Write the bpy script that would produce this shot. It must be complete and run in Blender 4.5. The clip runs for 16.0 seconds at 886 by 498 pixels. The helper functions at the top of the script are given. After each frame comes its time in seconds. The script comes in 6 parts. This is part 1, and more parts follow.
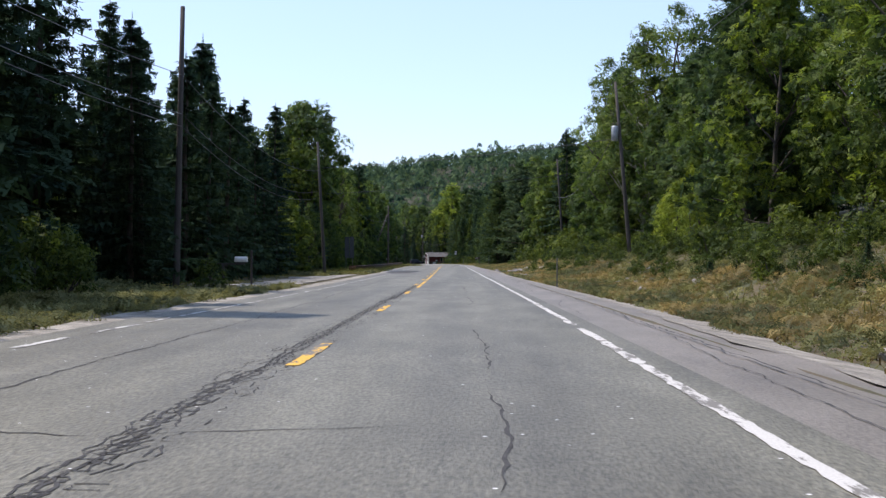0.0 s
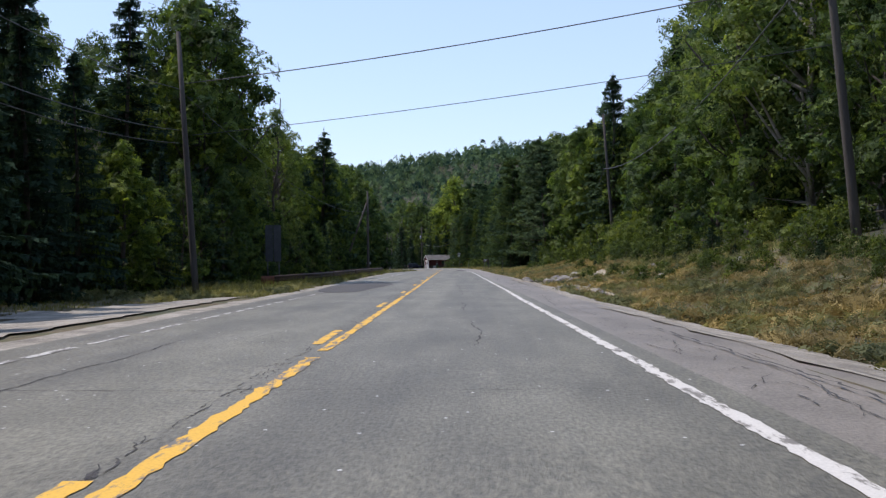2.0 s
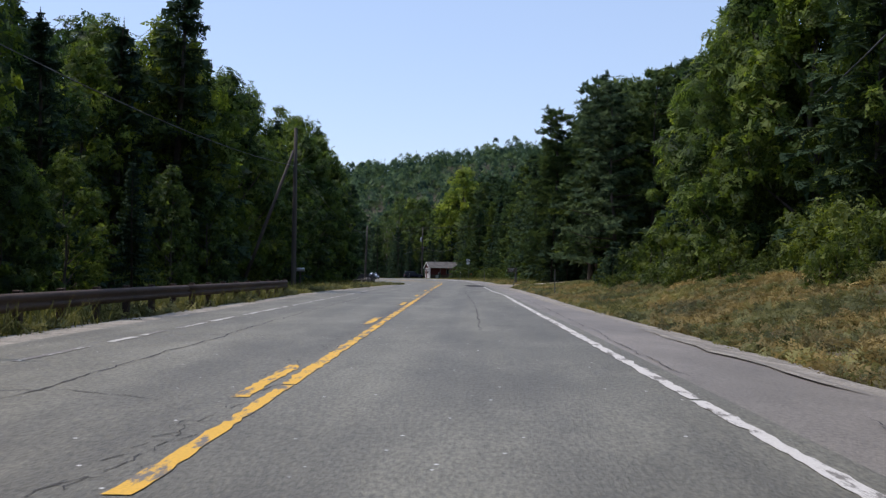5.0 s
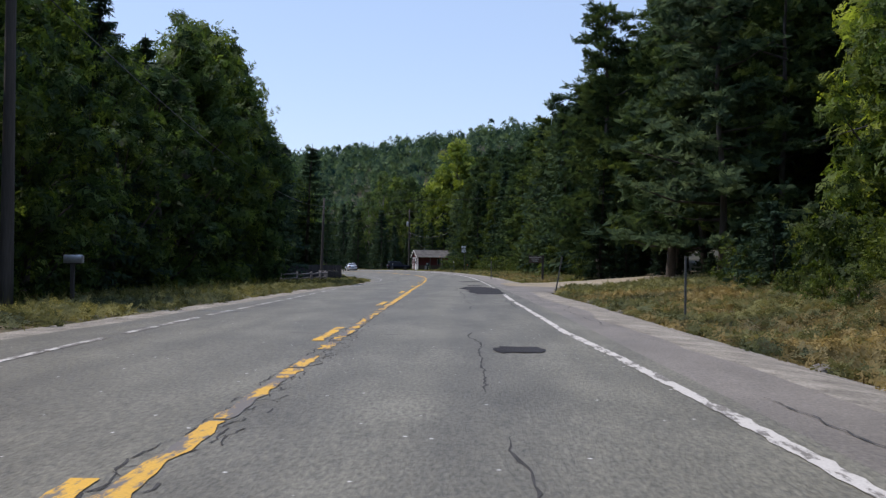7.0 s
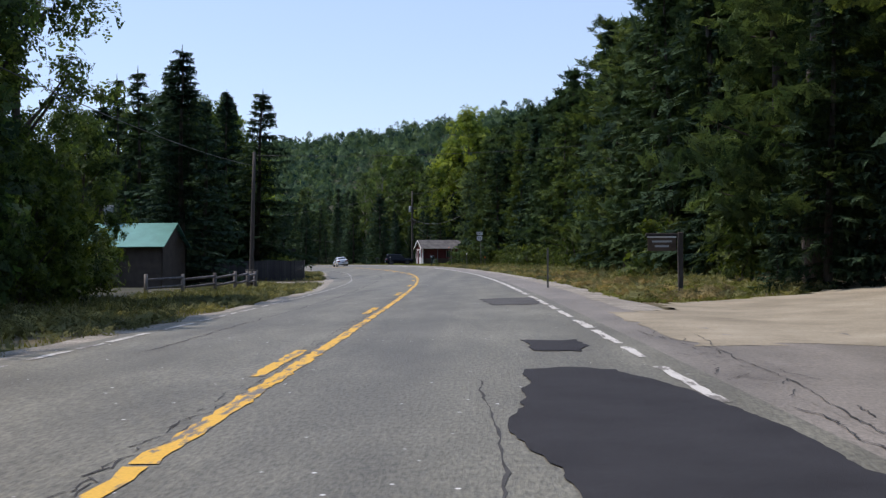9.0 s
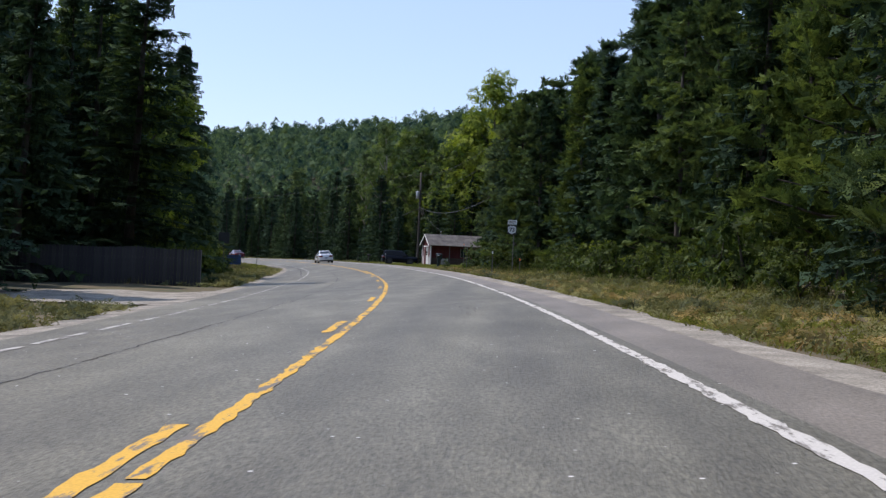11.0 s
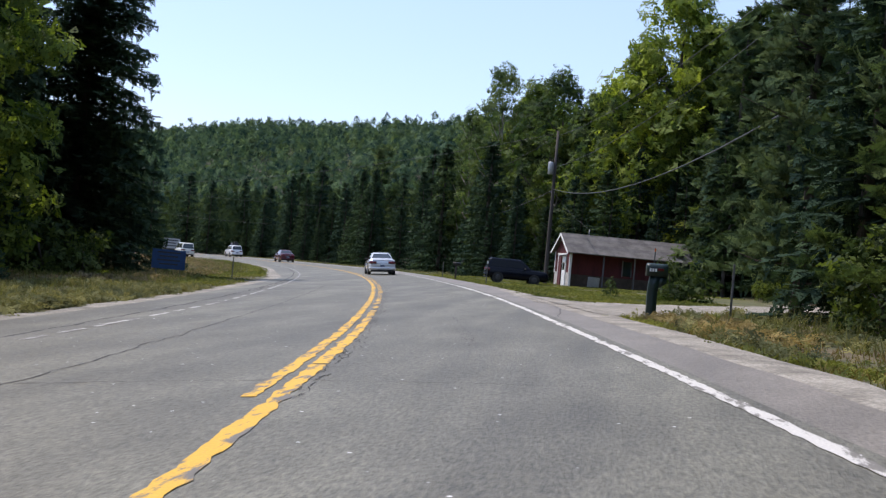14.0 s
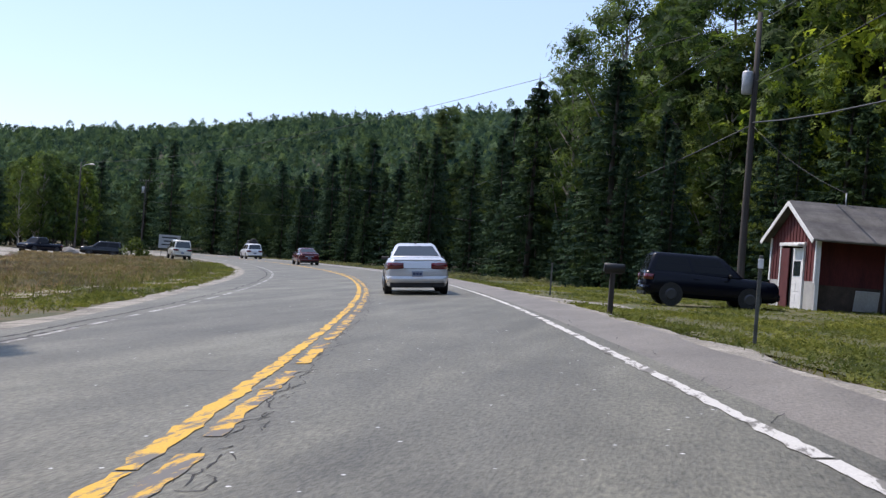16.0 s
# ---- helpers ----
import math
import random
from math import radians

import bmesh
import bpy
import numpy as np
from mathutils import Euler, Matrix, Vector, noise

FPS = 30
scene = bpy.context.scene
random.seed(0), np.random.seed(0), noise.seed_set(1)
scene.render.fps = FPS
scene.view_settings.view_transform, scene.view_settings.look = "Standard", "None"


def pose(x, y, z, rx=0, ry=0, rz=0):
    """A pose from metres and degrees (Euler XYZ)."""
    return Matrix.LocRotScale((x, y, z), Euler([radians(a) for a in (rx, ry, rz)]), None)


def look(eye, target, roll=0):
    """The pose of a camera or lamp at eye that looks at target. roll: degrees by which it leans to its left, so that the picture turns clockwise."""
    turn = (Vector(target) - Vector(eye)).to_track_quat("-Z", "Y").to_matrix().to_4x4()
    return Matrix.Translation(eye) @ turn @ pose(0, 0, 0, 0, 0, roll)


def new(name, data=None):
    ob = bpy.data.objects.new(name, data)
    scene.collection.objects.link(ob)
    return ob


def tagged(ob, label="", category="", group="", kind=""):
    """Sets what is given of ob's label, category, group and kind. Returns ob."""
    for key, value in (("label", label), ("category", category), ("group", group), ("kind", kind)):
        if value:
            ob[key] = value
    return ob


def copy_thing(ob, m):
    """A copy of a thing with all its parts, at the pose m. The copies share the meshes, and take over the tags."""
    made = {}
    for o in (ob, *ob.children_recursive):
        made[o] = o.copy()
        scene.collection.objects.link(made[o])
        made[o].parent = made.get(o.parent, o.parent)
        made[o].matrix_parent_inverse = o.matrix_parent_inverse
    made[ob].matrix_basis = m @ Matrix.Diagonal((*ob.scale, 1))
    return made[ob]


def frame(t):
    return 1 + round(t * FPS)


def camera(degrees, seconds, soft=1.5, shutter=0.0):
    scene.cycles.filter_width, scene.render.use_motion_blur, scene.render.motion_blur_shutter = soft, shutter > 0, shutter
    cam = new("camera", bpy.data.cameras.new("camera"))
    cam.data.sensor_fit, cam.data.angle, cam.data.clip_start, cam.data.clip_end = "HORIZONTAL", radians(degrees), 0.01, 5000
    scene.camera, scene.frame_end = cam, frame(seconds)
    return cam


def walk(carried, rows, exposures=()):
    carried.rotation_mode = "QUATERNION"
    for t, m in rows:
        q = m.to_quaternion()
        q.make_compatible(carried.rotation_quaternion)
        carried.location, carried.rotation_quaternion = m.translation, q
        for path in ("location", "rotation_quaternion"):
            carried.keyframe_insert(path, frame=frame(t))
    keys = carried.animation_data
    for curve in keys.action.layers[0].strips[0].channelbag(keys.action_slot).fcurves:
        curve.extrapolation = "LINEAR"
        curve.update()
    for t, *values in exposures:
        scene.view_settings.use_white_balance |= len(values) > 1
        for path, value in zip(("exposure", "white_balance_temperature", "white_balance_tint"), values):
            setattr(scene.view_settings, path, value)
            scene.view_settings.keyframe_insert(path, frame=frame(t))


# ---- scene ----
cam = camera(41.80, 16.0, soft=1.35)
PATH = [
    (0.0, (0.000, 0.000, 1.020), (-0.165, 9.998, 1.156), 0.19),
    (0.5, (-0.003, 11.179, 1.043), (-0.153, 21.176, 1.204), 0.10),
    (1.0, (-0.019, 22.282, 1.075), (-0.170, 32.281, 1.176), 0.18),
    (1.5, (-0.059, 33.312, 1.115), (-0.239, 43.309, 1.261), -0.27),
    (2.0, (-0.126, 44.266, 1.163), (-0.322, 54.263, 1.330), -0.69),
    (2.5, (-0.221, 55.168, 1.215), (-0.441, 65.165, 1.347), -0.10),
    (3.0, (-0.338, 66.036, 1.268), (-0.586, 76.032, 1.389), 0.26),
    (3.5, (-0.470, 76.870, 1.323), (-0.745, 86.865, 1.458), 0.52),
    (4.0, (-0.609, 87.669, 1.379), (-0.876, 97.663, 1.600), 0.62),
    (4.5, (-0.747, 98.408, 1.438), (-1.012, 108.402, 1.670), 0.70),
    (5.0, (-0.881, 109.064, 1.501), (-1.141, 119.057, 1.744), 0.78),
    (5.5, (-1.009, 119.636, 1.567), (-1.264, 129.630, 1.821), 0.86),
    (6.0, (-1.131, 130.126, 1.638), (-1.374, 140.121, 1.823), 1.00),
    (6.5, (-1.249, 140.556, 1.703), (-1.447, 150.553, 1.838), 0.91),
    (7.0, (-1.362, 150.944, 1.756), (-1.563, 160.941, 1.911), 0.63),
    (7.5, (-1.471, 161.292, 1.797), (-1.718, 171.288, 1.906), -0.26),
    (8.0, (-1.579, 171.599, 1.826), (-1.858, 181.595, 1.924), -0.09),
    (8.5, (-1.692, 181.898, 1.846), (-1.978, 191.893, 1.962), 0.18),
    (9.0, (-1.823, 192.217, 1.861), (-2.130, 202.212, 1.952), -0.21),
    (9.5, (-1.985, 202.556, 1.869), (-2.303, 212.550, 2.001), 0.70),
    (10.0, (-2.194, 212.913, 1.872), (-2.534, 222.907, 1.990), 1.29),
    (10.5, (-2.464, 223.288, 1.870), (-2.844, 233.280, 1.975), 1.88),
    (11.0, (-2.817, 233.679, 1.868), (-3.259, 243.669, 1.959), 2.47),
    (11.5, (-3.276, 244.085, 1.863), (-3.818, 254.069, 1.980), 3.07),
    (12.0, (-3.868, 254.502, 1.857), (-4.585, 264.476, 1.939), 3.50),
    (12.5, (-4.622, 265.001, 1.852), (-5.506, 274.961, 1.998), 3.83),
    (13.0, (-5.565, 275.639, 1.849), (-6.645, 285.578, 2.036), 4.22),
    (13.5, (-6.715, 286.410, 1.849), (-7.980, 296.328, 2.015), 4.62),
    (14.0, (-8.083, 297.309, 1.852), (-9.522, 307.204, 1.992), 5.21),
    (14.5, (-9.661, 308.248, 1.859), (-11.255, 318.119, 1.993), 5.02),
    (15.0, (-11.433, 319.152, 1.871), (-13.177, 328.999, 1.955), 5.01),
    (15.5, (-13.389, 330.022, 1.887), (-15.283, 339.840, 1.982), 4.71),
    (16.0, (-15.521, 340.854, 1.909), (-17.596, 350.636, 2.000), 4.57),
]
walk(cam, [(t, look(eye, aim, roll)) for t, eye, aim, roll in PATH],
     exposures=[(t, stops, 6400, 17) for t, stops in ((0, .34), (1.5, .2), (2.5, .02), (3.5, -.1), (7, -.12), (9, -.03), (12, .09), (14, .22), (16, .15))])
# ---------------------------------------------------------------- light
SUN_TO = Vector((-0.51, 0.19, 0.84)).normalized()
world = bpy.data.worlds.new("sky")
scene.world = world
world.use_nodes = True
wn = world.node_tree
sky = wn.nodes.new("ShaderNodeTexSky")
sky.sky_type, sky.sun_disc = "NISHITA", False
sky.sun_elevation = math.asin(SUN_TO.z)
sky.sun_rotation = math.atan2(SUN_TO.x, SUN_TO.y)
sky.air_density, sky.dust_density, sky.ozone_density = 1.0, 0.45, 1.2
haze = wn.nodes.new("ShaderNodeMix")
haze.data_type = "RGBA"
haze.inputs[0].default_value = 0.5
haze.inputs[7].default_value = (2.8, 3.75, 5.4, 1)
wn.links.new(sky.outputs[0], haze.inputs[6])
wn.links.new(haze.outputs[2], wn.nodes["Background"].inputs[0])
wn.nodes["Background"].inputs[1].default_value = 0.185
sun = new("sun", bpy.data.lights.new("sun", "SUN"))
sun.data.energy, sun.data.angle, sun.data.color = 4.0, radians(0.53), (1.0, 0.92, 0.82)
sun.matrix_world = look(SUN_TO * 200, (0, 0, 0))

# ---------------------------------------------------------------- materials


def node(nt, kind, **inputs):
    n = nt.nodes.new(kind)
    for key, value in inputs.items():
        n.inputs[key.replace("_", " ")].default_value = value
    return n


def ramp(nt, source, stops):
    r = nt.nodes.new("ShaderNodeValToRGB")
    while len(r.color_ramp.elements) < len(stops):
        r.color_ramp.elements.new(0.5)
    for e, (at, c) in zip(r.color_ramp.elements, stops):
        e.position, e.color = at, (*c, 1) if len(c) == 3 else c
    nt.links.new(source, r.inputs[0])
    return r.outputs[0]


def mixed(nt, fac, a, b, mode="MIX"):
    m = nt.nodes.new("ShaderNodeMix")
    m.data_type, m.blend_type = "RGBA", mode
    for value, socket in ((fac, m.inputs[0]), (a, m.inputs[6]), (b, m.inputs[7])):
        if isinstance(value, bpy.types.NodeSocket):
            nt.links.new(value, socket)
        else:
            socket.default_value = value if isinstance(value, float) else (*value, 1)
    return m.outputs[2]


def surface(name, colors, scale=3.0, fine=40.0, rough=0.8, metal=0.0, bump=0.2, spread=0.25, per_thing=0.0, coat=0.0, spec=0.5, stretch=(1, 1, 1), specks=0.0, tracks=0.0):
    """A worn surface: colours blended by a coarse noise, speckled by a fine one, with relief."""
    m = bpy.data.materials.new(name)
    m.use_nodes = True
    nt = m.node_tree
    b = nt.nodes["Principled BSDF"]
    co = nt.nodes.new("ShaderNodeTexCoord")
    mp = node(nt, "ShaderNodeMapping", Scale=stretch)
    nt.links.new(co.outputs["Object"], mp.inputs[0])
    n1 = node(nt, "ShaderNodeTexNoise", Scale=scale, Detail=6.0, Roughness=0.6)
    n2 = node(nt, "ShaderNodeTexNoise", Scale=fine, Detail=4.0, Roughness=0.65)
    for n in (n1, n2):
        nt.links.new(mp.outputs[0], n.inputs["Vector"])
    k = len(colors)
    col = ramp(nt, n1.outputs[0], [(0.3 + 0.4 * i / max(k - 1, 1), c) for i, c in enumerate(colors)])
    grain = ramp(nt, n2.outputs[0], [(0.25, (1 - spread,) * 3), (0.75, (1 + spread,) * 3)])
    col = mixed(nt, 1.0, col, grain, "MULTIPLY")
    if per_thing:
        info = nt.nodes.new("ShaderNodeObjectInfo")
        tone = ramp(nt, info.outputs["Random"], [(0.0, (1 - per_thing, 1 - per_thing, 1 - 0.6 * per_thing)), (1.0, (1 + per_thing,) * 3)])
        col = mixed(nt, 1.0, col, tone, "MULTIPLY")
    if tracks:
        long = node(nt, "ShaderNodeMapping", Scale=(.9, .03, 1))
        nt.links.new(co.outputs["Object"], long.inputs[0])
        n3 = node(nt, "ShaderNodeTexNoise", Scale=1.0, Detail=3.0)
        nt.links.new(long.outputs[0], n3.inputs["Vector"])
        col = mixed(nt, 1.0, col, ramp(nt, n3.outputs[0], [(.35, (1 - tracks,) * 3), (.65, (1 + tracks, 1 + tracks, 1 + tracks * .85))]), "MULTIPLY")
    # near-white specks: the sparkle of small stones, put into the colour
    if specks:
        vor = node(nt, "ShaderNodeTexVoronoi", Scale=specks)
        nt.links.new(co.outputs["Object"], vor.inputs["Vector"])
        col = mixed(nt, ramp(nt, vor.outputs["Distance"], [(0.035, (1, 1, 1)), (0.06, (0, 0, 0))]), col, (.8, .8, .78))
    nt.links.new(col, b.inputs["Base Color"])
    b.inputs["Roughness"].default_value, b.inputs["Metallic"].default_value = rough, metal
    b.inputs["Specular IOR Level"].default_value = spec
    b.inputs["Coat Weight"].default_value = coat
    b.inputs["Coat Roughness"].default_value = 0.05
    if bump:
        bp = node(nt, "ShaderNodeBump", Strength=bump, Distance=0.02)
        nt.links.new(n2.outputs[0], bp.inputs["Height"])
        nt.links.new(bp.outputs[0], b.inputs["Normal"])
    return m


def leafage(name, dark, light, through_light, rough=0.7, per_thing=0.18, cut=0.0, keep=0.5, spec=0.2, patchy=0.45, swing=0.22, warm=0.7):
    """Leaves: tone varies from clump to clump and from tree to tree; part of the light passes through.
    cut: how many single leaves to the metre a spray is divided into, with gaps between them."""
    m = bpy.data.materials.new(name)
    m.use_nodes = True
    nt = m.node_tree
    b = nt.nodes["Principled BSDF"]
    geo = nt.nodes.new("ShaderNodeNewGeometry")
    co = nt.nodes.new("ShaderNodeTexCoord")
    nz = node(nt, "ShaderNodeTexNoise", Scale=patchy, Detail=3.0)
    nt.links.new(co.outputs["Object"], nz.inputs["Vector"])
    base = ramp(nt, geo.outputs["Random Per Island"], [(0.0, dark), (1.0, light)])
    patch = ramp(nt, nz.outputs[0], [(0.35, (1 - swing * 1.1, 1 - swing * .9, 1 - swing * .8)), (0.65, (1 + swing, 1 + swing * .8, 1.0))])
    col = mixed(nt, 1.0, base, patch, "MULTIPLY")
    info = nt.nodes.new("ShaderNodeObjectInfo")
    tone = ramp(nt, info.outputs["Random"], [(0.0, (1 - per_thing, 1 - per_thing * 0.7, 1.0)), (0.5, (1, 1, 1)), (1.0, (1 + per_thing * 1.3, 1 + per_thing, 1 - per_thing * 0.4))])
    col = mixed(nt, 1.0, col, tone, "MULTIPLY")
    nt.links.new(col, b.inputs["Base Color"])
    b.inputs["Roughness"].default_value = rough
    b.inputs["Specular IOR Level"].default_value = spec
    tr = nt.nodes.new("ShaderNodeBsdfTranslucent")
    nt.links.new(mixed(nt, 1.0, col, (1.3, 1.35 if warm < .9 else 1.25, warm), "MULTIPLY"), tr.inputs[0])
    mx = nt.nodes.new("ShaderNodeMixShader")
    mx.inputs[0].default_value = through_light
    nt.links.new(b.outputs[0], mx.inputs[1])
    nt.links.new(tr.outputs[0], mx.inputs[2])
    out = mx.outputs[0]
    if cut:
        vor = node(nt, "ShaderNodeTexVoronoi", Scale=cut)
        nt.links.new(co.outputs["Object"], vor.inputs["Vector"])
        less = nt.nodes.new("ShaderNodeMath")
        less.operation = "GREATER_THAN"
        nt.links.new(vor.outputs["Distance"], less.inputs[0])
        less.inputs[1].default_value = keep
        gap, both = nt.nodes.new("ShaderNodeBsdfTransparent"), nt.nodes.new("ShaderNodeMixShader")
        nt.links.new(less.outputs[0], both.inputs[0])
        nt.links.new(out, both.inputs[1])
        nt.links.new(gap.outputs[0], both.inputs[2])
        out = both.outputs[0]
    nt.links.new(out, nt.nodes["Material Output"].inputs[0])
    return m


def worn_paint(name, paint, under, wear):
    """Road paint, flaked off to the asphalt in ragged patches."""
    m = bpy.data.materials.new(name)
    m.use_nodes = True
    nt = m.node_tree
    b = nt.nodes["Principled BSDF"]
    co = nt.nodes.new("ShaderNodeTexCoord")
    n1 = node(nt, "ShaderNodeTexNoise", Scale=7.0, Detail=8.0, Roughness=0.72)
    n2 = node(nt, "ShaderNodeTexNoise", Scale=55.0, Detail=3.0)
    lengthwise = node(nt, "ShaderNodeMapping", Scale=(1, .22, 1))
    nt.links.new(co.outputs["Object"], lengthwise.inputs[0])
    nt.links.new(lengthwise.outputs[0], n1.inputs["Vector"])
    nt.links.new(co.outputs["Object"], n2.inputs["Vector"])
    mask = ramp(nt, n1.outputs[0], [(wear - 0.03, (0, 0, 0)), (wear + 0.03, (1, 1, 1))])
    tone = ramp(nt, n2.outputs[0], [(0.3, tuple(c * 0.8 for c in paint)), (0.7, paint)])
    nt.links.new(mixed(nt, mask, under, tone), b.inputs["Base Color"])
    b.inputs["Roughness"].default_value = 0.75
    return m


def shiny(name, color, rough=0.3, metal=0.0, coat=0.0, clear=0.0):
    m = bpy.data.materials.new(name)
    m.use_nodes = True
    b = m.node_tree.nodes["Principled BSDF"]
    b.inputs["Base Color"].default_value = (*color, 1)
    b.inputs["Roughness"].default_value, b.inputs["Metallic"].default_value = rough, metal
    b.inputs["Coat Weight"].default_value, b.inputs["Coat Roughness"].default_value = coat, 0.04
    b.inputs["Transmission Weight"].default_value = clear
    return m


ASPHALT = surface("asphalt", [(0.098, 0.094, 0.073), (0.13, 0.125, 0.097), (0.172, 0.166, 0.13)], 1.1, 38, 0.62, spec=.42, bump=0.6, spread=0.6, stretch=(1, .3, 1), specks=3.6, tracks=.18)
SHOULDER = surface("shoulder_asphalt", [(0.13, 0.116, 0.096), (0.175, 0.157, 0.13), (0.225, 0.2, 0.168)], 0.9, 40, 0.6, bump=0.4, spread=0.45, stretch=(1, .4, 1))
PATCH = surface("fresh_asphalt", [(0.02, 0.02, 0.023), (0.034, 0.034, 0.038)], 1.2, 70, 0.9, spec=.25, bump=0.3)
OLD_PATCH = surface("weathered_patch_asphalt", [(0.045, 0.044, 0.043), (0.07, 0.068, 0.066)], 1.0, 60, 0.85, bump=0.3)
CRACK = surface("crack_filler", [(0.022, 0.021, 0.02), (0.06, 0.058, 0.055)], 4.0, 60, 0.85)
GRAVEL = surface("gravel", [(0.15, 0.137, 0.115), (0.26, 0.24, 0.2), (0.37, 0.342, 0.29)], 1.4, 24, 0.95, bump=1.0, spread=0.6)
SAND = surface("sandy_drive", [(0.19, 0.165, 0.115), (0.285, 0.248, 0.178), (0.37, 0.325, 0.24)], 0.6, 22, 0.95, bump=0.5, spread=0.25)
SOIL = surface("verge_soil", [(0.045, 0.05, 0.022), (0.08, 0.078, 0.034), (0.115, 0.088, 0.047), (0.07, 0.073, 0.03), (0.048, 0.053, 0.022)], 0.35, 9, 0.95, bump=0.6, spread=0.45)
MEADOW = surface("meadow_grass", [(0.06, 0.034, 0.018), (0.085, 0.05, 0.025), (0.055, 0.055, 0.018), (0.075, 0.045, 0.02)], 0.12, 6, 0.95, bump=0.6, spread=0.4)
LAWN = surface("lawn", [(0.05, 0.06, 0.02), (0.075, 0.085, 0.028), (0.11, 0.1, 0.042), (0.065, 0.075, 0.024)], 0.35, 14, 0.95, bump=0.5, spread=0.35)
FOREST_FLOOR = surface("forest_floor", [(0.018, 0.022, 0.01), (0.035, 0.036, 0.016), (0.05, 0.042, 0.022)], 0.2, 5, 0.95, bump=0.4, spread=0.3)
TORN_YELLOW = worn_paint("flaked_yellow_paint", (0.68, 0.4, 0.05), (0.14, 0.132, 0.12), 0.51)
YELLOW = worn_paint("yellow_paint", (0.72, 0.42, 0.045), (0.15, 0.14, 0.12), 0.455)
FADED_WHITE = worn_paint("faded_white_paint", (0.55, 0.54, 0.5), (0.16, 0.15, 0.135), 0.5)
WHITE = worn_paint("white_paint", (0.6, 0.585, 0.54), (0.17, 0.16, 0.14), 0.45)
BARK = surface("bark", [(0.035, 0.029, 0.024), (0.065, 0.054, 0.045), (0.1, 0.085, 0.07)], 3, 25, 0.95, bump=0.8, spread=0.4, stretch=(1, 1, 0.25))
PALE_BARK = surface("pale_bark", [(0.22, 0.2, 0.17), (0.36, 0.33, 0.29)], 3, 20, 0.9, bump=0.5, spread=0.3, stretch=(1, 1, 0.5))
SPRUCE = leafage("spruce_needles", (0.022, 0.042, 0.031), (0.06, 0.096, 0.057), 0.16, rough=.9, spec=.05, cut=15, keep=.6)
PINE = leafage("pine_needles", (0.03, 0.054, 0.034), (0.095, 0.135, 0.072), 0.27, rough=.9, spec=.05, per_thing=.3, patchy=.6, swing=.4, cut=18, keep=.58)
MAPLE = leafage("broad_leaves", (0.023, 0.044, 0.018), (0.128, 0.182, 0.056), 0.43, per_thing=.38, cut=10, keep=.56, patchy=.55, swing=.5)
# yellow-green maple leaves, lighter than MAPLE: sunlight is put into the colour
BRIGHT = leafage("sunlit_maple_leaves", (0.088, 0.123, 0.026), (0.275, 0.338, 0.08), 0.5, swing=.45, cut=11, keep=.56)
BIRCH = leafage("light_leaves", (0.045, 0.076, 0.028), (0.155, 0.205, 0.078), 0.45, swing=.4, cut=9, keep=.5)
SHRUB = leafage("shrub_leaves", (0.022, 0.042, 0.013), (0.122, 0.158, 0.044), 0.38, patchy=.35, swing=.5, cut=12, keep=.52)
# leaf colour of the deep forest, darkened to carry the shade in there
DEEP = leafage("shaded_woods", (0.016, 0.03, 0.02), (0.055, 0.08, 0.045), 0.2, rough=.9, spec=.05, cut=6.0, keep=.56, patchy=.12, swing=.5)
# haze is put in as paler, bluer leaves; blotches stand for crown shading
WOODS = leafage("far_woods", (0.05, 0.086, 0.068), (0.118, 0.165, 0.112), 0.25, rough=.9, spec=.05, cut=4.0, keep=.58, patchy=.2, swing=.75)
GRASS = leafage("grass_blades", (0.085, 0.09, 0.034), (0.17, 0.165, 0.065), 0.3, rough=.9, spec=.05)
DRY_GRASS = leafage("dry_grass_blades", (0.1, 0.06, 0.026), (0.19, 0.135, 0.06), 0.25, rough=.9, spec=.05)
VERGE = leafage("verge_leaves", (0.115, 0.118, 0.058), (0.27, 0.255, 0.12), 0.3, rough=.9, spec=.05, cut=26, keep=.5, patchy=.3, swing=.4, warm=.9)
LAWN_LEAF = leafage("lawn_leaves", (0.07, 0.088, 0.034), (0.165, 0.18, 0.072), 0.3, rough=.9, spec=.05, cut=30, keep=.5, patchy=.3, swing=.35, warm=.85)
TAWNY = leafage("tawny_weeds", (0.14, 0.118, 0.075), (0.27, 0.225, 0.14), 0.3, rough=.9, spec=.05, cut=26, keep=.5, patchy=.3, swing=.35, warm=1.05)
RUSTY = leafage("rusty_grass_blades", (0.16, 0.112, 0.07), (0.29, 0.21, 0.13), 0.25, rough=.9, spec=.05, patchy=.12, swing=.3, warm=1.1)
SEDGE = leafage("meadow_sedge", (0.16, 0.13, 0.075), (0.3, 0.245, 0.145), 0.25, rough=.9, spec=.05, cut=26, keep=.5, patchy=.15, swing=.35, warm=1.1)
POLE_WOOD = surface("pole_wood", [(0.03, 0.025, 0.021), (0.055, 0.047, 0.04), (0.085, 0.074, 0.063)], 2, 30, 0.9, bump=0.5, stretch=(1, 1, 0.08), per_thing=0.25)
GALVANISED = surface("galvanised_steel", [(0.32, 0.33, 0.34), (0.45, 0.46, 0.47)], 4, 40, 0.55, 0.6, bump=0.05)
CABLE = shiny("cable", (0.045, 0.045, 0.048), 0.6)
RUBBER = surface("rubber", [(0.015, 0.015, 0.016), (0.03, 0.03, 0.03)], 8, 60, 0.85)
DARK_GLASS = shiny("car_glass", (0.02, 0.028, 0.034), 0.04, 0.0, 0.6)
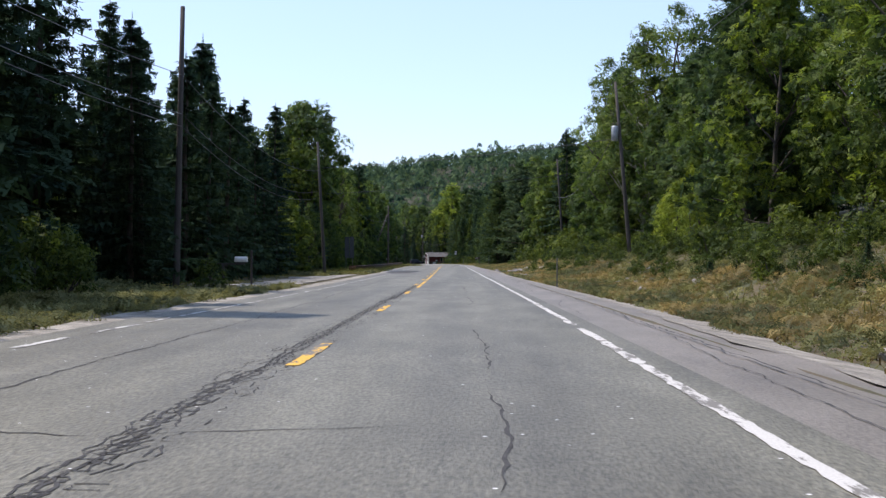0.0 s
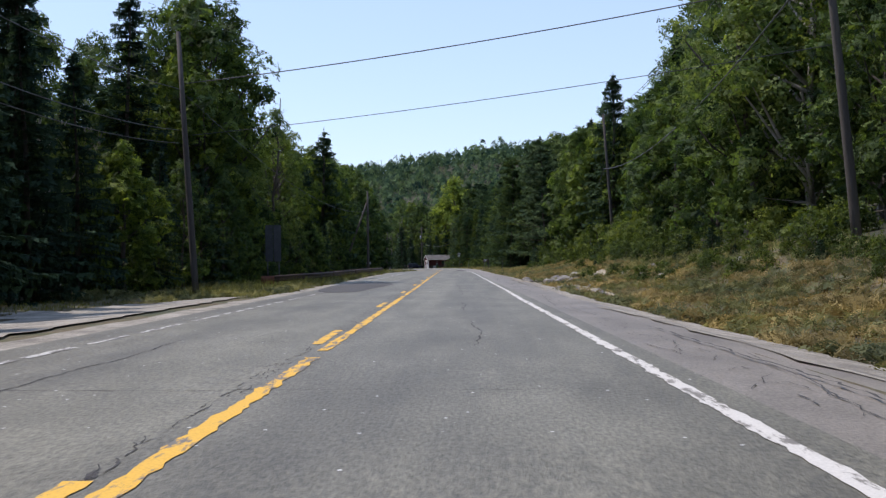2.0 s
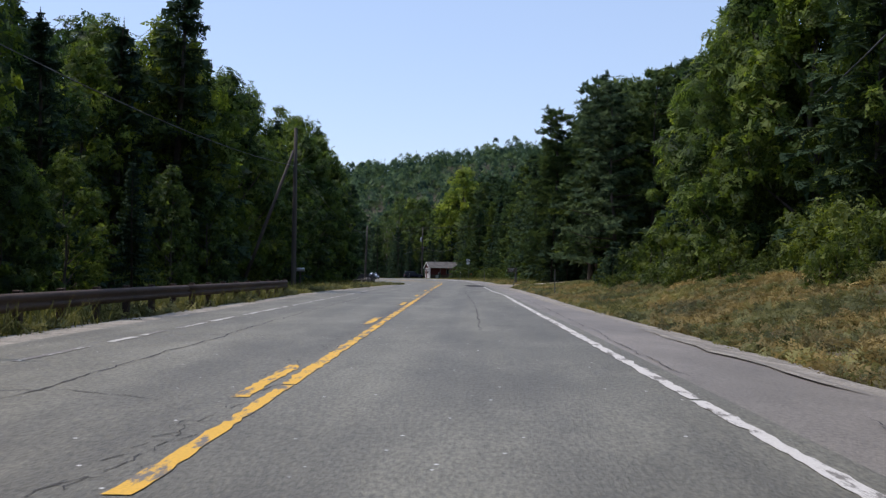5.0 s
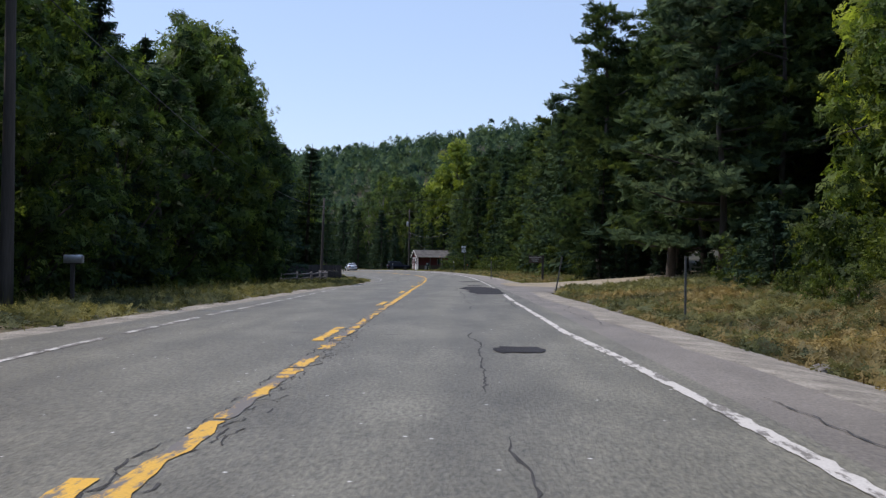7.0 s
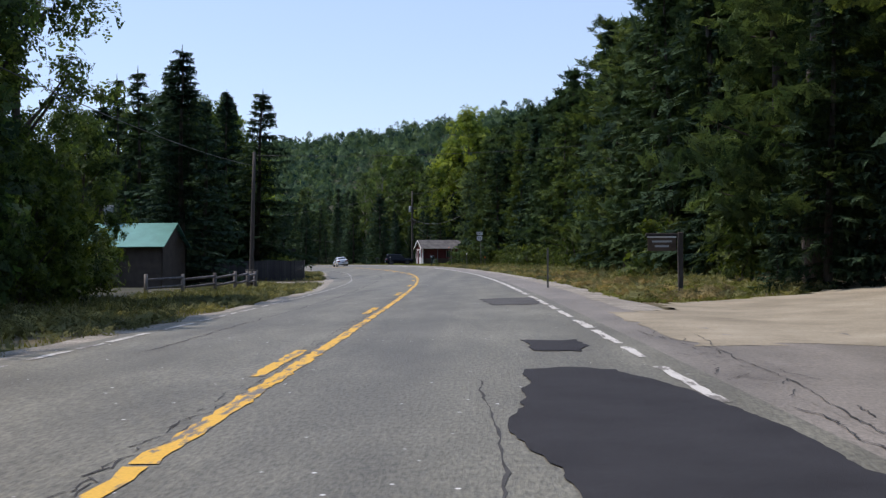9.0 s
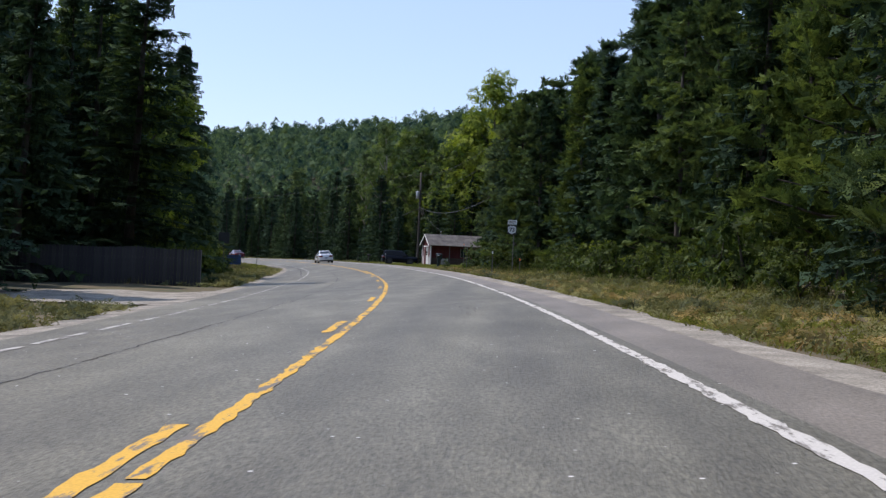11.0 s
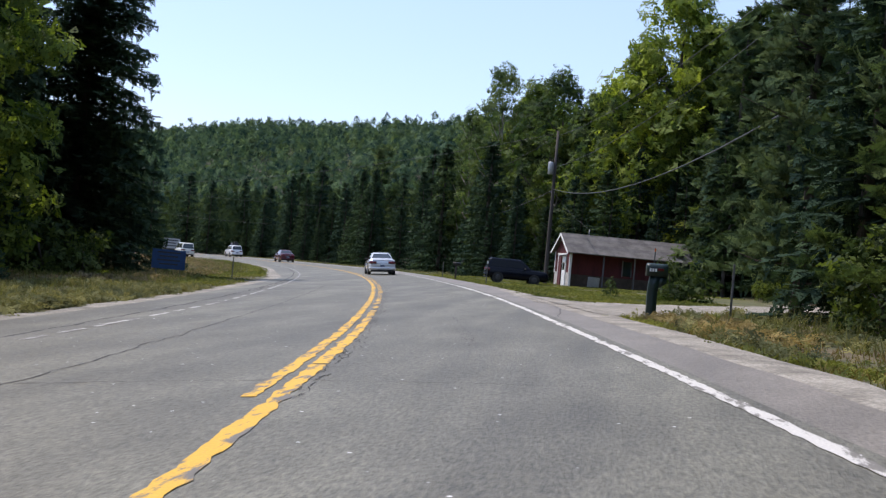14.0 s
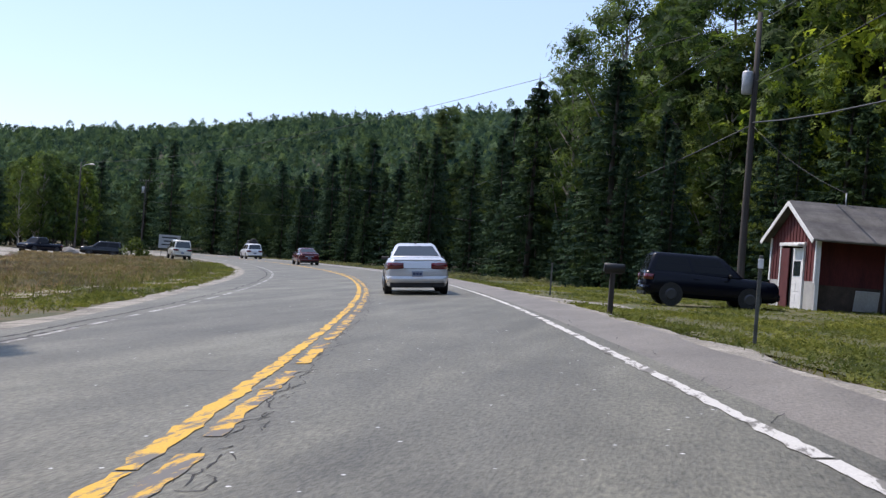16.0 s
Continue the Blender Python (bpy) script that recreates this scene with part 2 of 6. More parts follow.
TINTED = shiny("tinted_glass", (.006, .007, .009), .1)
TINTED.node_tree.nodes["Principled BSDF"].inputs["Specular IOR Level"].default_value = .2
BLACK_TRIM = shiny("black_trim", (0.012, 0.012, 0.013), 0.5)
CHROME = shiny("chrome", (0.6, 0.61, 0.62), 0.15, 1.0)
RED_LENS = shiny("red_lens", (0.11, 0.004, 0.01), 0.12, 0.0, 0.8)
RIM = shiny("alloy", (0.25, 0.25, 0.26), 0.4, 0.8)
PLATE = shiny("plate", (0.2, 0.24, 0.32), 0.45)
INK = shiny("dark_ink", (0.03, 0.05, 0.12), 0.5)

# ---------------------------------------------------------------- road line and terrain
HEADING = ((-200, 0), (0, 0), (22, .14), (44, .43), (66, .66), (88, .74), (109, .71), (151, .61), (172, .61), (192, .8), (213, 1.3), (234, 2.2), (255, 3.66),
           (276, 5.57), (298, 7.68), (320, 9.72), (342, 11.6), (370, 14.6), (400, 19), (430, 24.5), (460, 30), (500, 35), (560, 38), (900, 40))
GRADE = ((-200, 0), (0, 0), (44, .14), (88, .36), (130, .62), (172, .81), (213, .85), (342, .89), (400, .75), (470, .3), (600, -1), (900, -2))
BANK = ((-200, 0), (196, 0), (240, 2.9), (255, 3.5), (276, 4.2), (298, 5.1), (320, 5), (342, 4.7), (400, 4.2), (470, 3), (560, 0), (900, 0))
S0, S1 = -180, 800
S_AT = np.arange(S0, S1 + 1, 1.0)
HEAD = np.radians(np.interp(S_AT, *zip(*HEADING)))
mid = (HEAD[1:] + HEAD[:-1]) / 2
X_AT = np.concatenate([[0], np.cumsum(-np.sin(mid))])
Y_AT = np.concatenate([[0], np.cumsum(np.cos(mid))])
zero = int(-S0)
X_AT, Y_AT = X_AT - X_AT[zero] + np.interp(S_AT, (200, 265, 345, 420), (0, .19, .19, 0)), Y_AT - Y_AT[zero]
Z_AT = np.interp(S_AT, *zip(*GRADE))
TILT = np.tan(np.radians(np.interp(S_AT, *zip(*BANK))))


def along(table, s):
    return float(np.interp(s, S_AT, table))


RIGHT = ((0, ((3.3, 0), (5, -.25), (8, -.1), (11.5, 1.45), (16, 2.6), (25, 4.6), (60, 13), (150, 26), (260, 34))),
         (130, ((3.3, 0), (5, -.25), (8, .15), (11.5, 1.3), (16, 2.2), (25, 4), (60, 10), (150, 24), (260, 32))),
         (175, ((3.3, 0), (4.2, -.2), (5.8, -.5), (8, -.1), (12, .7), (20, 1.5), (30, 2.5), (60, 7), (150, 20), (260, 30))),
         (205, ((3.3, 0), (5, -.05), (8, .1), (14, .6), (20, 1.0), (30, 2), (60, 6), (150, 20), (260, 30))),
         (300, ((3.3, 0), (5, -.2), (8, .0), (12, .4), (20, .8), (30, 1.5), (60, 5), (150, 18), (260, 30))),
         (345, ((3.3, 0), (5, -.1), (9, -.1), (14, .0), (25, .1), (35, .6), (60, 4), (150, 18), (260, 30))),
         (400, ((3.3, 0), (5, -.1), (9, -.1), (14, .1), (25, .5), (35, 1.5), (60, 5), (150, 18), (260, 30))))
LEFT = ((0, ((6.9, 0), (9, -.12), (14, .0), (25, .2), (60, .0), (260, -1))),
        (95, ((6.9, 0), (9, -.12), (14, .0), (25, .0), (60, -.5), (260, -1))),
        (140, ((6.9, 0), (9, -.2), (12, -.7), (20, -1.2), (60, -2), (260, -2))),
        (200, ((6.9, 0), (9, -.15), (14, -.2), (25, -.2), (60, -.5), (260, -1))),
        (310, ((6.9, 0), (9, -.1), (14, -.1), (25, -.2), (60, -.5), (260, -1))),
        (345, ((6.9, 0), (10, -.25), (16, -.6), (25, -1.15), (60, -1.5), (260, -1.5))),
        (480, ((6.9, 0), (10, -.25), (16, -.6), (25, -.9), (60, -1.2), (260, -1))))


def side_height(tables, s, u):
    at = [t[0] for t in tables]
    s = min(max(s, at[0]), at[-1])
    k = min(int(np.searchsorted(at, s, side="right")) - 1, len(at) - 2)
    f = (s - at[k]) / (at[k + 1] - at[k])
    return (1 - f) * float(np.interp(u, *zip(*tables[k][1]))) + f * float(np.interp(u, *zip(*tables[k + 1][1])))


def height(s, u):
    """The ground's height beside the lane at s metres along it, u metres to the right of its middle."""
    z = along(Z_AT, s) + min(max(u, -6.9), 3.3) * along(TILT, s)
    if u > 3.3:
        z += side_height(RIGHT, s, u)
    elif u < -6.9:
        z += side_height(LEFT, s, -u)
    far = min(max(abs(u + 1.8) - 6.5, 0) / 4, 1)
    if 0 < u < 24:  # drives and lawns lie smooth
        far *= float(np.interp(s, (186, 192, 226, 232, 312, 317, 384, 392), (1, 0, 0, 1, 1, 0, 0, 1)))
    return z + far * (0.22 * noise.noise((s * .11, u * .16, 0)) + 0.08 * noise.noise((s * .5, u * .5, 3)))


def spot(s, u, lift=0.0):
    h = along(HEAD, s)
    return Vector((along(X_AT, s) + u * math.cos(h), along(Y_AT, s) + u * math.sin(h), height(s, u) + lift))


def road_of(x, y):
    """s and u of a place."""
    k = int(np.argmin((X_AT - x) ** 2 + (Y_AT - y) ** 2))
    dx, dy, h = x - X_AT[k], y - Y_AT[k], HEAD[k]
    return S_AT[k] - dx * math.sin(h) + dy * math.cos(h), dx * math.cos(h) + dy * math.sin(h)


def ground_at(x, y):
    return height(*road_of(x, y))


def facing(s):
    return math.degrees(along(HEAD, s))


def from_lists(name, verts, faces, material, smooth=False):
    me = bpy.data.meshes.new(name)
    me.from_pydata([tuple(v) for v in verts], [], faces)
    me.materials.append(material)
    if smooth:
        me.shade_smooth()
    me.update()
    return me


def strip(name, label, s_list, u_list, material, lift, category="road", wobble=0.0, seed=0):
    """A sheet laid along the road; wobble makes its two long edges ragged."""
    verts, faces, w = [], [], len(u_list)
    for s in s_list:
        for k, u in enumerate(u_list):
            u = u(s) if callable(u) else u
            if wobble and (k == w - 1 or k == 0 and material is GRAVEL):
                u += wobble * (noise.noise((s * .35, seed, k)) + 0.6 * noise.noise((s * 1.7, seed, k)))
            verts.append(spot(s, u, lift))
    for i in range(len(s_list) - 1):
        for k in range(w - 1):
            a = i * w + k
            faces.append((a, a + 1, a + w + 1, a + w))
    return tagged(new(name, from_lists(name, verts, faces, material, True)), label, category, kind="structure")


def right_verge(s):
    """Where the grass begins beyond the near shoulder."""
    return float(np.interp(s, (0, 16, 24, 38, 60, 77, 86, 99, 120, 150, 156, 164, 172, 176, 183, 190, 230, 275, 300, 345, 352, 362, 600), (4.6, 4.6, 5.0, 5.1, 4.5, 3.9, 4.2, 4.7, 4.4, 3.6, 4.0, 4.3, 4.0, 4.2, 3.9, 3.6, 3.9, 3.5, 3.6, 3.4, 3.4, 3.5, 3.6)))


def shoulder_edge(s):
    """Where the paved shoulder crumbles into gravel."""
    return right_verge(s) - float(np.interp(s, (150, 165, 182, 192, 332, 345), (.75, 1.4, 1.2, .75, .75, .3)))


def far_edge(s):
    """The far lane's white edge line."""
    return float(np.interp(s, (0, 15, 80, 155, 210, 250, 283, 300, 325, 360, 600), (-5.0, -5.0, -4.55, -4.38, -4.5, -5.1, -5.65, -5.5, -5.1, -5.4, -5.35)))


def left_verge(s):
    """Where the grass begins beyond the far lane."""
    return float(np.interp(s, (0, 25, 85, 100, 160, 170, 207, 215, 240, 260, 290, 305, 331, 363, 380, 600), (-6.1, -6.2, -5.9, -5.9, -6.4, -5.8, -5.25, -5.15, -5.9, -7, -7.8, -8.2, -7.4, -6.9, -7.6, -7.5)))


def left_pavement(s):
    return min(left_verge(s) + .6, far_edge(s) - .3)


S_FINE = list(np.arange(-60, 596, 1.0))
U_ALL = [-260, -200, -150, -110, -80, -60, -45, -36, -30, -26, -23, -20, -18, -16, -14.5, -14, -13, -12, -11, -10, -9, -8, -6.9, -6.2, -5, -1.7, 1.5, 3.3, 3.7, 4.2, 4.6, 5, 5.4, 5.8, 6.4,
         7.2, 8, 8.5, 9, 10, 10.8, 11.5, 12, 12.5, 13, 14, 15, 16, 18, 20, 22.5, 25, 30, 35, 45, 60, 80, 110, 150, 200, 260]
soil = strip("ground", "rough grassy and wooded ground beside the road", list(np.arange(-170, 760, 2.0)), U_ALL, SOIL, -0.02, "ground")
soil.data.materials.append(FOREST_FLOOR)
across = len(U_ALL) - 1
for f in soil.data.polygons:
    s, u = -170 + 2 * (f.index // across), U_ALL[f.index % across]
    wooded = u < -14.4 and (s < 338 or u < -46) or u > 12.4 and (s < 334 or s > 410) or u > 26
    if wooded and not (194 < s < 226 and 0 < u < 14):
        f.material_index = 1
plain = bmesh.new()
bmesh.ops.create_grid(plain, x_segments=1, y_segments=1, size=3000)
me = bpy.data.meshes.new("valley_ground")
plain.to_mesh(me)
me.materials.append(SOIL)
tagged(new("valley_ground", me), "wide dark wooded valley ground reaching the horizon", "ground", kind="structure").location.z = -12
strip("road", "worn grey two-lane asphalt road with fine cracks", S_FINE, [left_pavement, lambda s: (left_pavement(s) - 3.2) / 2, -3.2, -1.72, 0, 1.9, 2.1], ASPHALT, 0.03)
strip("shoulder", "paved brownish road shoulder with crumbling edge", S_FINE, [1.7, lambda s: .5 * right_verge(s) + .3, shoulder_edge], SHOULDER, 0.024, "shoulder", 0.12, 3)
strip("gravel_edge", "narrow strip of loose gravel at the verge", S_FINE, [lambda s: shoulder_edge(s) - .25, shoulder_edge, lambda s: (shoulder_edge(s) + right_verge(s)) / 2, lambda s: right_verge(s) - .15, lambda s: right_verge(s) + .05], GRAVEL, 0.018, "gravel", 0.4, 5)
strip("gravel_edge", "pale gravel strip beside the far lane", S_FINE, [lambda s: left_verge(s) - .1, lambda s: (left_verge(s) + left_pavement(s)) / 2, lambda s: left_pavement(s) + .2], GRAVEL, 0.012, "gravel", 0.3, 8)

# ---------------------------------------------------------------- building helpers


def part(name, me, material, parent, label=""):
    """One mesh object under a thing or a part. me: a mesh or a bmesh."""
    if isinstance(me, bmesh.types.BMesh):
        data = bpy.data.meshes.new(name)
        me.to_mesh(data)
        me.free()
        me = data
    if not me.materials:
        me.materials.append(material)
    ob = new(name, me)
    ob.parent = parent
    return tagged(ob, label)


def thing(name, label, category, m=None, group=""):
    ob = tagged(new(name), label, category, group)
    if m is not None:
        ob.matrix_basis = m
    return ob


def box(size, at=(0, 0, 0), bevel=0.01, turn=None):
    bm = bmesh.new()
    bmesh.ops.create_cube(bm, size=1, matrix=Matrix.Diagonal((*size, 1)))
    if bevel:
        bmesh.ops.bevel(bm, geom=list(bm.edges), offset=min(bevel, min(size) * .3), segments=1, affect="EDGES", profile=.5)
    if turn is not None:
        bmesh.ops.transform(bm, matrix=turn, verts=bm.verts)
    bmesh.ops.translate(bm, vec=at, verts=bm.verts)
    return bm


def rod(path, radii, material, name="rod", sides=8):
    verts, faces = [], []
    path = [Vector(p) for p in path]
    tube(verts, faces, path, radii, sides)
    n = len(verts)
    faces.append(tuple(range(sides - 1, -1, -1)))
    faces.append(tuple(range(n - sides, n)))
    return from_lists(name, verts, faces, material, True)


def tube(verts, faces, path, radii, sides=6):
    """Adds a tapered tube along a path."""
    base = len(verts)
    for i, (p, r) in enumerate(zip(path, radii)):
        d = (path[min(i + 1, len(path) - 1)] - path[max(i - 1, 0)]).normalized()
        a = d.orthogonal().normalized()
        b = d.cross(a)
        for k in range(sides):
            t = 2 * math.pi * k / sides
            verts.append(p + a * math.cos(t) * r + b * math.sin(t) * r)
    for i in range(len(path) - 1):
        for k in range(sides):
            a, b = base + i * sides + k, base + i * sides + (k + 1) % sides
            faces.append((a, b, b + sides, a + sides))


# ---------------------------------------------------------------- road markings, patches and cracks
rng = random.Random(7)


def marking_shift(s):
    """The lane's centre line runs a little nearer the wheel track in the bend."""
    return float(np.interp(s, (0, 20, 40, 72, 90, 130, 148, 166, 195, 225, 265, 278, 300, 314, 325, 350, 380), (.12, .12, .08, .1, .13, .2, .18, .12, .05, .09, .29, .35, .28, .36, .31, .16, .2)))


def edge_shift(s):
    return float(np.interp(s, (0, 15, 75, 85, 147, 157, 163, 166, 168, 182, 187, 193, 214, 235, 270, 284, 300, 316, 332, 348, 356, 366), (-.1, -.04, -.03, .04, .06, .1, 0, -.1, -.17, -.18, -.12, 0, .03, .05, .13, .2, .13, .08, .12, 0, .01, .1)))


def ribbon(name, label, s_from, s_to, u, width, material, step=0.16, rag=0.0, lift=0.036, seed=0, shift=False, category="road marking"):
    verts, n = [], max(2, int((s_to - s_from) / step) + 1)
    for i in range(n):
        s = s_from + (s_to - s_from) * i / (n - 1)
        for k, side in enumerate((-0.5, 0.5)):
            e = rag * (.35 * noise.noise((s * 1.3, seed + 5 * k, 1)) + .8 * noise.noise((s * 9.3, seed + 5 * k, 1)))
            at = u(s) if callable(u) else u + (marking_shift(s) if shift else edge_shift(s) if u > 0 else 0)
            verts.append(spot(s, at + side * width + e, lift))
    faces = [(2 * i, 2 * i + 1, 2 * i + 3, 2 * i + 2) for i in range(n - 1)]
    return tagged(new(name, from_lists(name, verts, faces, material)), label, category, kind="structure")


def broken(name, label, s_from, s_to, u, width, material, chance, length, seed, shift=False, rag=0.022):
    """A line worn through in places, in stretches."""
    rb, s = random.Random(seed), s_from
    while s < s_to:
        run = rb.uniform(*length)
        ribbon(name, label, s, min(s + run, s_to), u, width * rb.uniform(.85, 1.1), material, rag=rag, seed=seed, shift=shift)
        s += run + (rb.uniform(.2, 1.0) if rb.random() < chance else rb.uniform(.03, .12))


broken("edge_line", "worn white road edge line with flaked gaps", -55, 190.2, 1.8, 0.12, WHITE, .3, (4, 16), 21, rag=.06)
broken("edge_line", "worn white road edge line with flaked gaps", 200.2, 226, 1.8, 0.115, WHITE, 1.0, (1.0, 2.6), 22, rag=.05)
broken("edge_line", "worn white road edge line with flaked gaps", 226, 590, 1.81, 0.125, WHITE, .25, (5, 20), 23, rag=.06)
broken("edge_line", "broken faded white edge line of the far lane", -55, 590, far_edge, 0.11, FADED_WHITE, .95, (.8, 2.6), 24, rag=.04)
broken("center_line", "worn solid yellow centre line with ragged edges", 43, 150, -1.6, 0.13, YELLOW, .2, (3, 9), 25, True, .07)
broken("center_line", "cracked and flaked yellow centre line", 150, 178, -1.6, 0.13, TORN_YELLOW, .5, (.6, 2.6), 26, True, .08)
broken("center_line", "worn solid yellow centre line with ragged edges", 178, 318, -1.6, 0.13, YELLOW, .15, (3, 10), 27, True, .07)
broken("center_line", "flaked yellow centre line worn by tyres", 318, 590, -1.6, 0.13, TORN_YELLOW, .4, (1.2, 5), 30, True, .08)
for k in range(25):
    s = float(np.interp(k, (0, 5, 12, 16, 22, 25), (10.9, 70.5, 153.3, 202.2, 273.3, 308.8)))
    ribbon("center_dash", "short yellow dash of the centre line", s, s + 2.95, -1.82 if s > 40 else -1.71, 0.13, YELLOW, rag=.06, seed=k, shift=True)
broken("center_line", "worn second yellow centre line", 306, 590, -1.82, 0.13, YELLOW, .15, (3, 12), 29, True, .06)


def slab(name, label, outline, material, lift, category="asphalt patch", inner=0.0):
    """A flat piece laid on the road, its outline given as pairs of s and u and made uneven."""
    pts, n = [], len(outline)
    for i in range(n):
        a, b = Vector(outline[i]), Vector(outline[(i + 1) % n])
        k = max(1, int((b - a).length / .12))
        for j in range(k):
            p = a.lerp(b, j / k)
            pts.append(p + Vector((.18 * noise.noise((p.x * 2.1, p.y * 4, 1)) + .12 * noise.noise((p.x * 6, p.y * 9, 3)), .07 * noise.noise((p.x * 1.6, p.y * 4, 7)) + .05 * noise.noise((p.x * 5, p.y * 9, 9)))))
    c = sum(pts, Vector((0, 0))) / len(pts)
    verts = [spot(c.x, c.y, lift)] + [spot(c.x + (p.x - c.x) * f, c.y + (p.y - c.y) * f, lift) for f in (.5, 1) for p in pts]
    m = len(pts)
    faces = [(0, 1 + i, 1 + (i + 1) % m) for i in range(m)] + [(1 + i, 1 + m + i, 1 + m + (i + 1) % m, 1 + (i + 1) % m) for i in range(m)]
    return tagged(new(name, from_lists(name, verts, faces, material)), label, category, kind="structure")


slab("road_patch", "large dark patch of fresh asphalt in the lane", ((189.8, .8), (189.7, 1.25), (189.9, 1.65), (191, 1.85), (193.4, 1.8), (196, 1.88), (198.5, 1.93), (200.2, 1.83), (201.5, 1.58), (202.5, 1.35), (202.7, .9), (202.5, .62), (201, .5), (200.1, .4), (199.1, .27), (198.4, .36), (197, .53), (195.3, .66), (194.6, .54), (193, .58), (191.5, .68)), PATCH, .039)
slab("road_patch", "small dark asphalt patch in the lane", ((204.6, .74), (204.5, 1.3), (205.2, 1.42), (206.1, 1.38), (206.2, .72), (205.4, .8)), PATCH, .039)
slab("road_patch", "dark asphalt patch crossing the lane", ((216.4, .7), (216.5, 1.68), (218, 1.8), (220.2, 1.76), (220.5, 1.1), (220.2, .5), (218.6, .62)), OLD_PATCH, .039)
slab("road_patch", "round dark asphalt patch over a buried shaft", ((163.9, .55), (163.9, .95), (164.3, 1.06), (164.8, 1.0), (164.9, .55), (164.5, .45)), PATCH, .039)
slab("road_patch", "dark asphalt patch in the far lane", ((84, -4.1), (84.5, -4.65), (88, -5.1), (94, -5.35), (99, -5.3), (103, -4.6), (102.5, -3.2), (98.5, -2.75), (93, -2.95), (89.6, -3.2), (87.4, -3.25), (84.8, -3.45)), OLD_PATCH, .039)


def crack(points, width, seed):
    """A crack or its tar filling, wandering between points given as s and u."""
    verts, faces, rc = [], [], random.Random(seed)
    path, drift = [], 0.0
    for (s0, u0), (s1, u1) in zip(points, points[1:]):
        n = max(2, int(math.hypot(s1 - s0, u1 - u0) / .16))
        for i in range(n):
            f = i / n
            drift = .8 * drift + rc.gauss(0, .016)
            path.append((s0 + (s1 - s0) * f + rc.uniform(-.04, .04), u0 + (u1 - u0) * f + drift + .04 * noise.noise(((s0 + (s1 - s0) * f) * .5, seed, 0))))
    across = abs(points[-1][1] - points[0][1]) > abs(points[-1][0] - points[0][0])
    for i, (s, u) in enumerate(path):
        w = width * rc.uniform(.1, .85) * min(1, (i + 1) / 4, (len(path) - i) / 4)
        for k in (-.5, .5):
            verts.append(spot(s + k * w if across else s, u if across else u + k * w, .034))
    faces = [(2 * i, 2 * i + 1, 2 * i + 3, 2 * i + 2) for i in range(len(path) - 1)]
    tagged(new("road_crack", from_lists("road_crack", verts, faces, CRACK)), "dark wandering crack in the asphalt", "crack", kind="structure")


def cracking(s0, s1, u_mid, half, cell, width, chance, seed):
    """Crazed asphalt: a net of short cracks round a line that wanders along the road."""
    rc, verts, faces = random.Random(seed), [], []
    rows, cols = int((s1 - s0) / (cell * 1.9)), max(2, int(2 * half / cell))
    grid = {}
    for i in range(rows):
        s = s0 + (s1 - s0) * i / rows
        fade = min(1, 4 * i / rows + .3, 4 * (rows - i) / rows + .3) * (.65 + .7 * noise.noise((s * .35, seed, 4)) ** 2 + .35 * noise.noise((s * .8, seed, 0)))
        for k in range(cols + 1):
            f = (k / cols - .5) * 2
            grid[i, k] = (s + rc.uniform(-.7, .7) * cell, u_mid(s) + f * half * fade + rc.uniform(-.35, .35) * cell + .08 * noise.noise((s * .4, seed, 8)))
    for (i, k), a in grid.items():
        for step, likely in (((1, 0), chance), ((0, 1), chance * .55), ((1, 1), chance * .2)):
            b = grid.get((i + step[0], k + step[1]))
            if b is None or rc.random() > likely * (1.25 if k in (0, cols // 2) else .8):
                continue
            n, run = max(2, int(math.dist(a, b) / .09)), len(verts)
            across = abs(b[1] - a[1]) > abs(b[0] - a[0])
            for j in range(n + 1):
                f = j / n
                w = width * rc.uniform(.25, 1.0) / 2
                s, u = a[0] + (b[0] - a[0]) * f + rc.uniform(-.03, .03), a[1] + (b[1] - a[1]) * f + rc.uniform(-.018, .018)
                for side in (-w, w):
                    verts.append(spot(s + side if across else s, u if across else u + side, .034))
            faces.extend((run + 2 * j, run + 2 * j + 1, run + 2 * j + 3, run + 2 * j + 2) for j in range(n))
    tagged(new("road_crack", from_lists("road_crack", verts, faces, CRACK)), "net of fine dark cracks in crazed asphalt", "crack", kind="structure")


cracking(-4, 48, lambda s: -1.82 + .1 * max(0, s / 48), .33, .13, .019, .6, 1)
cracking(-4, 34, lambda s: -1.84, .1, .08, .034, .85, 2)
cracking(30, 50, lambda s: -1.72, .06, .08, .03, .8, 13)
cracking(48, 150, lambda s: -1.72 + marking_shift(s) - .1, .14, .12, .014, .35, 3)
cracking(144, 182, lambda s: -1.55 + marking_shift(s), .2, .12, .02, .5, 4)
cracking(196, 226, lambda s: -1.72 + marking_shift(s), .14, .12, .016, .45, 5)
cracking(306, 392, lambda s: -1.46 + marking_shift(s), .13, .12, .017, .38, 6)
cracking(254, 260, lambda s: .55, .16, .16, .016, .4, 7)
cracking(311, 319, lambda s: .3, .1, .14, .012, .4, 8)
cracking(36, 110, lambda s: 2.5, .25, .2, .016, .25, 9)
cracking(178, 208, lambda s: 2.5, .4, .22, .018, .35, 10)
cracking(345, 366, lambda s: 2.2, .3, .3, .012, .12, 11)
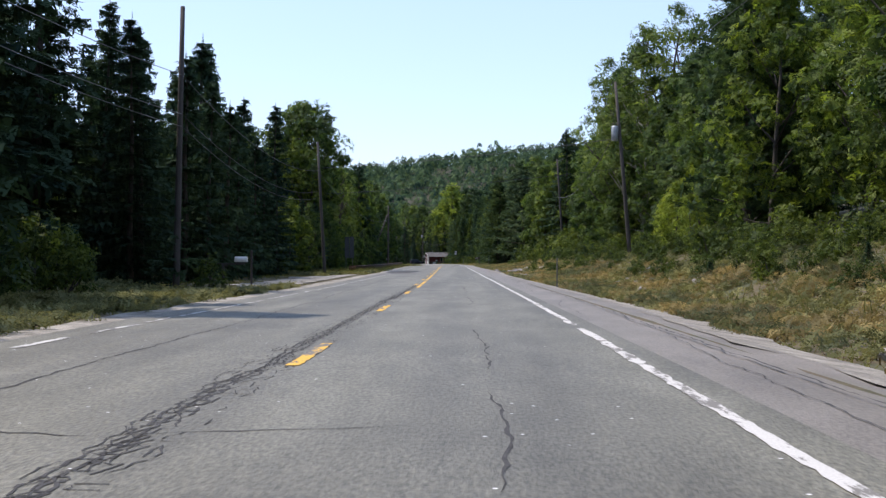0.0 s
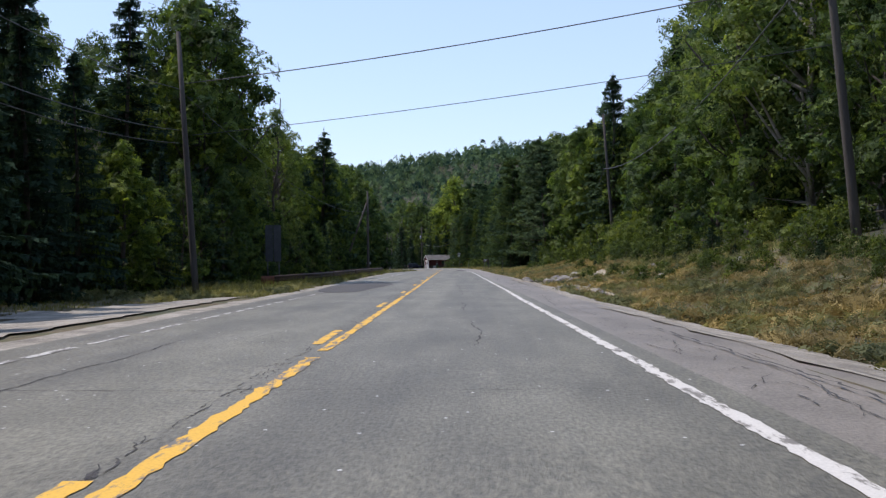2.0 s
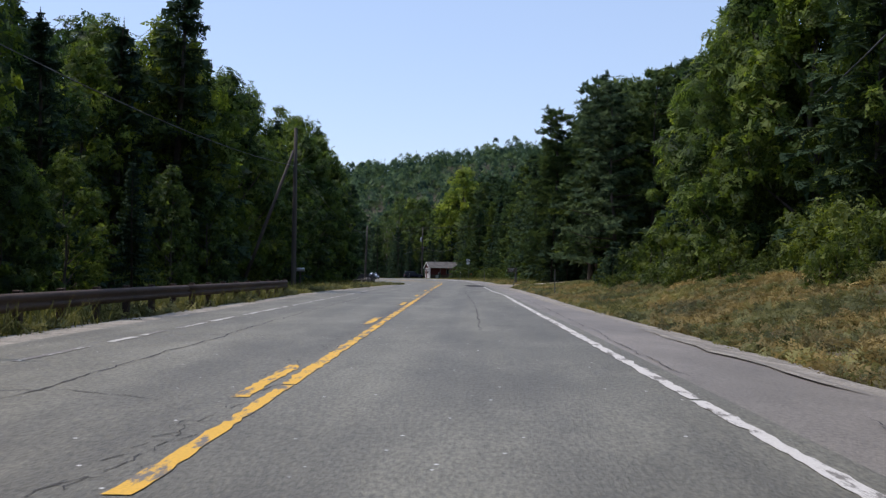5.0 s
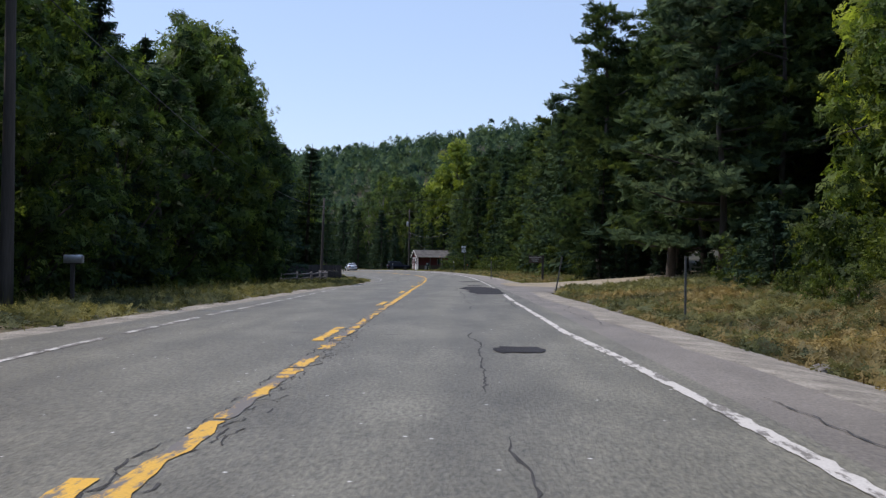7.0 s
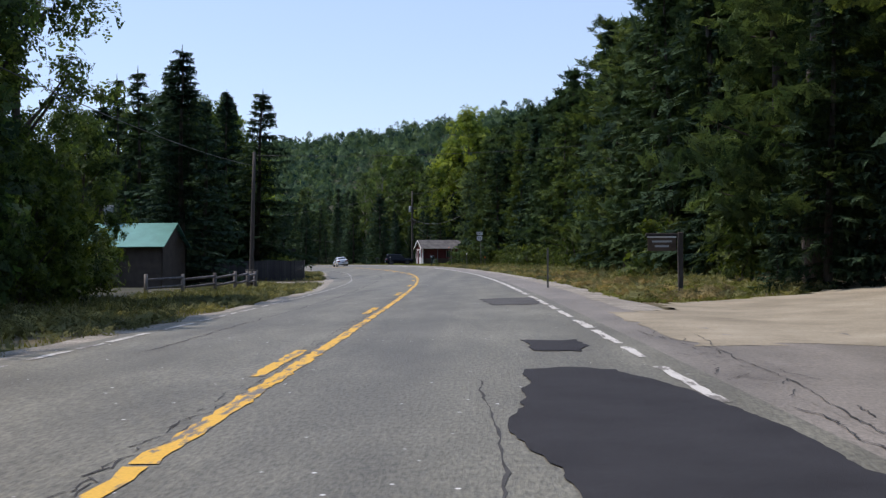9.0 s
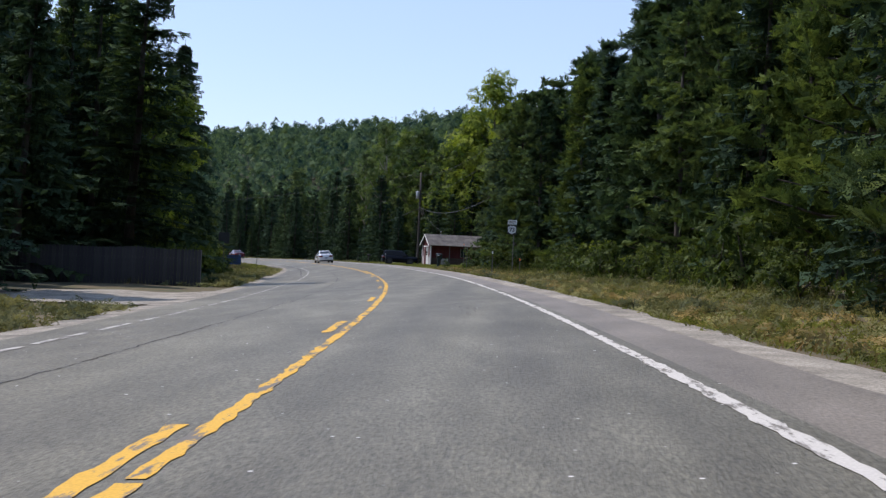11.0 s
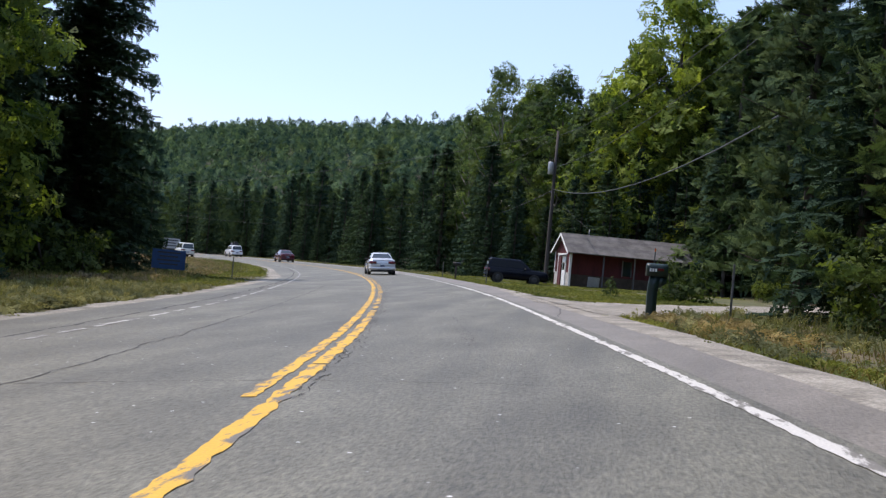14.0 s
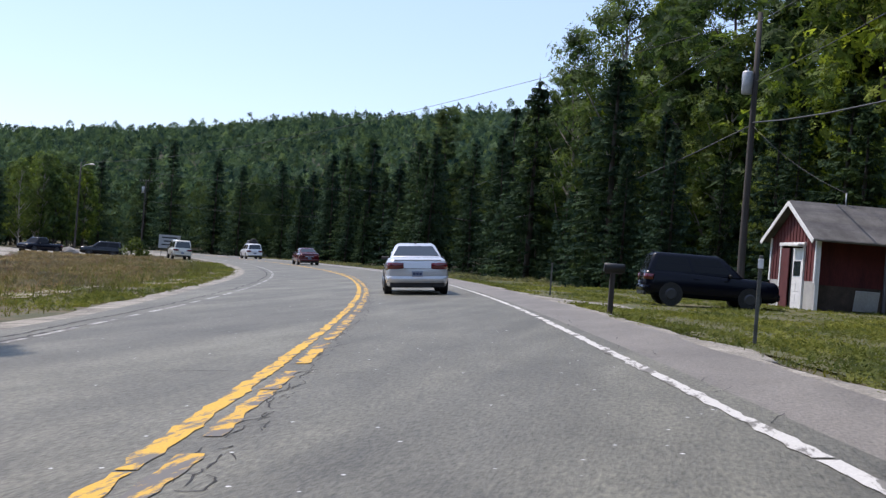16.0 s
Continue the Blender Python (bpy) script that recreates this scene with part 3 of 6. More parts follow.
for k, (a, b, u) in enumerate(((5, 9, .38), (10.5, 17, .42), (26, 33, .4), (36, 44, .36), (58, 64, .42), (68, 73, .36), (80, 86, .42), (88, 96, .4), (128, 158, .42), (160, 168, .3), (176, 182, .4), (184, 194, .36), (195, 202, .2))):
    d = 0 if u < 0 else .18 if a < 110 else .04
    crack([(a, u - d), ((a + b) / 2, u - d + .06), (b, u - d - .04)], .038, 60 + k)
for k in range(34):
    s = 8 + k * 10.7 + rng.uniform(-3, 3)
    a, b = sorted((rng.uniform(-5, 1.6), rng.uniform(-5, 2.4)))
    crack([(s, a), (s + rng.uniform(-.5, .5), (a + b) / 2), (s + rng.uniform(-.6, .6), b)], .035, 90 + k)
for k, (a, b, u) in enumerate(((2, 60, -3.6), (108, 150, -3.4), (205, 262, -3.55), (262, 345, -3.5))):
    crack([(a, u), ((2 * a + b) / 3, u + .1), ((a + 2 * b) / 3, u - .1), (b, u)], .04, 140 + k)
for k in range(16):
    s = 3 + k * 21 + rng.uniform(-4, 4)
    if 115 < s < 165 or 200 < s < 300:
        continue
    crack([(s, rng.uniform(2.1, 2.5)), (s + rng.uniform(4, 7), rng.uniform(2.3, 2.7)), (s + rng.uniform(9, 14), rng.uniform(2.6, 3.1))], .022, 170 + k)
crack([(3, 2.9), (30, 3.05), (62, 2.95)], .05, 200)
crack([(296, -5.8), (330, -5.65), (362, -5.8), (400, -5.7), (430, -5.75)], .12, 270)
crack([(336, -5.5), (350, -5.55), (362, -5.45)], .1, 271)
crack([(120, 2.2), (140, 2.35), (160, 2.4)], .025, 201)
crack([(177, 1.5), (180, 1.46), (184, 1.43)], .04, 202)


def drive_near(u):
    """The near edge of the sandy drive, and below it the far one."""
    return float(np.interp(u, (2.5, 4.2, 4.7, 7.3, 9.6, 16), (193, 196.5, 200.7, 205.5, 208, 215)))


def drive_far(u):
    return float(np.interp(u, (2.5, 3, 5, 7.6, 12, 16), (211, 213, 217.7, 218.5, 224, 226)))


def yard_drive(s, u):
    """Whether a spot lies on the gravel drive by the green mailbox."""
    return float(np.interp(u, (3.1, 4.6, 8.2, 20, 34), (319.5, 323, 330.5, 350, 372))) < s < float(np.interp(u, (3.1, 6.6, 8, 20, 34), (332.7, 337, 338.5, 358, 382)))


def bare_meadow(s, u):
    """Whether a spot lies on the trodden dirt between meadow and far lane."""
    return ((s - 380) / 8) ** 2 + ((u + 11.2) / .9) ** 2 < 1 or ((s - 392) / 5) ** 2 + ((u + 9.4) / .7) ** 2 < 1


def cover(name, label, inside, s_range, u_range, material, lift, step=.7, category="drive"):
    """A loose covering on the ground wherever inside(s, u) holds."""
    ss, us = np.arange(*s_range, step), np.arange(*u_range, step)
    index, verts, faces = {}, [], []

    def at(i, j):
        if (i, j) not in index:
            index[i, j] = len(verts)
            verts.append(spot(ss[i] + .25 * noise.noise((i * .9, j * .9, 2)), us[j] + .25 * noise.noise((i * .9, j * .9, 5)), lift))
        return index[i, j]

    for i in range(len(ss) - 1):
        for j in range(len(us) - 1):
            s, u = ss[i] + step / 2, us[j] + step / 2
            if inside(s, u + .9 * noise.noise((s * .4, u * .4, 9))):
                faces.append((at(i, j), at(i, j + 1), at(i + 1, j + 1), at(i + 1, j)))
    return tagged(new(name, from_lists(name, verts, faces, material, True)), label, category, kind="structure")


cover("drive_apron", "worn grey asphalt and dirt apron of the sandy drive", lambda s, u: drive_near(u) - .3 < s < min(drive_far(u) - .3, 208.5), (190, 214), (2.4, 8), SHOULDER, .026, .5)
cover("sandy_drive", "pale sandy drive leading off into the pines", lambda s, u: max(205.3 + 1.2 * noise.noise((s * .5, u * .5, 3)), drive_near(u)) < s < drive_far(u), (198, 228), (2.6, 16), SAND, .03, .5)
cover("gravel_drive", "grey gravel drive between lawn and mailbox", yard_drive, (316, 380), (3.1, 26), GRAVEL, .03, .6)
cover("dirt_drive", "narrow dirt track climbing the bank", lambda s, u: abs(s - 106 - .9 * (u - 3.5)) < 2.0 + 2 * math.exp(-(u - 3.4) / 1.2), (97, 120), (3.4, 9), SAND, .02, .5)
cover("bare_bank", "bare eroded sandy bank with stones", lambda s, u: ((s - 90) / 13) ** 2 + ((u - 5.2) / .95) ** 2 < 1 or ((s - 100) / 4) ** 2 + ((u - 5.2) / 1.0) ** 2 < 1, (38, 110), (3.4, 11), SAND, .015, .5)
cover("gravel_pullout", "pale gravel pull-out beside the far lane", lambda s, u: ((s - 62) / 20) ** 2 + ((u + 7.8) / 2.4) ** 2 < 1, (38, 86), (-13, -6.1), GRAVEL, .018)
cover("parking_lot", "pale gravel parking lot across the meadow", lambda s, u: -60 < u < -26 and 452 < s < 520 or -60 < u < -6.5 and 482 < s < 520, (448, 526), (-62, -6), GRAVEL, .02, 1.5, "parking lot")
cover("gravel_drive", "short gravel track beside the dark car", lambda s, u: abs(s - 374 - .4 * (u - 4)) < 1.8 + 2 * math.exp(-(u - 3.2) / 2), (362, 392), (3.2, 6.6), GRAVEL, .02)
cover("gravel_drive", "gravel yard entry beside the wooden fence", lambda s, u: abs(s - 270) < 5 + 3 * math.exp((u + 6.5) / 2), (258, 284), (-24, -6.1), GRAVEL, .018)
cover("lawn", "rough sunlit lawn before the shed", lambda s, u: 3.9 < u < 27 and not yard_drive(s, u), (332, 412), (3.8, 28), LAWN, .005, 1.0, "lawn")
cover("bare_patch", "pale bare dirt patch in the meadow", bare_meadow, (364, 402), (-17, -8), SAND, .02, .6, "bare ground")
cover("meadow", "dry rust-coloured meadow inside the bend", lambda s, u: -46 < u < -9.5, (338, 482), (-48, -9), MEADOW, .005, 1.5, "meadow")

# ---------------------------------------------------------------- trees


def trunk_mesh(rg, tall, thick, bend, material, limbs=()):
    verts, faces = [], []
    path = [Vector((bend * math.sin(i * 1.1), bend * math.cos(i * 1.7) - bend, tall * i / 7)) for i in range(8)]
    tube(verts, faces, path, [thick * (1 - 0.9 * i / 7) + 0.02 for i in range(8)], 8)
    for start, end, r in limbs:
        half = (start + end) / 2 + Vector((rg.uniform(-.3, .3), rg.uniform(-.3, .3), -0.06 * (end - start).length))
        tube(verts, faces, [start, half, end], [r, r * .65, r * .2], 5)
    return from_lists("trunk", verts, faces, material, True)


def conifer(rg, tall, wide, material, bare=0.05, gap=0.42, droop=0.3, plume=1.0, dense=1.0):
    """Whorls of drooping branches, each a broad spray of small twigs that hang at its sides."""
    verts, faces = [], []

    def blade(p, d, side, n):
        k = len(verts)
        verts.extend((p - side, p + side, p + d + n))
        faces.append((k, k + 1, k + 2))

    z = tall * bare
    while z < tall * 0.985:
        f = z / tall
        reach = wide * (1 - f) ** 0.85 * (0.7 + 0.3 * min(1, f / 0.1)) * rg.uniform(.88, 1.08) + 0.16
        count = max(5, int((4.6 + 4.4 * (1 - f)) * dense))
        turn = rg.uniform(0, 6.283)
        for b in range(count):
            a, length = turn + 6.283 * b / count + rg.uniform(-.3, .3), reach * rg.uniform(0.7, 1.1)
            out = Vector((math.cos(a), math.sin(a), 0))
            across = Vector((-out.y, out.x, 0))
            p = Vector((0, 0, z + rg.uniform(-.5, .5) * gap))
            steps = max(3, int(length / 0.46))
            sag = droop * rg.uniform(0.6, 1.3) - 0.45 * f
            for i in range(steps):
                t = (i + 0.7) / steps
                q = p + out * length * t + Vector((0, 0, -sag * length * t * t + 0.1 * length * t ** 3))
                w = plume * (0.22 + 0.55 * (1 - t)) * min(1, .45 + .3 * length)
                for sgn in (-1, 1):
                    d = out * w * 0.75 + across * sgn * w * rg.uniform(.7, 1.15)
                    blade(q, d, out * 0.2 * plume, Vector((0, 0, rg.uniform(-.3, .02) * plume)))
                blade(q - out * .15, out * (w * 0.7 + .25), across * 0.17 * plume, Vector((0, 0, rg.uniform(-.25, .05))))
                blade(q, Vector((rg.uniform(-.15, .15), rg.uniform(-.15, .15), -.42 * plume * rg.uniform(.6, 1.2))), out * .17, Vector())
        z += gap * (0.6 + 0.4 * (1 - f)) * rg.uniform(0.8, 1.2)
    k = len(verts)
    for a in range(3):
        c = Vector((math.cos(a * 2.1), math.sin(a * 2.1), 0)) * 0.1
        verts.extend((Vector((0, 0, tall * 0.95)) + c, Vector((0, 0, tall * 0.95)) - c, Vector((0, 0, tall * 1.02))))
        faces.append((k + 3 * a, k + 3 * a + 1, k + 3 * a + 2))
    return from_lists("crown", verts, faces, material)


def white_pine(rg, tall, wide, material, share=1.0, grain=1.0, clear=0.0):
    """Long level branches with upturned brushes of needles."""
    verts, faces, limbs = [], [], []
    z = tall * max(clear, rg.uniform(.05, .1))
    while z < tall:
        f = z / tall
        reach = wide * (1 - f * 0.9) ** 0.6 * rg.uniform(.7, 1.1)
        for _ in range(rg.randint(4, 6)):
            a, length = rg.uniform(0, 6.283), reach * rg.uniform(.55, 1.1)
            out = Vector((math.cos(a), math.sin(a), 0.12 + 0.35 * f))
            p = Vector((0, 0, z))
            limbs.append((p, p + out * length * 0.9, 0.03 + 0.012 * length))
            for i in range(int((6 + length * 3.6) * share)):
                t = rg.uniform(.25, 1.05)
                q = p + out * length * t + Vector((rg.gauss(0, .28), rg.gauss(0, .28), rg.gauss(0.05, .12)))
                size = rg.uniform(.34, .62) * grain
                for _ in range(6):
                    d = Vector((rg.gauss(0, 1), rg.gauss(0, 1), rg.gauss(.35, .5))).normalized() * size
                    s = d.orthogonal().normalized() * size * 0.36
                    k = len(verts)
                    verts.extend((q - s, q + s, q + d))
                    faces.append((k, k + 1, k + 2))
        z += rg.uniform(.55, .95)
    return from_lists("crown", verts, faces, material), limbs


def broadleaf(rg, tall, wide, low, material, clumps=90, leaves=42, size=0.3):
    """Clumps of leaves round the ends of limbs, with gaps between them."""
    verts, faces, limbs = [], [], []
    for i in range(clumps):
        f = (i + .5) / clumps
        z = low + (tall - low) * f
        r = wide * math.sin(math.pi * min(1, (0.12 + 0.88 * f)) ** 0.85) ** 0.7
        a = i * 2.4 + rg.uniform(-.5, .5)
        rr = r * math.sqrt(rg.uniform(.2, 1.05))
        c = Vector((math.cos(a) * rr, math.sin(a) * rr, z + rg.uniform(-.6, .6)))
        if i % 3 == 0:
            limbs.append((Vector((0, 0, max(low * .6, z - rr * 0.9 - .5))), c, 0.035 + 0.02 * rr))
        spread = rg.uniform(.6, 1.25) * min(1.05, 0.25 + 0.2 * wide)
        for _ in range(leaves):
            v = Vector((rg.gauss(0, 1), rg.gauss(0, 1), rg.gauss(0, .75)))
            v *= min(1, 1.6 / v.length)
            q = c + v * spread * 0.55
            n = (v.normalized() + Vector((rg.gauss(0, .5), rg.gauss(0, .5), rg.gauss(.5, .5)))).normalized()
            s1 = n.orthogonal().normalized()
            s1.rotate(Matrix.Rotation(rg.uniform(0, 6.283), 3, n))
            s2 = n.cross(s1)
            w = size * rg.uniform(.6, 1.3)
            k = len(verts)
            verts.extend((q - s1 * w * .55 - s2 * w * .3, q + s2 * w * .55, q + s1 * w * .6 - s2 * w * .25 - n * w * .2))
            faces.append((k, k + 1, k + 2))
    return from_lists("crown", verts, faces, material), limbs


def make_tree(name, label, category, crown, trunk, group):
    tree = tagged(new(name), label, category, group)
    for me in (trunk, crown):
        part_ob = new(me.name.split(".")[0], me)
        part_ob.parent = tree
    return tree


rg = random.Random(11)
KINDS = {}


def grow(kind, count, maker):
    KINDS[kind] = [maker(i) for i in range(count)]


def spruce_of(i):
    tall, wide = (16, 14, 18, 12)[i], (3.7, 3.2, 3.8, 3.1)[i]
    return make_tree("spruce_tree", "dark green spruce with drooping boughs at the forest edge", "tree",
                     conifer(rg, tall, wide, SPRUCE, bare=0.03, gap=0.7, plume=1.5), trunk_mesh(rg, tall * .97, 0.2, .05, BARK), "roadside trees"), tall


def great_spruce(i):
    return make_tree("spruce_tree", "very tall dense spruce with sweeping dark boughs", "tree",
                     conifer(rg, 24, 5.6, SPRUCE, bare=0.02, gap=0.4, droop=.5, plume=1.8, dense=1.35), trunk_mesh(rg, 23.3, 0.32, .08, BARK), "roadside trees"), 24


def young_of(i):
    tall = (5.0, 3.4)[i]
    return make_tree("young_spruce", "young green spruce standing among the shrubs", "tree",
                     conifer(rg, tall, 1.5, SPRUCE, bare=0.03, gap=0.42, droop=.1, plume=1.0), trunk_mesh(rg, tall * .97, 0.06, .02, BARK), "roadside trees"), tall


def pine_of(i):
    tall, wide = (19, 16, 21)[i], (4.6, 4.2, 4.8)[i]
    crown, limbs = white_pine(rg, tall, wide, PINE, .51, 1.36)
    return make_tree("pine_tree", "tall white pine with layered dark green boughs", "tree", crown, trunk_mesh(rg, tall * .97, 0.27, .12, BARK, limbs[::5]), "roadside trees"), tall


def broad_pine(i):
    crown, limbs = white_pine(rg, 18, 5.4, PINE, .62, 1.2, .09)
    return make_tree("pine_tree", "tall white pine with broad sweeping boughs", "tree", crown, trunk_mesh(rg, 17.5, 0.18, .12, BARK, limbs[::5]), "roadside trees"), 18


def maple_of(i):
    tall, wide = (16, 13, 18, 11)[i], (3.9, 3.6, 4.3, 3.2)[i]
    crown, limbs = broadleaf(rg, tall, wide, (1.2, .7, 2.2, .5)[i], MAPLE, 90, 41, .59)
    return make_tree("maple_tree", "leafy green broadleaf tree at the forest edge", "tree", crown, trunk_mesh(rg, tall * .9, 0.2, .15, BARK, limbs[::2]), "roadside trees"), tall


def birch_of(i):
    tall, wide = (15, 12)[i], (2.9, 2.5)[i]
    crown, limbs = broadleaf(rg, tall, wide, (2.5, 1.5)[i], BIRCH, 90, 50, .42)
    return make_tree("aspen_tree", "slender light green aspen with a pale trunk", "tree", crown, trunk_mesh(rg, tall * .92, 0.13, .12, PALE_BARK, limbs), "roadside trees"), tall


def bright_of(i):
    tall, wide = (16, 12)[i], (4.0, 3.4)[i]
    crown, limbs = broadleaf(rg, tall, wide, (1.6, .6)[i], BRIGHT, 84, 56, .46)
    return make_tree("maple_tree", "bright yellow-green young maple, its leaves coloured as sunlit", "tree", crown, trunk_mesh(rg, tall * .9, 0.18, .15, BARK, limbs[::2]), "roadside trees"), tall


def airy_of(i):
    """Tall, with an open crown on bare forking limbs."""
    tall, wide = (16, 15)[i], (4.4, 3.3)[i]
    crown, limbs = broadleaf(rg, tall, wide, (6.2, 4.5)[i], (MAPLE, BIRCH)[i], (96, 60)[i], 40, (.58, .44)[i])
    return make_tree("maple_tree", "tall broadleaf tree with an open crown on bare limbs", "tree", crown, trunk_mesh(rg, tall * .93, 0.2, .2, BARK, limbs), "roadside trees"), tall


def bush_of(i):
    tall, wide = (1.7, 2.4, 1.2)[i], (1.1, 1.4, 1.0)[i]
    crown, limbs = broadleaf(rg, tall, wide, 0.15, SHRUB, 24, 26, .3)
    return make_tree("shrub", "dense green shrub on the verge", "shrub", crown, trunk_mesh(rg, tall * .6, 0.03, .02, BARK, limbs[::2]), "verge shrubs"), tall


def spruce_back(i):
    tall, wide = (16, 14)[i], (2.9, 2.6)[i]
    return make_tree("spruce_tree", "dark green spruce standing deeper in the forest", "tree",
                     conifer(rg, tall, wide, SPRUCE, bare=0.08, gap=1.1, plume=1.9), trunk_mesh(rg, tall * .97, 0.2, .05, BARK), "forest trees"), tall


def pine_back(i):
    tall = (19, 17)[i]
    crown, limbs = white_pine(rg, tall, 4.5, PINE, .4, 1.6)
    return make_tree("pine_tree", "tall white pine standing deeper in the forest", "tree", crown, trunk_mesh(rg, tall * .97, 0.27, .12, BARK, limbs[::9]), "forest trees"), tall


def maple_back(i):
    tall, wide = (16, 14, 17)[i], (3.9, 3.6, 4.2)[i]
    crown, limbs = broadleaf(rg, tall, wide, 2.5, MAPLE, 70, 34, .72)
    return make_tree("maple_tree", "leafy green broadleaf tree deeper in the forest", "tree", crown, trunk_mesh(rg, tall * .9, 0.2, .15, BARK, limbs[::3]), "forest trees"), tall


grow("spruce_back", 2, spruce_back)
grow("pine_back", 2, pine_back)
grow("maple_back", 3, maple_back)
grow("spruce", 4, spruce_of)
grow("young", 2, young_of)
grow("pine", 3, pine_of)
grow("maple", 4, maple_of)
grow("birch", 2, birch_of)
grow("bush", 3, bush_of)
grow("bright", 2, bright_of)
grow("airy", 2, airy_of)
grow("great_spruce", 1, great_spruce)
grow("broad_pine", 1, broad_pine)
KINDS["dark_back"] = KINDS["spruce_back"] + KINDS["pine_back"][:1]
rt = random.Random(23)


def plant(kind, x, y, tall, turn=None, lift=-0.1, wide=1.0):
    """A tree of that kind and height at a place; the first ones made are moved, the rest are copies."""
    model, h = rt.choice(KINDS[kind])
    k = tall / h
    m = pose(x, y, ground_at(x, y) + lift, rt.uniform(-2, 2), rt.uniform(-2, 2), rt.uniform(0, 360) if turn is None else turn)
    ob = copy_thing(model, m)
    ob.matrix_basis = m @ Matrix.Diagonal((k * wide * rt.uniform(.9, 1.1), k * wide * rt.uniform(.9, 1.1), k, 1))
    return ob


def plant_su(kind, s, u, tall):
    p = spot(s, u)
    return plant(kind, p.x, p.y, tall)


def belt(s_from, s_to, u_from, u_to, gap, kinds, low, high):
    """A belt of trees along the road."""
    s = s_from
    while s < s_to:
        plant_su(rt.choice(kinds), s + rt.uniform(-1, 1), rt.uniform(u_from, u_to), rt.uniform(low, high))
        s += gap * rt.uniform(.7, 1.3)


# forest on the slope to the right
belt(-6, 60, 14, 18, 4.2, ["birch", "spruce", "maple", "pine", "maple"], 11, 16)
belt(-6, 60, 20, 28, 4.5, ["maple_back", "spruce_back", "pine_back"], 14, 19)
belt(58, 112, 14.5, 18, 4.0, ["birch", "maple", "maple", "pine"], 8, 13)
belt(58, 112, 20, 28, 4.5, ["maple_back", "spruce_back", "pine_back"], 13, 18)
belt(112, 150, 16, 19, 4.0, ["maple", "spruce", "birch"], 9, 12)
belt(150, 195, 13, 18, 4.0, ["spruce", "maple", "pine", "maple"], 11.5, 16.5)
belt(112, 195, 21, 28, 5.2, ["pine_back", "spruce_back", "maple_back"], 14, 19)
belt(230, 262, 10.8, 13.5, 3.0, ["pine", "pine", "spruce"], 12.5, 15.5)
belt(238, 262, 9.2, 10.4, 3.4, ["pine", "spruce", "pine"], 13, 15)
plant_su("pine", 222.8, 9.4, 17)
belt(262, 284, 11.2, 13, 3.2, ["pine", "pine", "spruce"], 11.5, 13.5)
belt(262, 284, 15, 18, 3.4, ["pine", "pine"], 15, 18)
belt(285, 296, 12, 14, 3.2, ["pine", "pine", "spruce"], 13.5, 15.5)
belt(296, 334, 11, 14, 3.4, ["pine", "pine", "spruce"], 11.5, 13.5)
plant_su("pine", 229, 13.4, 16)
plant_su("spruce", 150, 14.7, 16.5)
plant_su("spruce", 241, 14.6, 12)
plant_su("spruce", 250, 17.3, 13)
plant_su("spruce", 232, 12.4, 9)
plant_su("maple", 141, 19.5, 17)
plant_su("pine", 134, 20, 18)
plant_su("pine", 303, 13, 13.5)
plant_su("pine", 297, 14, 14.5)
belt(195, 228, 23.5, 26, 3.4, ["pine", "spruce", "pine"], 12, 17)
belt(222, 296, 17, 26, 3.8, ["pine_back", "pine_back", "maple_back"], 17, 21)
belt(296, 340, 17, 26, 3.4, ["pine_back", "pine_back", "maple_back"], 12.5, 15)
belt(193, 229, 19, 23, 2.8, ["pine", "spruce", "pine"], 16, 20)
belt(193, 229, 26, 34, 3.4, ["pine_back", "maple_back", "pine_back"], 14, 18)
belt(440, 545, -78, -66, 2.6, ["birch", "pine_back", "spruce_back", "maple_back"], 10, 15)
belt(455, 560, -72, -64, 3.2, ["birch", "pine_back"], 8, 13)
belt(526, 546, -62, -12, .9, ["spruce_back", "birch", "pine_back", "pine_back", "maple_back"], 9, 15)
belt(548, 570, -60, -12, 1.2, ["maple_back", "spruce_back", "pine_back"], 11, 16)
belt(336, 384, 26, 31, 3.0, ["pine_back", "pine_back", "dark_back", "spruce_back"], 19, 24)
for x, y, tall in ((-9, 395, 10), (-6, 396.5, 12), (-3, 395.5, 10.5), (.5, 396.5, 12), (3.5, 395, 10), (-11, 397, 9), (6.5, 391, 11), (9, 388, 10)):
    plant("spruce", x, y, tall)
belt(376, 412, 24, 29, 2.2, ["spruce", "pine", "spruce_back"], 9, 17)
belt(380, 412, 29, 33, 2.6, ["pine_back", "spruce_back", "pine_back"], 16, 22)
belt(398, 412, 15, 22, 1.8, ["spruce", "birch", "pine"], 8, 15)
belt(336, 420, 34, 44, 4, ["dark_back", "pine_back"], 22, 26)
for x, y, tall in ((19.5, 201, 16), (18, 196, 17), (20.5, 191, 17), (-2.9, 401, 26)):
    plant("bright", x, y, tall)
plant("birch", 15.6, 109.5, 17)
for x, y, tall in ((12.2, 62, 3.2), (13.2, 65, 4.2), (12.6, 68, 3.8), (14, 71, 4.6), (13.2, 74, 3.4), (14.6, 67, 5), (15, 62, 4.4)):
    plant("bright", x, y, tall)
plant("pine", 9.6, 213.5, 18.3)
plant_su("spruce", 227, 11, 8)
plant_su("spruce", 235, 10, 7.5)
plant_su("pine", 320.5, 10.3, 13.5)
plant_su("pine", 314, 10.8, 12.5)
plant("pine", 2.5, 393.5, 22)
plant("pine", 6.5, 389, 22)
plant("birch", -20.6, 418.8, 22)
plant("maple", -17.5, 424, 21)
plant("maple", -14, 410, 20)
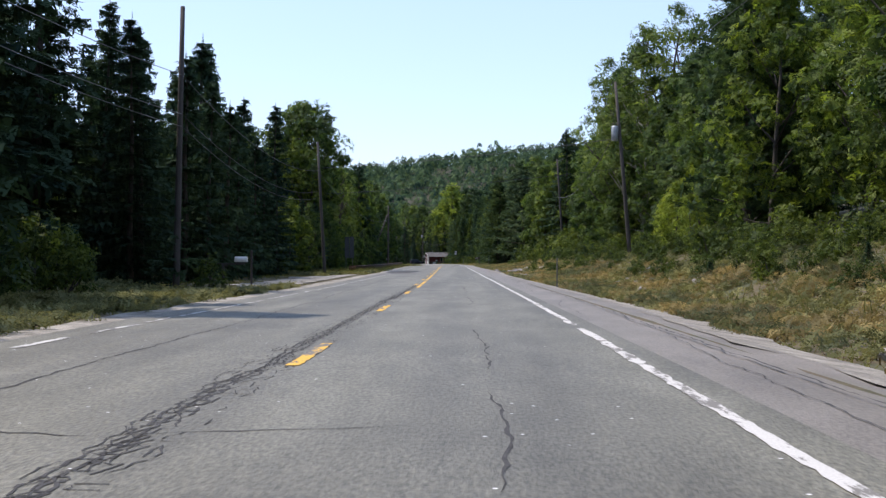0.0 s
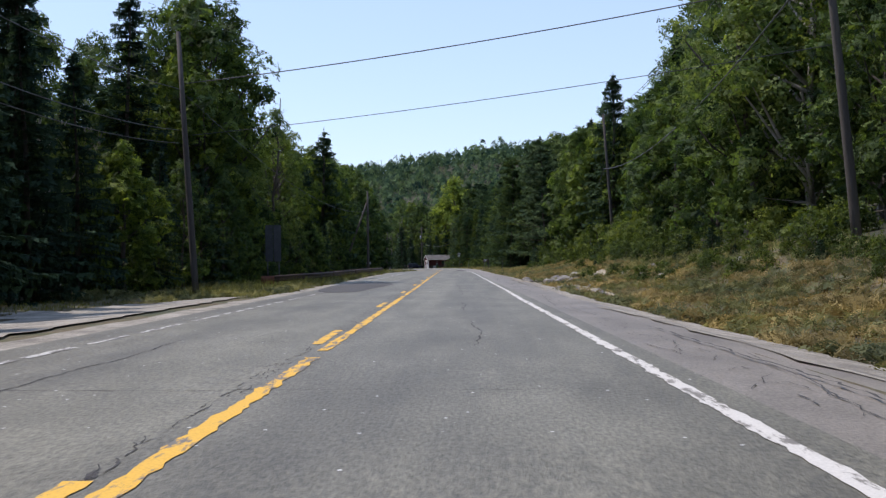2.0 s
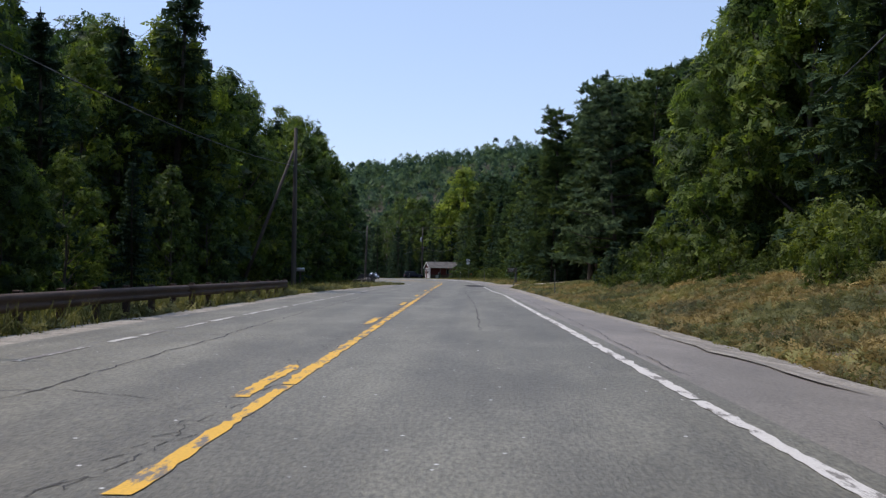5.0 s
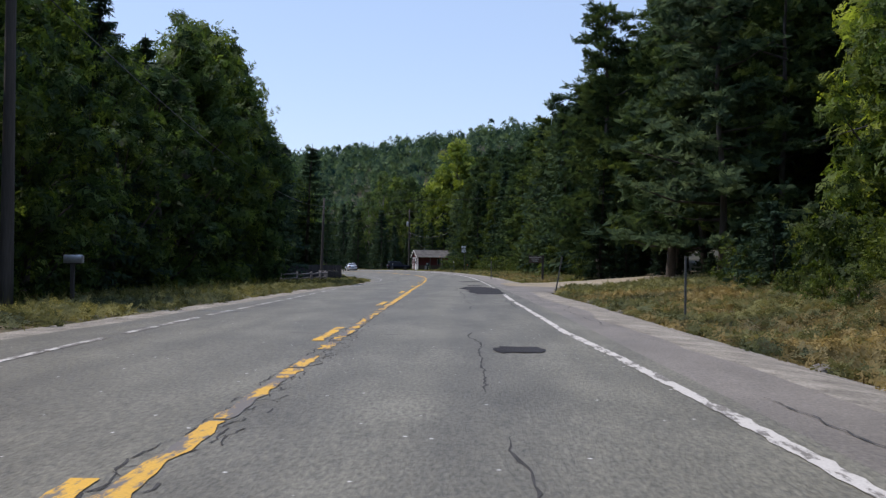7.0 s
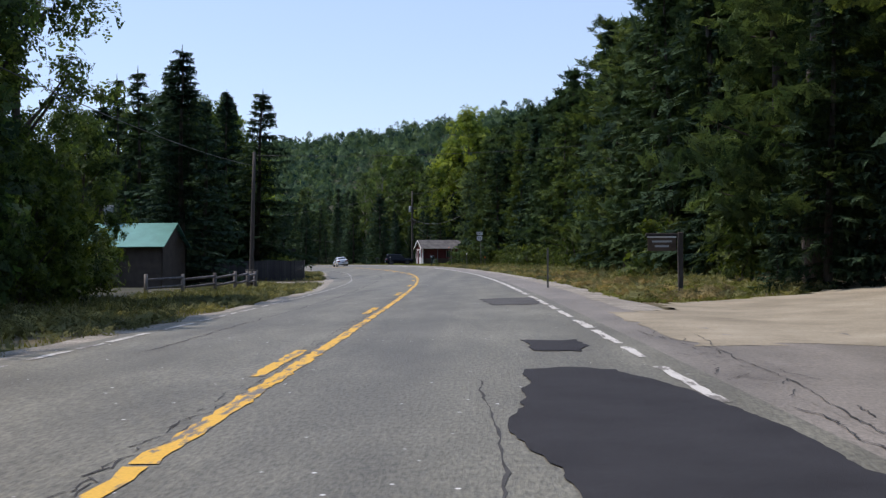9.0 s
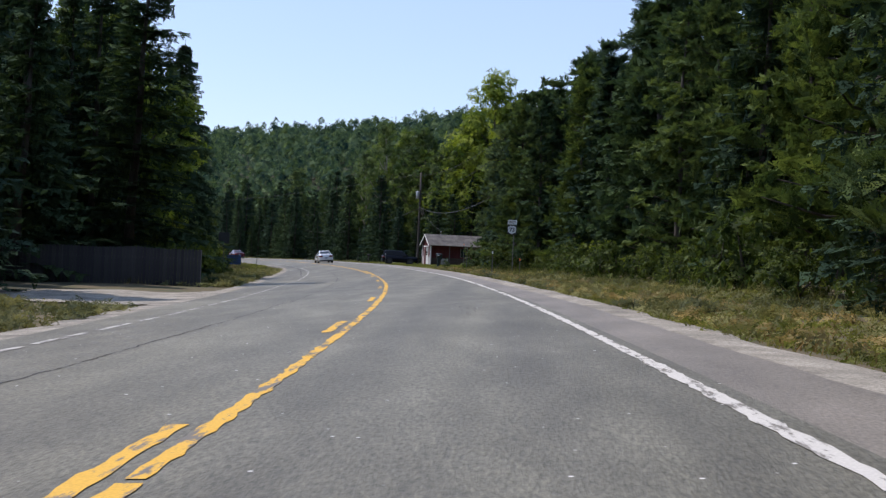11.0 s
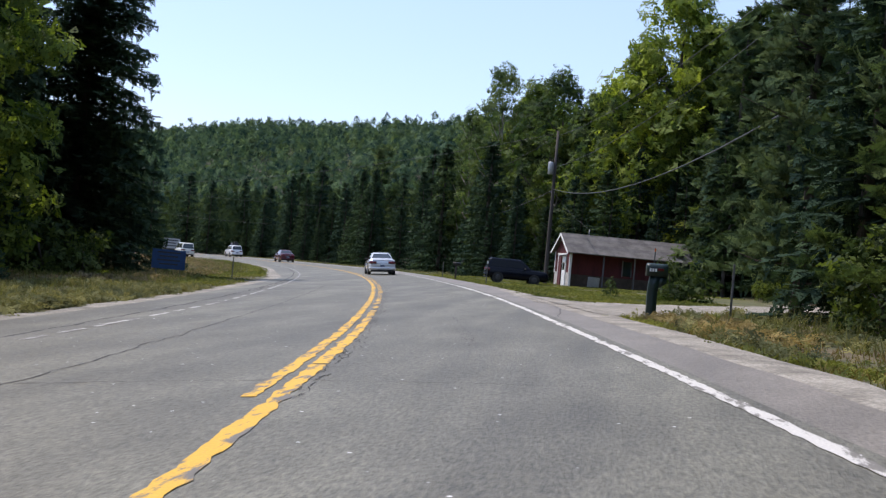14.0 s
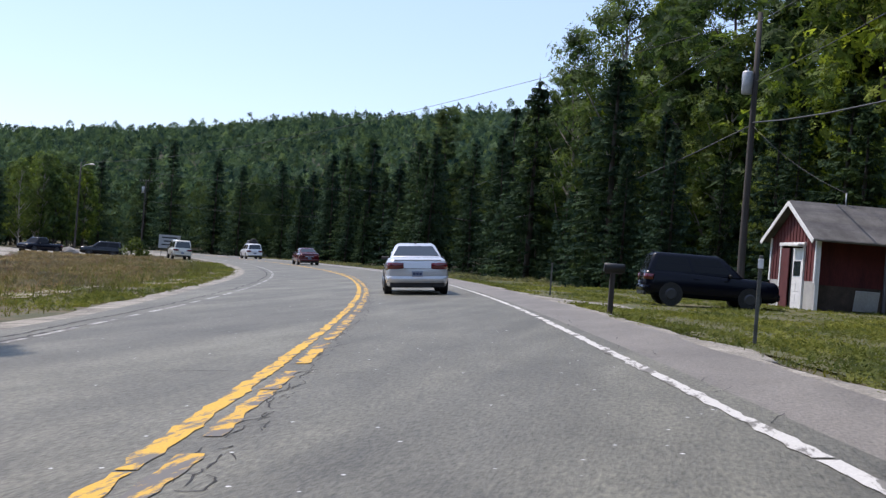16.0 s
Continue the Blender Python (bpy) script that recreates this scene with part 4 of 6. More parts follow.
plant("birch", -24, 424, 18)
for x, y, tall in ((-7, 402, 21.5), (-1, 400, 21), (-10, 408, 18)):
    plant("maple", x, y, tall)
belt(408, 520, 12.5, 19, 3.4, ["spruce", "spruce", "spruce", "spruce"], 7, 15)
belt(408, 520, 19, 30, 3.4, ["spruce_back", "pine_back", "dark_back"], 13, 18)
# woods on the left
belt(-6, 50, -21, -16.3, 2.8, ["spruce", "spruce", "spruce", "maple"], 16, 20)
belt(-6, 50, -32, -22, 3.6, ["spruce_back", "maple_back"], 17, 20)
plant_su("spruce", 25, -13.8, 18)
plant_su("spruce", 29.5, -14.6, 16.5)
plant("maple", -19.3, 243, 8)
plant("maple", -20.2, 243.5, 8.5)
plant("maple", -22.5, 241, 10)
belt(50, 96, -20, -14.5, 2.8, ["spruce"], 10.5, 13)
for s, u, tall in ((58, -16.5, 12), (73, -16.5, 15.2), (86, -16, 13), (99, -15.5, 14.6), (163, -13.5, 15.5), (159, -15, 12.5)):
    plant_su("spruce", s, u, tall)
plant_su("airy", 106, -13.4, 15.6)
plant_su("maple", 103.5, -13.6, 11.5)
plant_su("airy", 108.5, -14.2, 14.5)
for x, y, tall in ((-15.5, 117, 14), (-12.8, 119.5, 11)):
    plant("airy", x, y, tall)
belt(50, 165, -32, -22, 3.6, ["maple_back", "spruce_back"], 11, 13.5)
belt(98, 112, -19, -14, 3.0, ["maple", "birch", "airy"], 10, 13)
belt(112, 138, -19, -13.5, 3.6, ["airy", "birch", "airy", "maple"], 9, 13)
belt(138, 165, -19, -14, 3.0, ["maple", "spruce", "maple"], 10.5, 13)
belt(165, 205, -19, -13.8, 3.2, ["maple", "maple", "spruce"], 10, 13.5)
belt(203, 222, -20, -16, 3.2, ["maple", "maple", "spruce"], 11.5, 14)
belt(222, 240, -21, -16, 2.6, ["bush", "maple"], 4, 5.5)
for x, y, tall in ((-17.4, 231, 15.5), (-18.7, 226.8, 17.2), (-21.6, 231.3, 18)):
    plant("airy", x, y, tall)
plant("maple", -17.5, 221, 15)
plant_su("bush", 233, -13.8, 3.6)
plant_su("bush", 228, -13, 3.2)
belt(165, 250, -34, -22, 4.0, ["maple_back", "spruce_back"], 11, 14)
belt(250, 322, -45, -33, 4.5, ["spruce_back", "maple_back"], 7.5, 10)
belt(322, 340, -45, -33, 4.5, ["spruce_back", "maple_back"], 12, 17)
belt(292, 318, -20.5, -16.5, 3.0, ["spruce", "maple", "spruce"], 15, 18)
belt(318, 350, -24, -19.5, 3.2, ["spruce", "maple", "spruce"], 15, 18)
belt(292, 350, -30, -22, 4.0, ["spruce_back", "maple_back"], 16, 20)
for x, y, tall in ((-25, 279, 13), (-27, 274, 9), (-23.5, 283, 13)):
    plant("spruce", x, y, tall)
for x, y, tall in ((-37, 356.5, 24.6), (-40, 351, 21), (-42, 357, 20)):
    plant("great_spruce", x, y, tall)

def snag(x, y, tall):
    """A dead tree: a bare trunk with thin upright twigs."""
    rs3 = random.Random(3)
    ob = thing("dead_tree", "dead grey tree with bare upright twigs", "tree", pose(x, y, ground_at(x, y) - .1, 0, 1.5, 0))
    limbs = []
    for k in range(46):
        z = tall * rs3.uniform(.35, .97)
        a, out = rs3.uniform(0, 6.283), rs3.uniform(.5, 1.5) * (1.25 - z / tall)
        limbs.append((Vector((0, 0, z)), Vector((math.cos(a) * out, math.sin(a) * out, z + out * rs3.uniform(.8, 1.7))), .025))
    part("trunk", trunk_mesh(rs3, tall, .07, .05, POLE_WOOD, limbs), POLE_WOOD, ob)


for x, y, tall in ((-22, 270, 16.2), (-20.5, 289, 16)):
    plant("spruce", x, y, tall, wide=1.55)
plant("spruce", -19.5, 85, 16.8, wide=1.15)
plant("spruce", -21, 89, 14)
snag(-13.1, 123.5, 13)
for kind, x, y, tall in (("airy", 13, 98, 15.5), ("birch", 15, 95, 17), ("airy", 17, 92, 18), ("pine", 4.5, 330, 17), ("pine", 6, 336, 19),
                         ("spruce", -8.5, 393, 9), ("spruce", -4.8, 392.6, 8), ("spruce", -1.4, 393, 9.5), ("spruce", 1.8, 391.5, 8.5), ("spruce", -16.5, 398, 8), ("spruce", -14.2, 400, 7), ("spruce", -11.6, 399, 9.5),
                         ("spruce", -19, 402.5, 7.5), ("spruce", -17, 405, 10)):
    plant(kind, x, y, tall)
for s, u, tall in ((207, 13, 16.5), (212, 13.4, 17.5), (217, 13, 16.5), (222, 12.8, 17), (210, 16.8, 18), (216, 16.6, 18)):
    plant_su("broad_pine", s, u, tall)
plant_su("spruce", 220.4, 9.0, 8.5)
for x, y, tall in ((-100, 520, 19), (-106, 522, 18), (-94, 524, 17), (-88, 520, 15), (-112, 518, 15), (-82, 524, 16), (-76, 522, 15), (-70, 526, 16), (-118, 522, 14)):
    plant("spruce", x, y, tall)
plant_su("young", 219.4, 10.4, 4)
for s, u, kind, tall in ((46, -13, "spruce", 11), (50, -13.6, "spruce", 11), (55, -13, "spruce", 11), (60, -13, "spruce", 10.5), (65, -13, "spruce", 10), (70, -13.2, "spruce", 9.5), (75, -13, "spruce", 9), (80, -13, "spruce", 9), (84, -12.8, "spruce", 8.5),
                         (88, -12.4, "maple", 5.5), (92, -12.2, "spruce", 6), (95, -11.8, "maple", 5.5), (98, -11.6, "spruce", 6), (101, -11.2, "maple", 5.5), (104, -11.4, "maple", 5),
                         (108.5, -11.4, "maple", 5.5), (112, -11.6, "spruce", 5.5), (116, -11.6, "maple", 5), (121, -11.8, "maple", 5), (127, -11.6, "maple", 5.5), (132, -11.8, "spruce", 5.5), (138, -11.6, "maple", 5),
                         (144, -11.8, "maple", 5), (150, -11.6, "spruce", 5.5), (156, -11.8, "maple", 5.5), (162, -11.6, "maple", 5.5), (186, -13, "maple", 9), (191, -12.8, "spruce", 9), (196, -13, "maple", 9.5), (202, -12.8, "maple", 9.5),
                         (208, -13.2, "maple", 12), (211, -12.4, "spruce", 11), (213.4, -13, "maple", 13), (216, -12.3, "maple", 11.5), (218.5, -13.2, "spruce", 7.5), (220.5, -12.2, "maple", 6), (223, -13, "maple", 6),
                         (225.4, -12.4, "maple", 5.2), (227.6, -12.8, "maple", 5), (230, -13.6, "bush", 4.2), (232, -14.4, "bush", 3.5)):
    plant_su(kind, s, u, tall)
# ---------------------------------------------------------------- wooded hill
RIDGE = ((-900, 1050, 48), (-390, 1000, 53), (-144, 948, 69), (-85, 866, 64), (30, 820, 75), (70, 805, 75), (200, 740, 82), (500, 620, 85), (900, 500, 70))
FOOT = ((-900, 700), (-300, 610), (-120, 565), (-20, 500), (60, 430), (200, 330), (500, 200), (900, 100))


def hill_height(x, y):
    ry, rh = (float(np.interp(x, [r[0] for r in RIDGE], [r[i] for r in RIDGE])) for i in (1, 2))
    fy = float(np.interp(x, *zip(*FOOT)))
    t = (y - fy) / (ry - fy)
    up = min(max(t, 0), 1)
    up = up * up * (3 - 2 * up) * .5 + up * .5
    down = max(t - 1, 0)
    return -2 + (rh + 3.5) * up - 40 * down + 5 * noise.noise((x * .012, y * .012, 0)) * up


verts, faces = [], []
xs, ys = np.arange(-900, 901, 30.0), np.arange(150, 1150, 25.0)
for y in ys:
    for x in xs:
        verts.append((x, y, hill_height(x, y) if y > np.interp(x, *zip(*FOOT)) - 40 else -13))
w = len(xs)
for i in range(len(ys) - 1):
    for k in range(w - 1):
        a = i * w + k
        if max(verts[q][2] for q in (a, a + 1, a + w, a + w + 1)) > -12:
            faces.append((a, a + 1, a + w + 1, a + w))
tagged(new("backdrop_hill", from_lists("backdrop_hill", verts, faces, FOREST_FLOOR, True)), "long low hill behind the bend", "hill", kind="structure")


def woods(name, label, places, seed, material, leaves=66, spray=1.0):
    """Many far trees in one mesh: pointed or rounded crowns built of small leaf sprays."""
    rw = random.Random(seed)
    verts, faces = [], []
    for x, y, z, tall, wide, pointed in places:
        for i in range(leaves):
            f = rw.uniform(.12, 1)
            r = wide * ((1 - f) ** .8 if pointed else math.sin(math.pi * min(1, .15 + .85 * f)) ** .6) * math.sqrt(rw.uniform(.35, 1.1))
            a = rw.uniform(0, 6.283)
            q = Vector((x + math.cos(a) * r, y + math.sin(a) * r, z + tall * f))
            n = Vector((math.cos(a), math.sin(a), rw.uniform(-.1, 1.1))).normalized()
            s1 = n.orthogonal().normalized()
            s1.rotate(Matrix.Rotation(rw.uniform(0, 6.283), 3, n))
            s2, k, size = n.cross(s1), len(verts), wide * spray * rw.uniform(.17, .38) * (0.7 if pointed else 1)
            verts.extend((q - s1 * size - s2 * size * .6, q + s2 * size, q + s1 * size - s2 * size * .6 - n * size * .3))
            faces.append((k, k + 1, k + 2))
    return tagged(new(name, from_lists(name, verts, faces, material)), label, "woods", kind="stuff")


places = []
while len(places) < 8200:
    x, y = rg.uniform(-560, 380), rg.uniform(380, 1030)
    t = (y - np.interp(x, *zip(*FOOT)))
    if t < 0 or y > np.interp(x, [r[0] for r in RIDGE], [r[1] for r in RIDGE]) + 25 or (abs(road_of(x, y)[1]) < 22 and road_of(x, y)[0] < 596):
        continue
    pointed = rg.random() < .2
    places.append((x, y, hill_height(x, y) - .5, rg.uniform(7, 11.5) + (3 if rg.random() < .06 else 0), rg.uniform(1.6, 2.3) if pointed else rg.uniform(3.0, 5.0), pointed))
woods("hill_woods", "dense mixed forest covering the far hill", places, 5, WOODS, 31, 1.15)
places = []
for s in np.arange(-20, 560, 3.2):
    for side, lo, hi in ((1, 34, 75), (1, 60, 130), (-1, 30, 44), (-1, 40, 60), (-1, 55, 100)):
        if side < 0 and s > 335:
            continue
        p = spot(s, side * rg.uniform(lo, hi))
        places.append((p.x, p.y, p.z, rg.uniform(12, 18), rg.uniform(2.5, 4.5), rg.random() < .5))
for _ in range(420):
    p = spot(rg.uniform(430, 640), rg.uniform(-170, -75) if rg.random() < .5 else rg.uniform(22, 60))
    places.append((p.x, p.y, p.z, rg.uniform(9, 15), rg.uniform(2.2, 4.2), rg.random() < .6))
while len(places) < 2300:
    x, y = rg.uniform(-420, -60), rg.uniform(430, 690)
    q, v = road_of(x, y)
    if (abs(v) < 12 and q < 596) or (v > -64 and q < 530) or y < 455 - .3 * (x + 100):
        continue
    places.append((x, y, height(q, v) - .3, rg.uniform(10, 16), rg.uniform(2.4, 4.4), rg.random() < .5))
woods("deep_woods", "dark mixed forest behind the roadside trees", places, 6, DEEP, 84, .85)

# ---------------------------------------------------------------- vehicles


def loft(rings, material, name, caps=True):
    verts, faces, n = [], [], len(rings[0])
    for r in rings:
        verts.extend(r)
    for i in range(len(rings) - 1):
        for k in range(n):
            a, b = i * n + k, i * n + (k + 1) % n
            faces.append((a, b, b + n, a + n))
    if caps:
        faces.append(tuple(range(n - 1, -1, -1)))
        faces.append(tuple(range(len(verts) - n, len(verts))))
    me = from_lists(name, verts, faces, material, True)
    return me


def body_ring(y, w, low, top):
    h = top - low
    half = [(w * .80, low), (w * .95, low + .06 * h), (w, low + .3 * h), (w * .995, low + .55 * h), (w * .97, low + .8 * h), (w * .9, top - .035), (w * .76, top)]
    return [Vector((x, y, z)) for x, z in half] + [Vector((-x, y, z)) for x, z in reversed(half)]


STYLES = {
    "sedan": dict(rings=((-2.5, .74, .34, .9), (-2.44, .83, .28, 1.0), (-2.25, .89, .22, 1.06), (-1.7, .915, .2, 1.08), (-.8, .92, .19, 1.03), (.2, .92, .19, 1.0), (1.1, .91, .19, .98), (1.8, .9, .2, .92), (2.3, .84, .26, .8), (2.48, .66, .36, .66)),
                  cabin=(-1.85, -.98, .35, 1.3, 1.02, 1.47, .79, .57), wheels=(-1.42, 1.42), r=.335),
    "suv": dict(rings=((-2.22, .78, .4, 1.02), (-2.17, .86, .34, 1.1), (-1.9, .9, .28, 1.14), (-.8, .91, .26, 1.12), (.2, .91, .26, 1.09), (1.0, .9, .26, 1.07), (1.7, .9, .28, 1.04), (2.14, .88, .3, 1.0), (2.24, .85, .34, .95), (2.3, .8, .42, .86)),
                cabin=(-2.16, -1.95, .35, 1.12, 1.08, 1.72, .82, .66), wheels=(-1.32, 1.32), r=.36),
    "van": dict(rings=((-2.3, .84, .42, 1.1), (-2.25, .92, .36, 1.14), (-1.8, .95, .3, 1.16), (-.5, .96, .28, 1.16), (1.2, .95, .28, 1.14), (1.9, .92, .3, 1.08), (2.25, .86, .38, .96), (2.36, .7, .5, .8)),
                cabin=(-2.24, -2.1, 1.0, 1.7, 1.12, 1.95, .87, .72), wheels=(-1.4, 1.5), r=.37),
    "pickup": dict(rings=((-2.7, .86, .5, 1.1), (-2.66, .92, .45, 1.16), (-2.2, .95, .38, 1.17), (-.8, .96, .36, 1.17), (.3, .96, .36, 1.18), (1.4, .95, .36, 1.16), (2.2, .92, .38, 1.1), (2.6, .86, .44, .98), (2.7, .72, .55, .85)),
                   cabin=(-.75, -.5, .75, 1.4, 1.16, 1.82, .86, .7), wheels=(-1.75, 1.7), r=.4),
}


def pane(corners, out, material, name):
    """A thin curved pane a few millimetres proud of the body."""
    c = [Vector(p) for p in corners]
    mid = sum(c, Vector()) / len(c)
    n = (c[1] - c[0]).cross(c[2] - c[0]).normalized()
    if n.dot(out) < 0:
        n = -n
    c = [mid + (p - mid) * .97 for p in c]
    verts = [p + n * .006 for p in c] + [p - n * .01 for p in c]
    k = len(c)
    order = list(range(k))
    faces = [tuple(order), tuple(k + i for i in reversed(order))] + [(i, (i + 1) % k, k + (i + 1) % k, k + i) for i in range(k)]
    return from_lists(name, verts, faces, material)


def car(name, label, style, paint, m, group="", rear=True):
    st = STYLES[style]
    glass = TINTED if paint in (NAVY, GREY_CAR) else DARK_GLASS
    ob = thing(name, label, "car", m, group)
    part("body", loft([body_ring(*r) for r in st["rings"]], paint, "body"), paint, ob)
    rb, rt, ft, fb, zb, zr, wb, wr = st["cabin"]
    mid = (rt + ft) / 2
    rings = []
    for f in (0, .06, .5, .9, 1.0):
        y0, y1 = rb + (rt - rb) * f, fb + (ft - fb) * f
        w, z = wb + (wr - wb) * f ** 1.3, zb - .05 + (zr - zb + .05) * f
        if f == 1.0:
            y0, y1, w, z = y0 + .1, y1 - .12, w - .07, zr + .025
        rings.append([Vector(p) for p in ((w * .94, y0, z), (w, y0 + .12, z), (w, mid, z), (w, y1 - .12, z), (w * .9, y1, z), (-w * .9, y1, z), (-w, y1 - .12, z), (-w, mid, z), (-w, y0 + .12, z), (-w * .94, y0, z))])
    part("cabin", loft(rings, paint, "cabin"), paint, ob)

    def on(f, end, x):
        w = wb + (wr - wb) * f ** 1.3
        z = zb - .05 + (zr - zb + .05) * f
        y = (rb + (rt - rb) * f) if end == "r" else (fb + (ft - fb) * f)
        return Vector((x * w, y, z))

    part("rear_window", pane((on(.3 if style == "sedan" else .14, "r", -.93), on(.3 if style == "sedan" else .14, "r", .93), on(.88, "r", .86), on(.88, "r", -.86)), Vector((0, -1, .6)), glass, "rear_window"), glass, ob, "dark rear window")
    part("windshield", pane((on(.14, "f", -.88), on(.14, "f", .88), on(.9, "f", .85), on(.9, "f", -.85)), Vector((0, 1, .6)), glass, "windshield"), glass, ob, "dark windshield")
    for sx in (-1, 1):
        lo, hi = .16, .86
        for a, b in ((0, .47), (.5, .98)):
            def side(f, t):
                w = wb + (wr - wb) * f ** 1.3
                y0, y1 = rb + (rt - rb) * f + .2, fb + (ft - fb) * f - .2
                return Vector((sx * w, y0 + (y1 - y0) * t, zb - .05 + (zr - zb + .05) * f))
            part("side_window", pane((side(lo, a), side(lo, b), side(hi, b), side(hi, a)), Vector((sx, 0, .3)), glass, "side_window"), glass, ob)
        mirror = box((.25, .09, .1), (sx * (wb + .07), fb - .5, zb + .03), .035)
        part("mirror", mirror, BLACK_TRIM, ob, "dark door mirror")
        for yw in st["wheels"]:
            r, w = st["r"], st["rings"][4][1]
            arch = bmesh.new()
            bmesh.ops.create_cone(arch, cap_ends=True, segments=24, radius1=r + .035, radius2=r + .035, depth=.06, matrix=pose(sx * (w - .028), yw, r, 0, 90, 0))
            part("wheel_arch", arch, BLACK_TRIM, ob)
            tyre = bmesh.new()
            bmesh.ops.create_cone(tyre, cap_ends=True, segments=28, radius1=r, radius2=r, depth=.22, matrix=pose(sx * (w - .1), yw, r, 0, 90, 0))
            bmesh.ops.bevel(tyre, geom=[e for e in tyre.edges if len(e.link_faces) == 2 and e.calc_face_angle(0) > .8], offset=.03, segments=2, affect="EDGES")
            wheel = part("wheel", tyre, RUBBER, ob, "black tyre")
            rim = bmesh.new()
            bmesh.ops.create_cone(rim, cap_ends=True, segments=20, radius1=r * .58, radius2=r * .42, depth=.03, matrix=pose(sx * (w + .02), yw, r, 0, 90 * sx, 0))
            part("rim", rim, STEEL_RIM if paint is NAVY or paint is GREY_CAR else RIM, wheel, "silver alloy rim")
        # lamps that wrap round the corners
        yr, w1 = st["rings"][0][0], st["rings"][1][1]
        zl = st["rings"][0][3] - (.06 if style == "sedan" else .12)
        rows = []
        for x, y in ((.40, yr - .012), (.6, yr - .012), (st["rings"][0][1] - .02, yr - .008), (w1 + .005, yr + .055), (st["rings"][2][1] + .004, yr + .25)):
            t = (.1 if x > .45 else .085)
            rows.append([Vector((sx * x, y, zl - t)), Vector((sx * x, y, zl + t * .9)), Vector((sx * (x - .03), y + .06, zl + t * .9)), Vector((sx * (x - .03), y + .06, zl - t))])
        part("tail_lamp", loft(rows, RED_LENS, "tail_lamp"), RED_LENS, ob, "dark red tail lamp")
        yf, zf = st["rings"][-2][0], st["rings"][-2][3] - .1
        part("headlamp", box((.34, .14, .14), (sx * .6, yf - .03, zf), .05), CHROME, ob, "clear headlamp")
    yr = st["rings"][0][0]
    low = st["rings"][0][2]
    part("rear_bumper", loft([[Vector((x * f, y, z)) for x, z in ((.80, low + .02), (.86, low + .2), (-.86, low + .2), (-.80, low + .02))] for y, f in ((yr - .035, .86), (yr + .01, 1.0), (yr + .2, 1.06))], paint, "rear_bumper"), paint, ob)
    part("valance", box((1.56, .1, .17), (0, yr + .05, low - .04), .03), BLACK_TRIM, ob, "black lower valance")
    plate = part("number_plate", box((.31, .014, .16), (0, yr - .045, low + .27), .004), PLATE, ob)
    for dx in (-.09, 0, .09):
        part("plate_bar", box((.07, .006, .07), (dx, yr - .054, low + .27), 0), INK, plate)
    part("trunk_lip", box((1.36, .06, .035), (0, yr + .07, st["rings"][1][3] + .0), .012), paint, ob)
    part("trunk_trim", box((.75, .02, .025), (0, yr - .012, low + .42), .006), CHROME, ob, "chrome strip above the plate")
    part("exhaust", rod([(.45, yr - .02, low - .06), (.45, yr + .4, low - .06)], [.035, .035], BLACK_TRIM, "exhaust"), BLACK_TRIM, ob)
    nose = st["rings"][-1]
    part("front_bumper", box((nose[1] * 2.08, .2, .26), (0, nose[0] - .05, nose[2] + .08), .06), paint, ob)
    part("grille", box((.9, .05, .18), (0, nose[0] + .01, nose[3] - .14), .02), BLACK_TRIM, ob, "dark grille")
    part("aerial", rod([(0, rt + .12, zr + .02), (0, rt + .02, zr + .1)], [.035, .008], BLACK_TRIM, "aerial"), BLACK_TRIM, ob)
    part("underbody", box((1.5, abs(yr) * 1.7, .12), (0, 0, low + .02), .03), BLACK_TRIM, ob)
    for sx in (-1, 1):
        for y in (-.2, .8):
            part("door_handle", box((.02, .16, .03), (sx * (st["rings"][4][1] + .004), y - .3, zb - .16), .008), paint, ob)
    return ob


def paint_of(name, color, metal=.3):
    m = shiny(name, color, .25, metal, .8)
    return m


def road_pose(s, u, extra=0, lift=0.03):
    """On the banked road, heading along it."""
    tilt = math.degrees(math.atan(along(TILT, s)))
    p = spot(s, u, lift)
    return Matrix.Translation(p) @ pose(0, 0, 0, 0, 0, facing(s) + extra) @ pose(0, 0, 0, 0, -tilt, 0)


SILVER = paint_of("silver_paint", (.62, .63, .65), .3)
RED_PAINT = shiny("dark_red_paint", (.07, .006, .01), .15, 0, .2)
WHITE_CAR = paint_of("white_car_paint", (.72, .72, .72), 0)
NAVY = shiny("navy_paint", (.003, .004, .01), .2, 0, 0)
NAVY.node_tree.nodes["Principled BSDF"].inputs["Specular IOR Level"].default_value = .2
STEEL_RIM = shiny("dull_steel", (.06, .06, .065), .5, .5)
GREY_CAR = shiny("grey_car_paint", (.012, .014, .018), .12, 0, 0)
CREAM = paint_of("cream_car_paint", (.62, .6, .52), 0)
car("silver_sedan", "silver four-door sedan on the road, seen from behind", "sedan", SILVER, road_pose(377.4, .05))
car("red_sedan", "dark red sedan further along the bend", "sedan", RED_PAINT, road_pose(446, -.1))
wagon = car("white_wagon", "white car with dark luggage on its roof", "suv", WHITE_CAR, road_pose(477, -.2))
part("luggage", box((1.0, 1.3, .3), (0, -.5, 1.95), .1), BLACK_TRIM, wagon, "dark luggage tied on the roof")
part("luggage", box((.5, .7, .22), (.1, -.7, 2.18), .08), RUBBER, wagon, "dark bundle on the roof")
for sy in (-.9, .1):
    part("roof_rack", rod([(-.6, sy - .1, 1.78), (.6, sy - .1, 1.78)], [.02, .02], CHROME, "roof_rack"), CHROME, wagon)


def parked(x, y, turn):
    return pose(x, y, ground_at(x, y) + .02, 0, 0, turn)


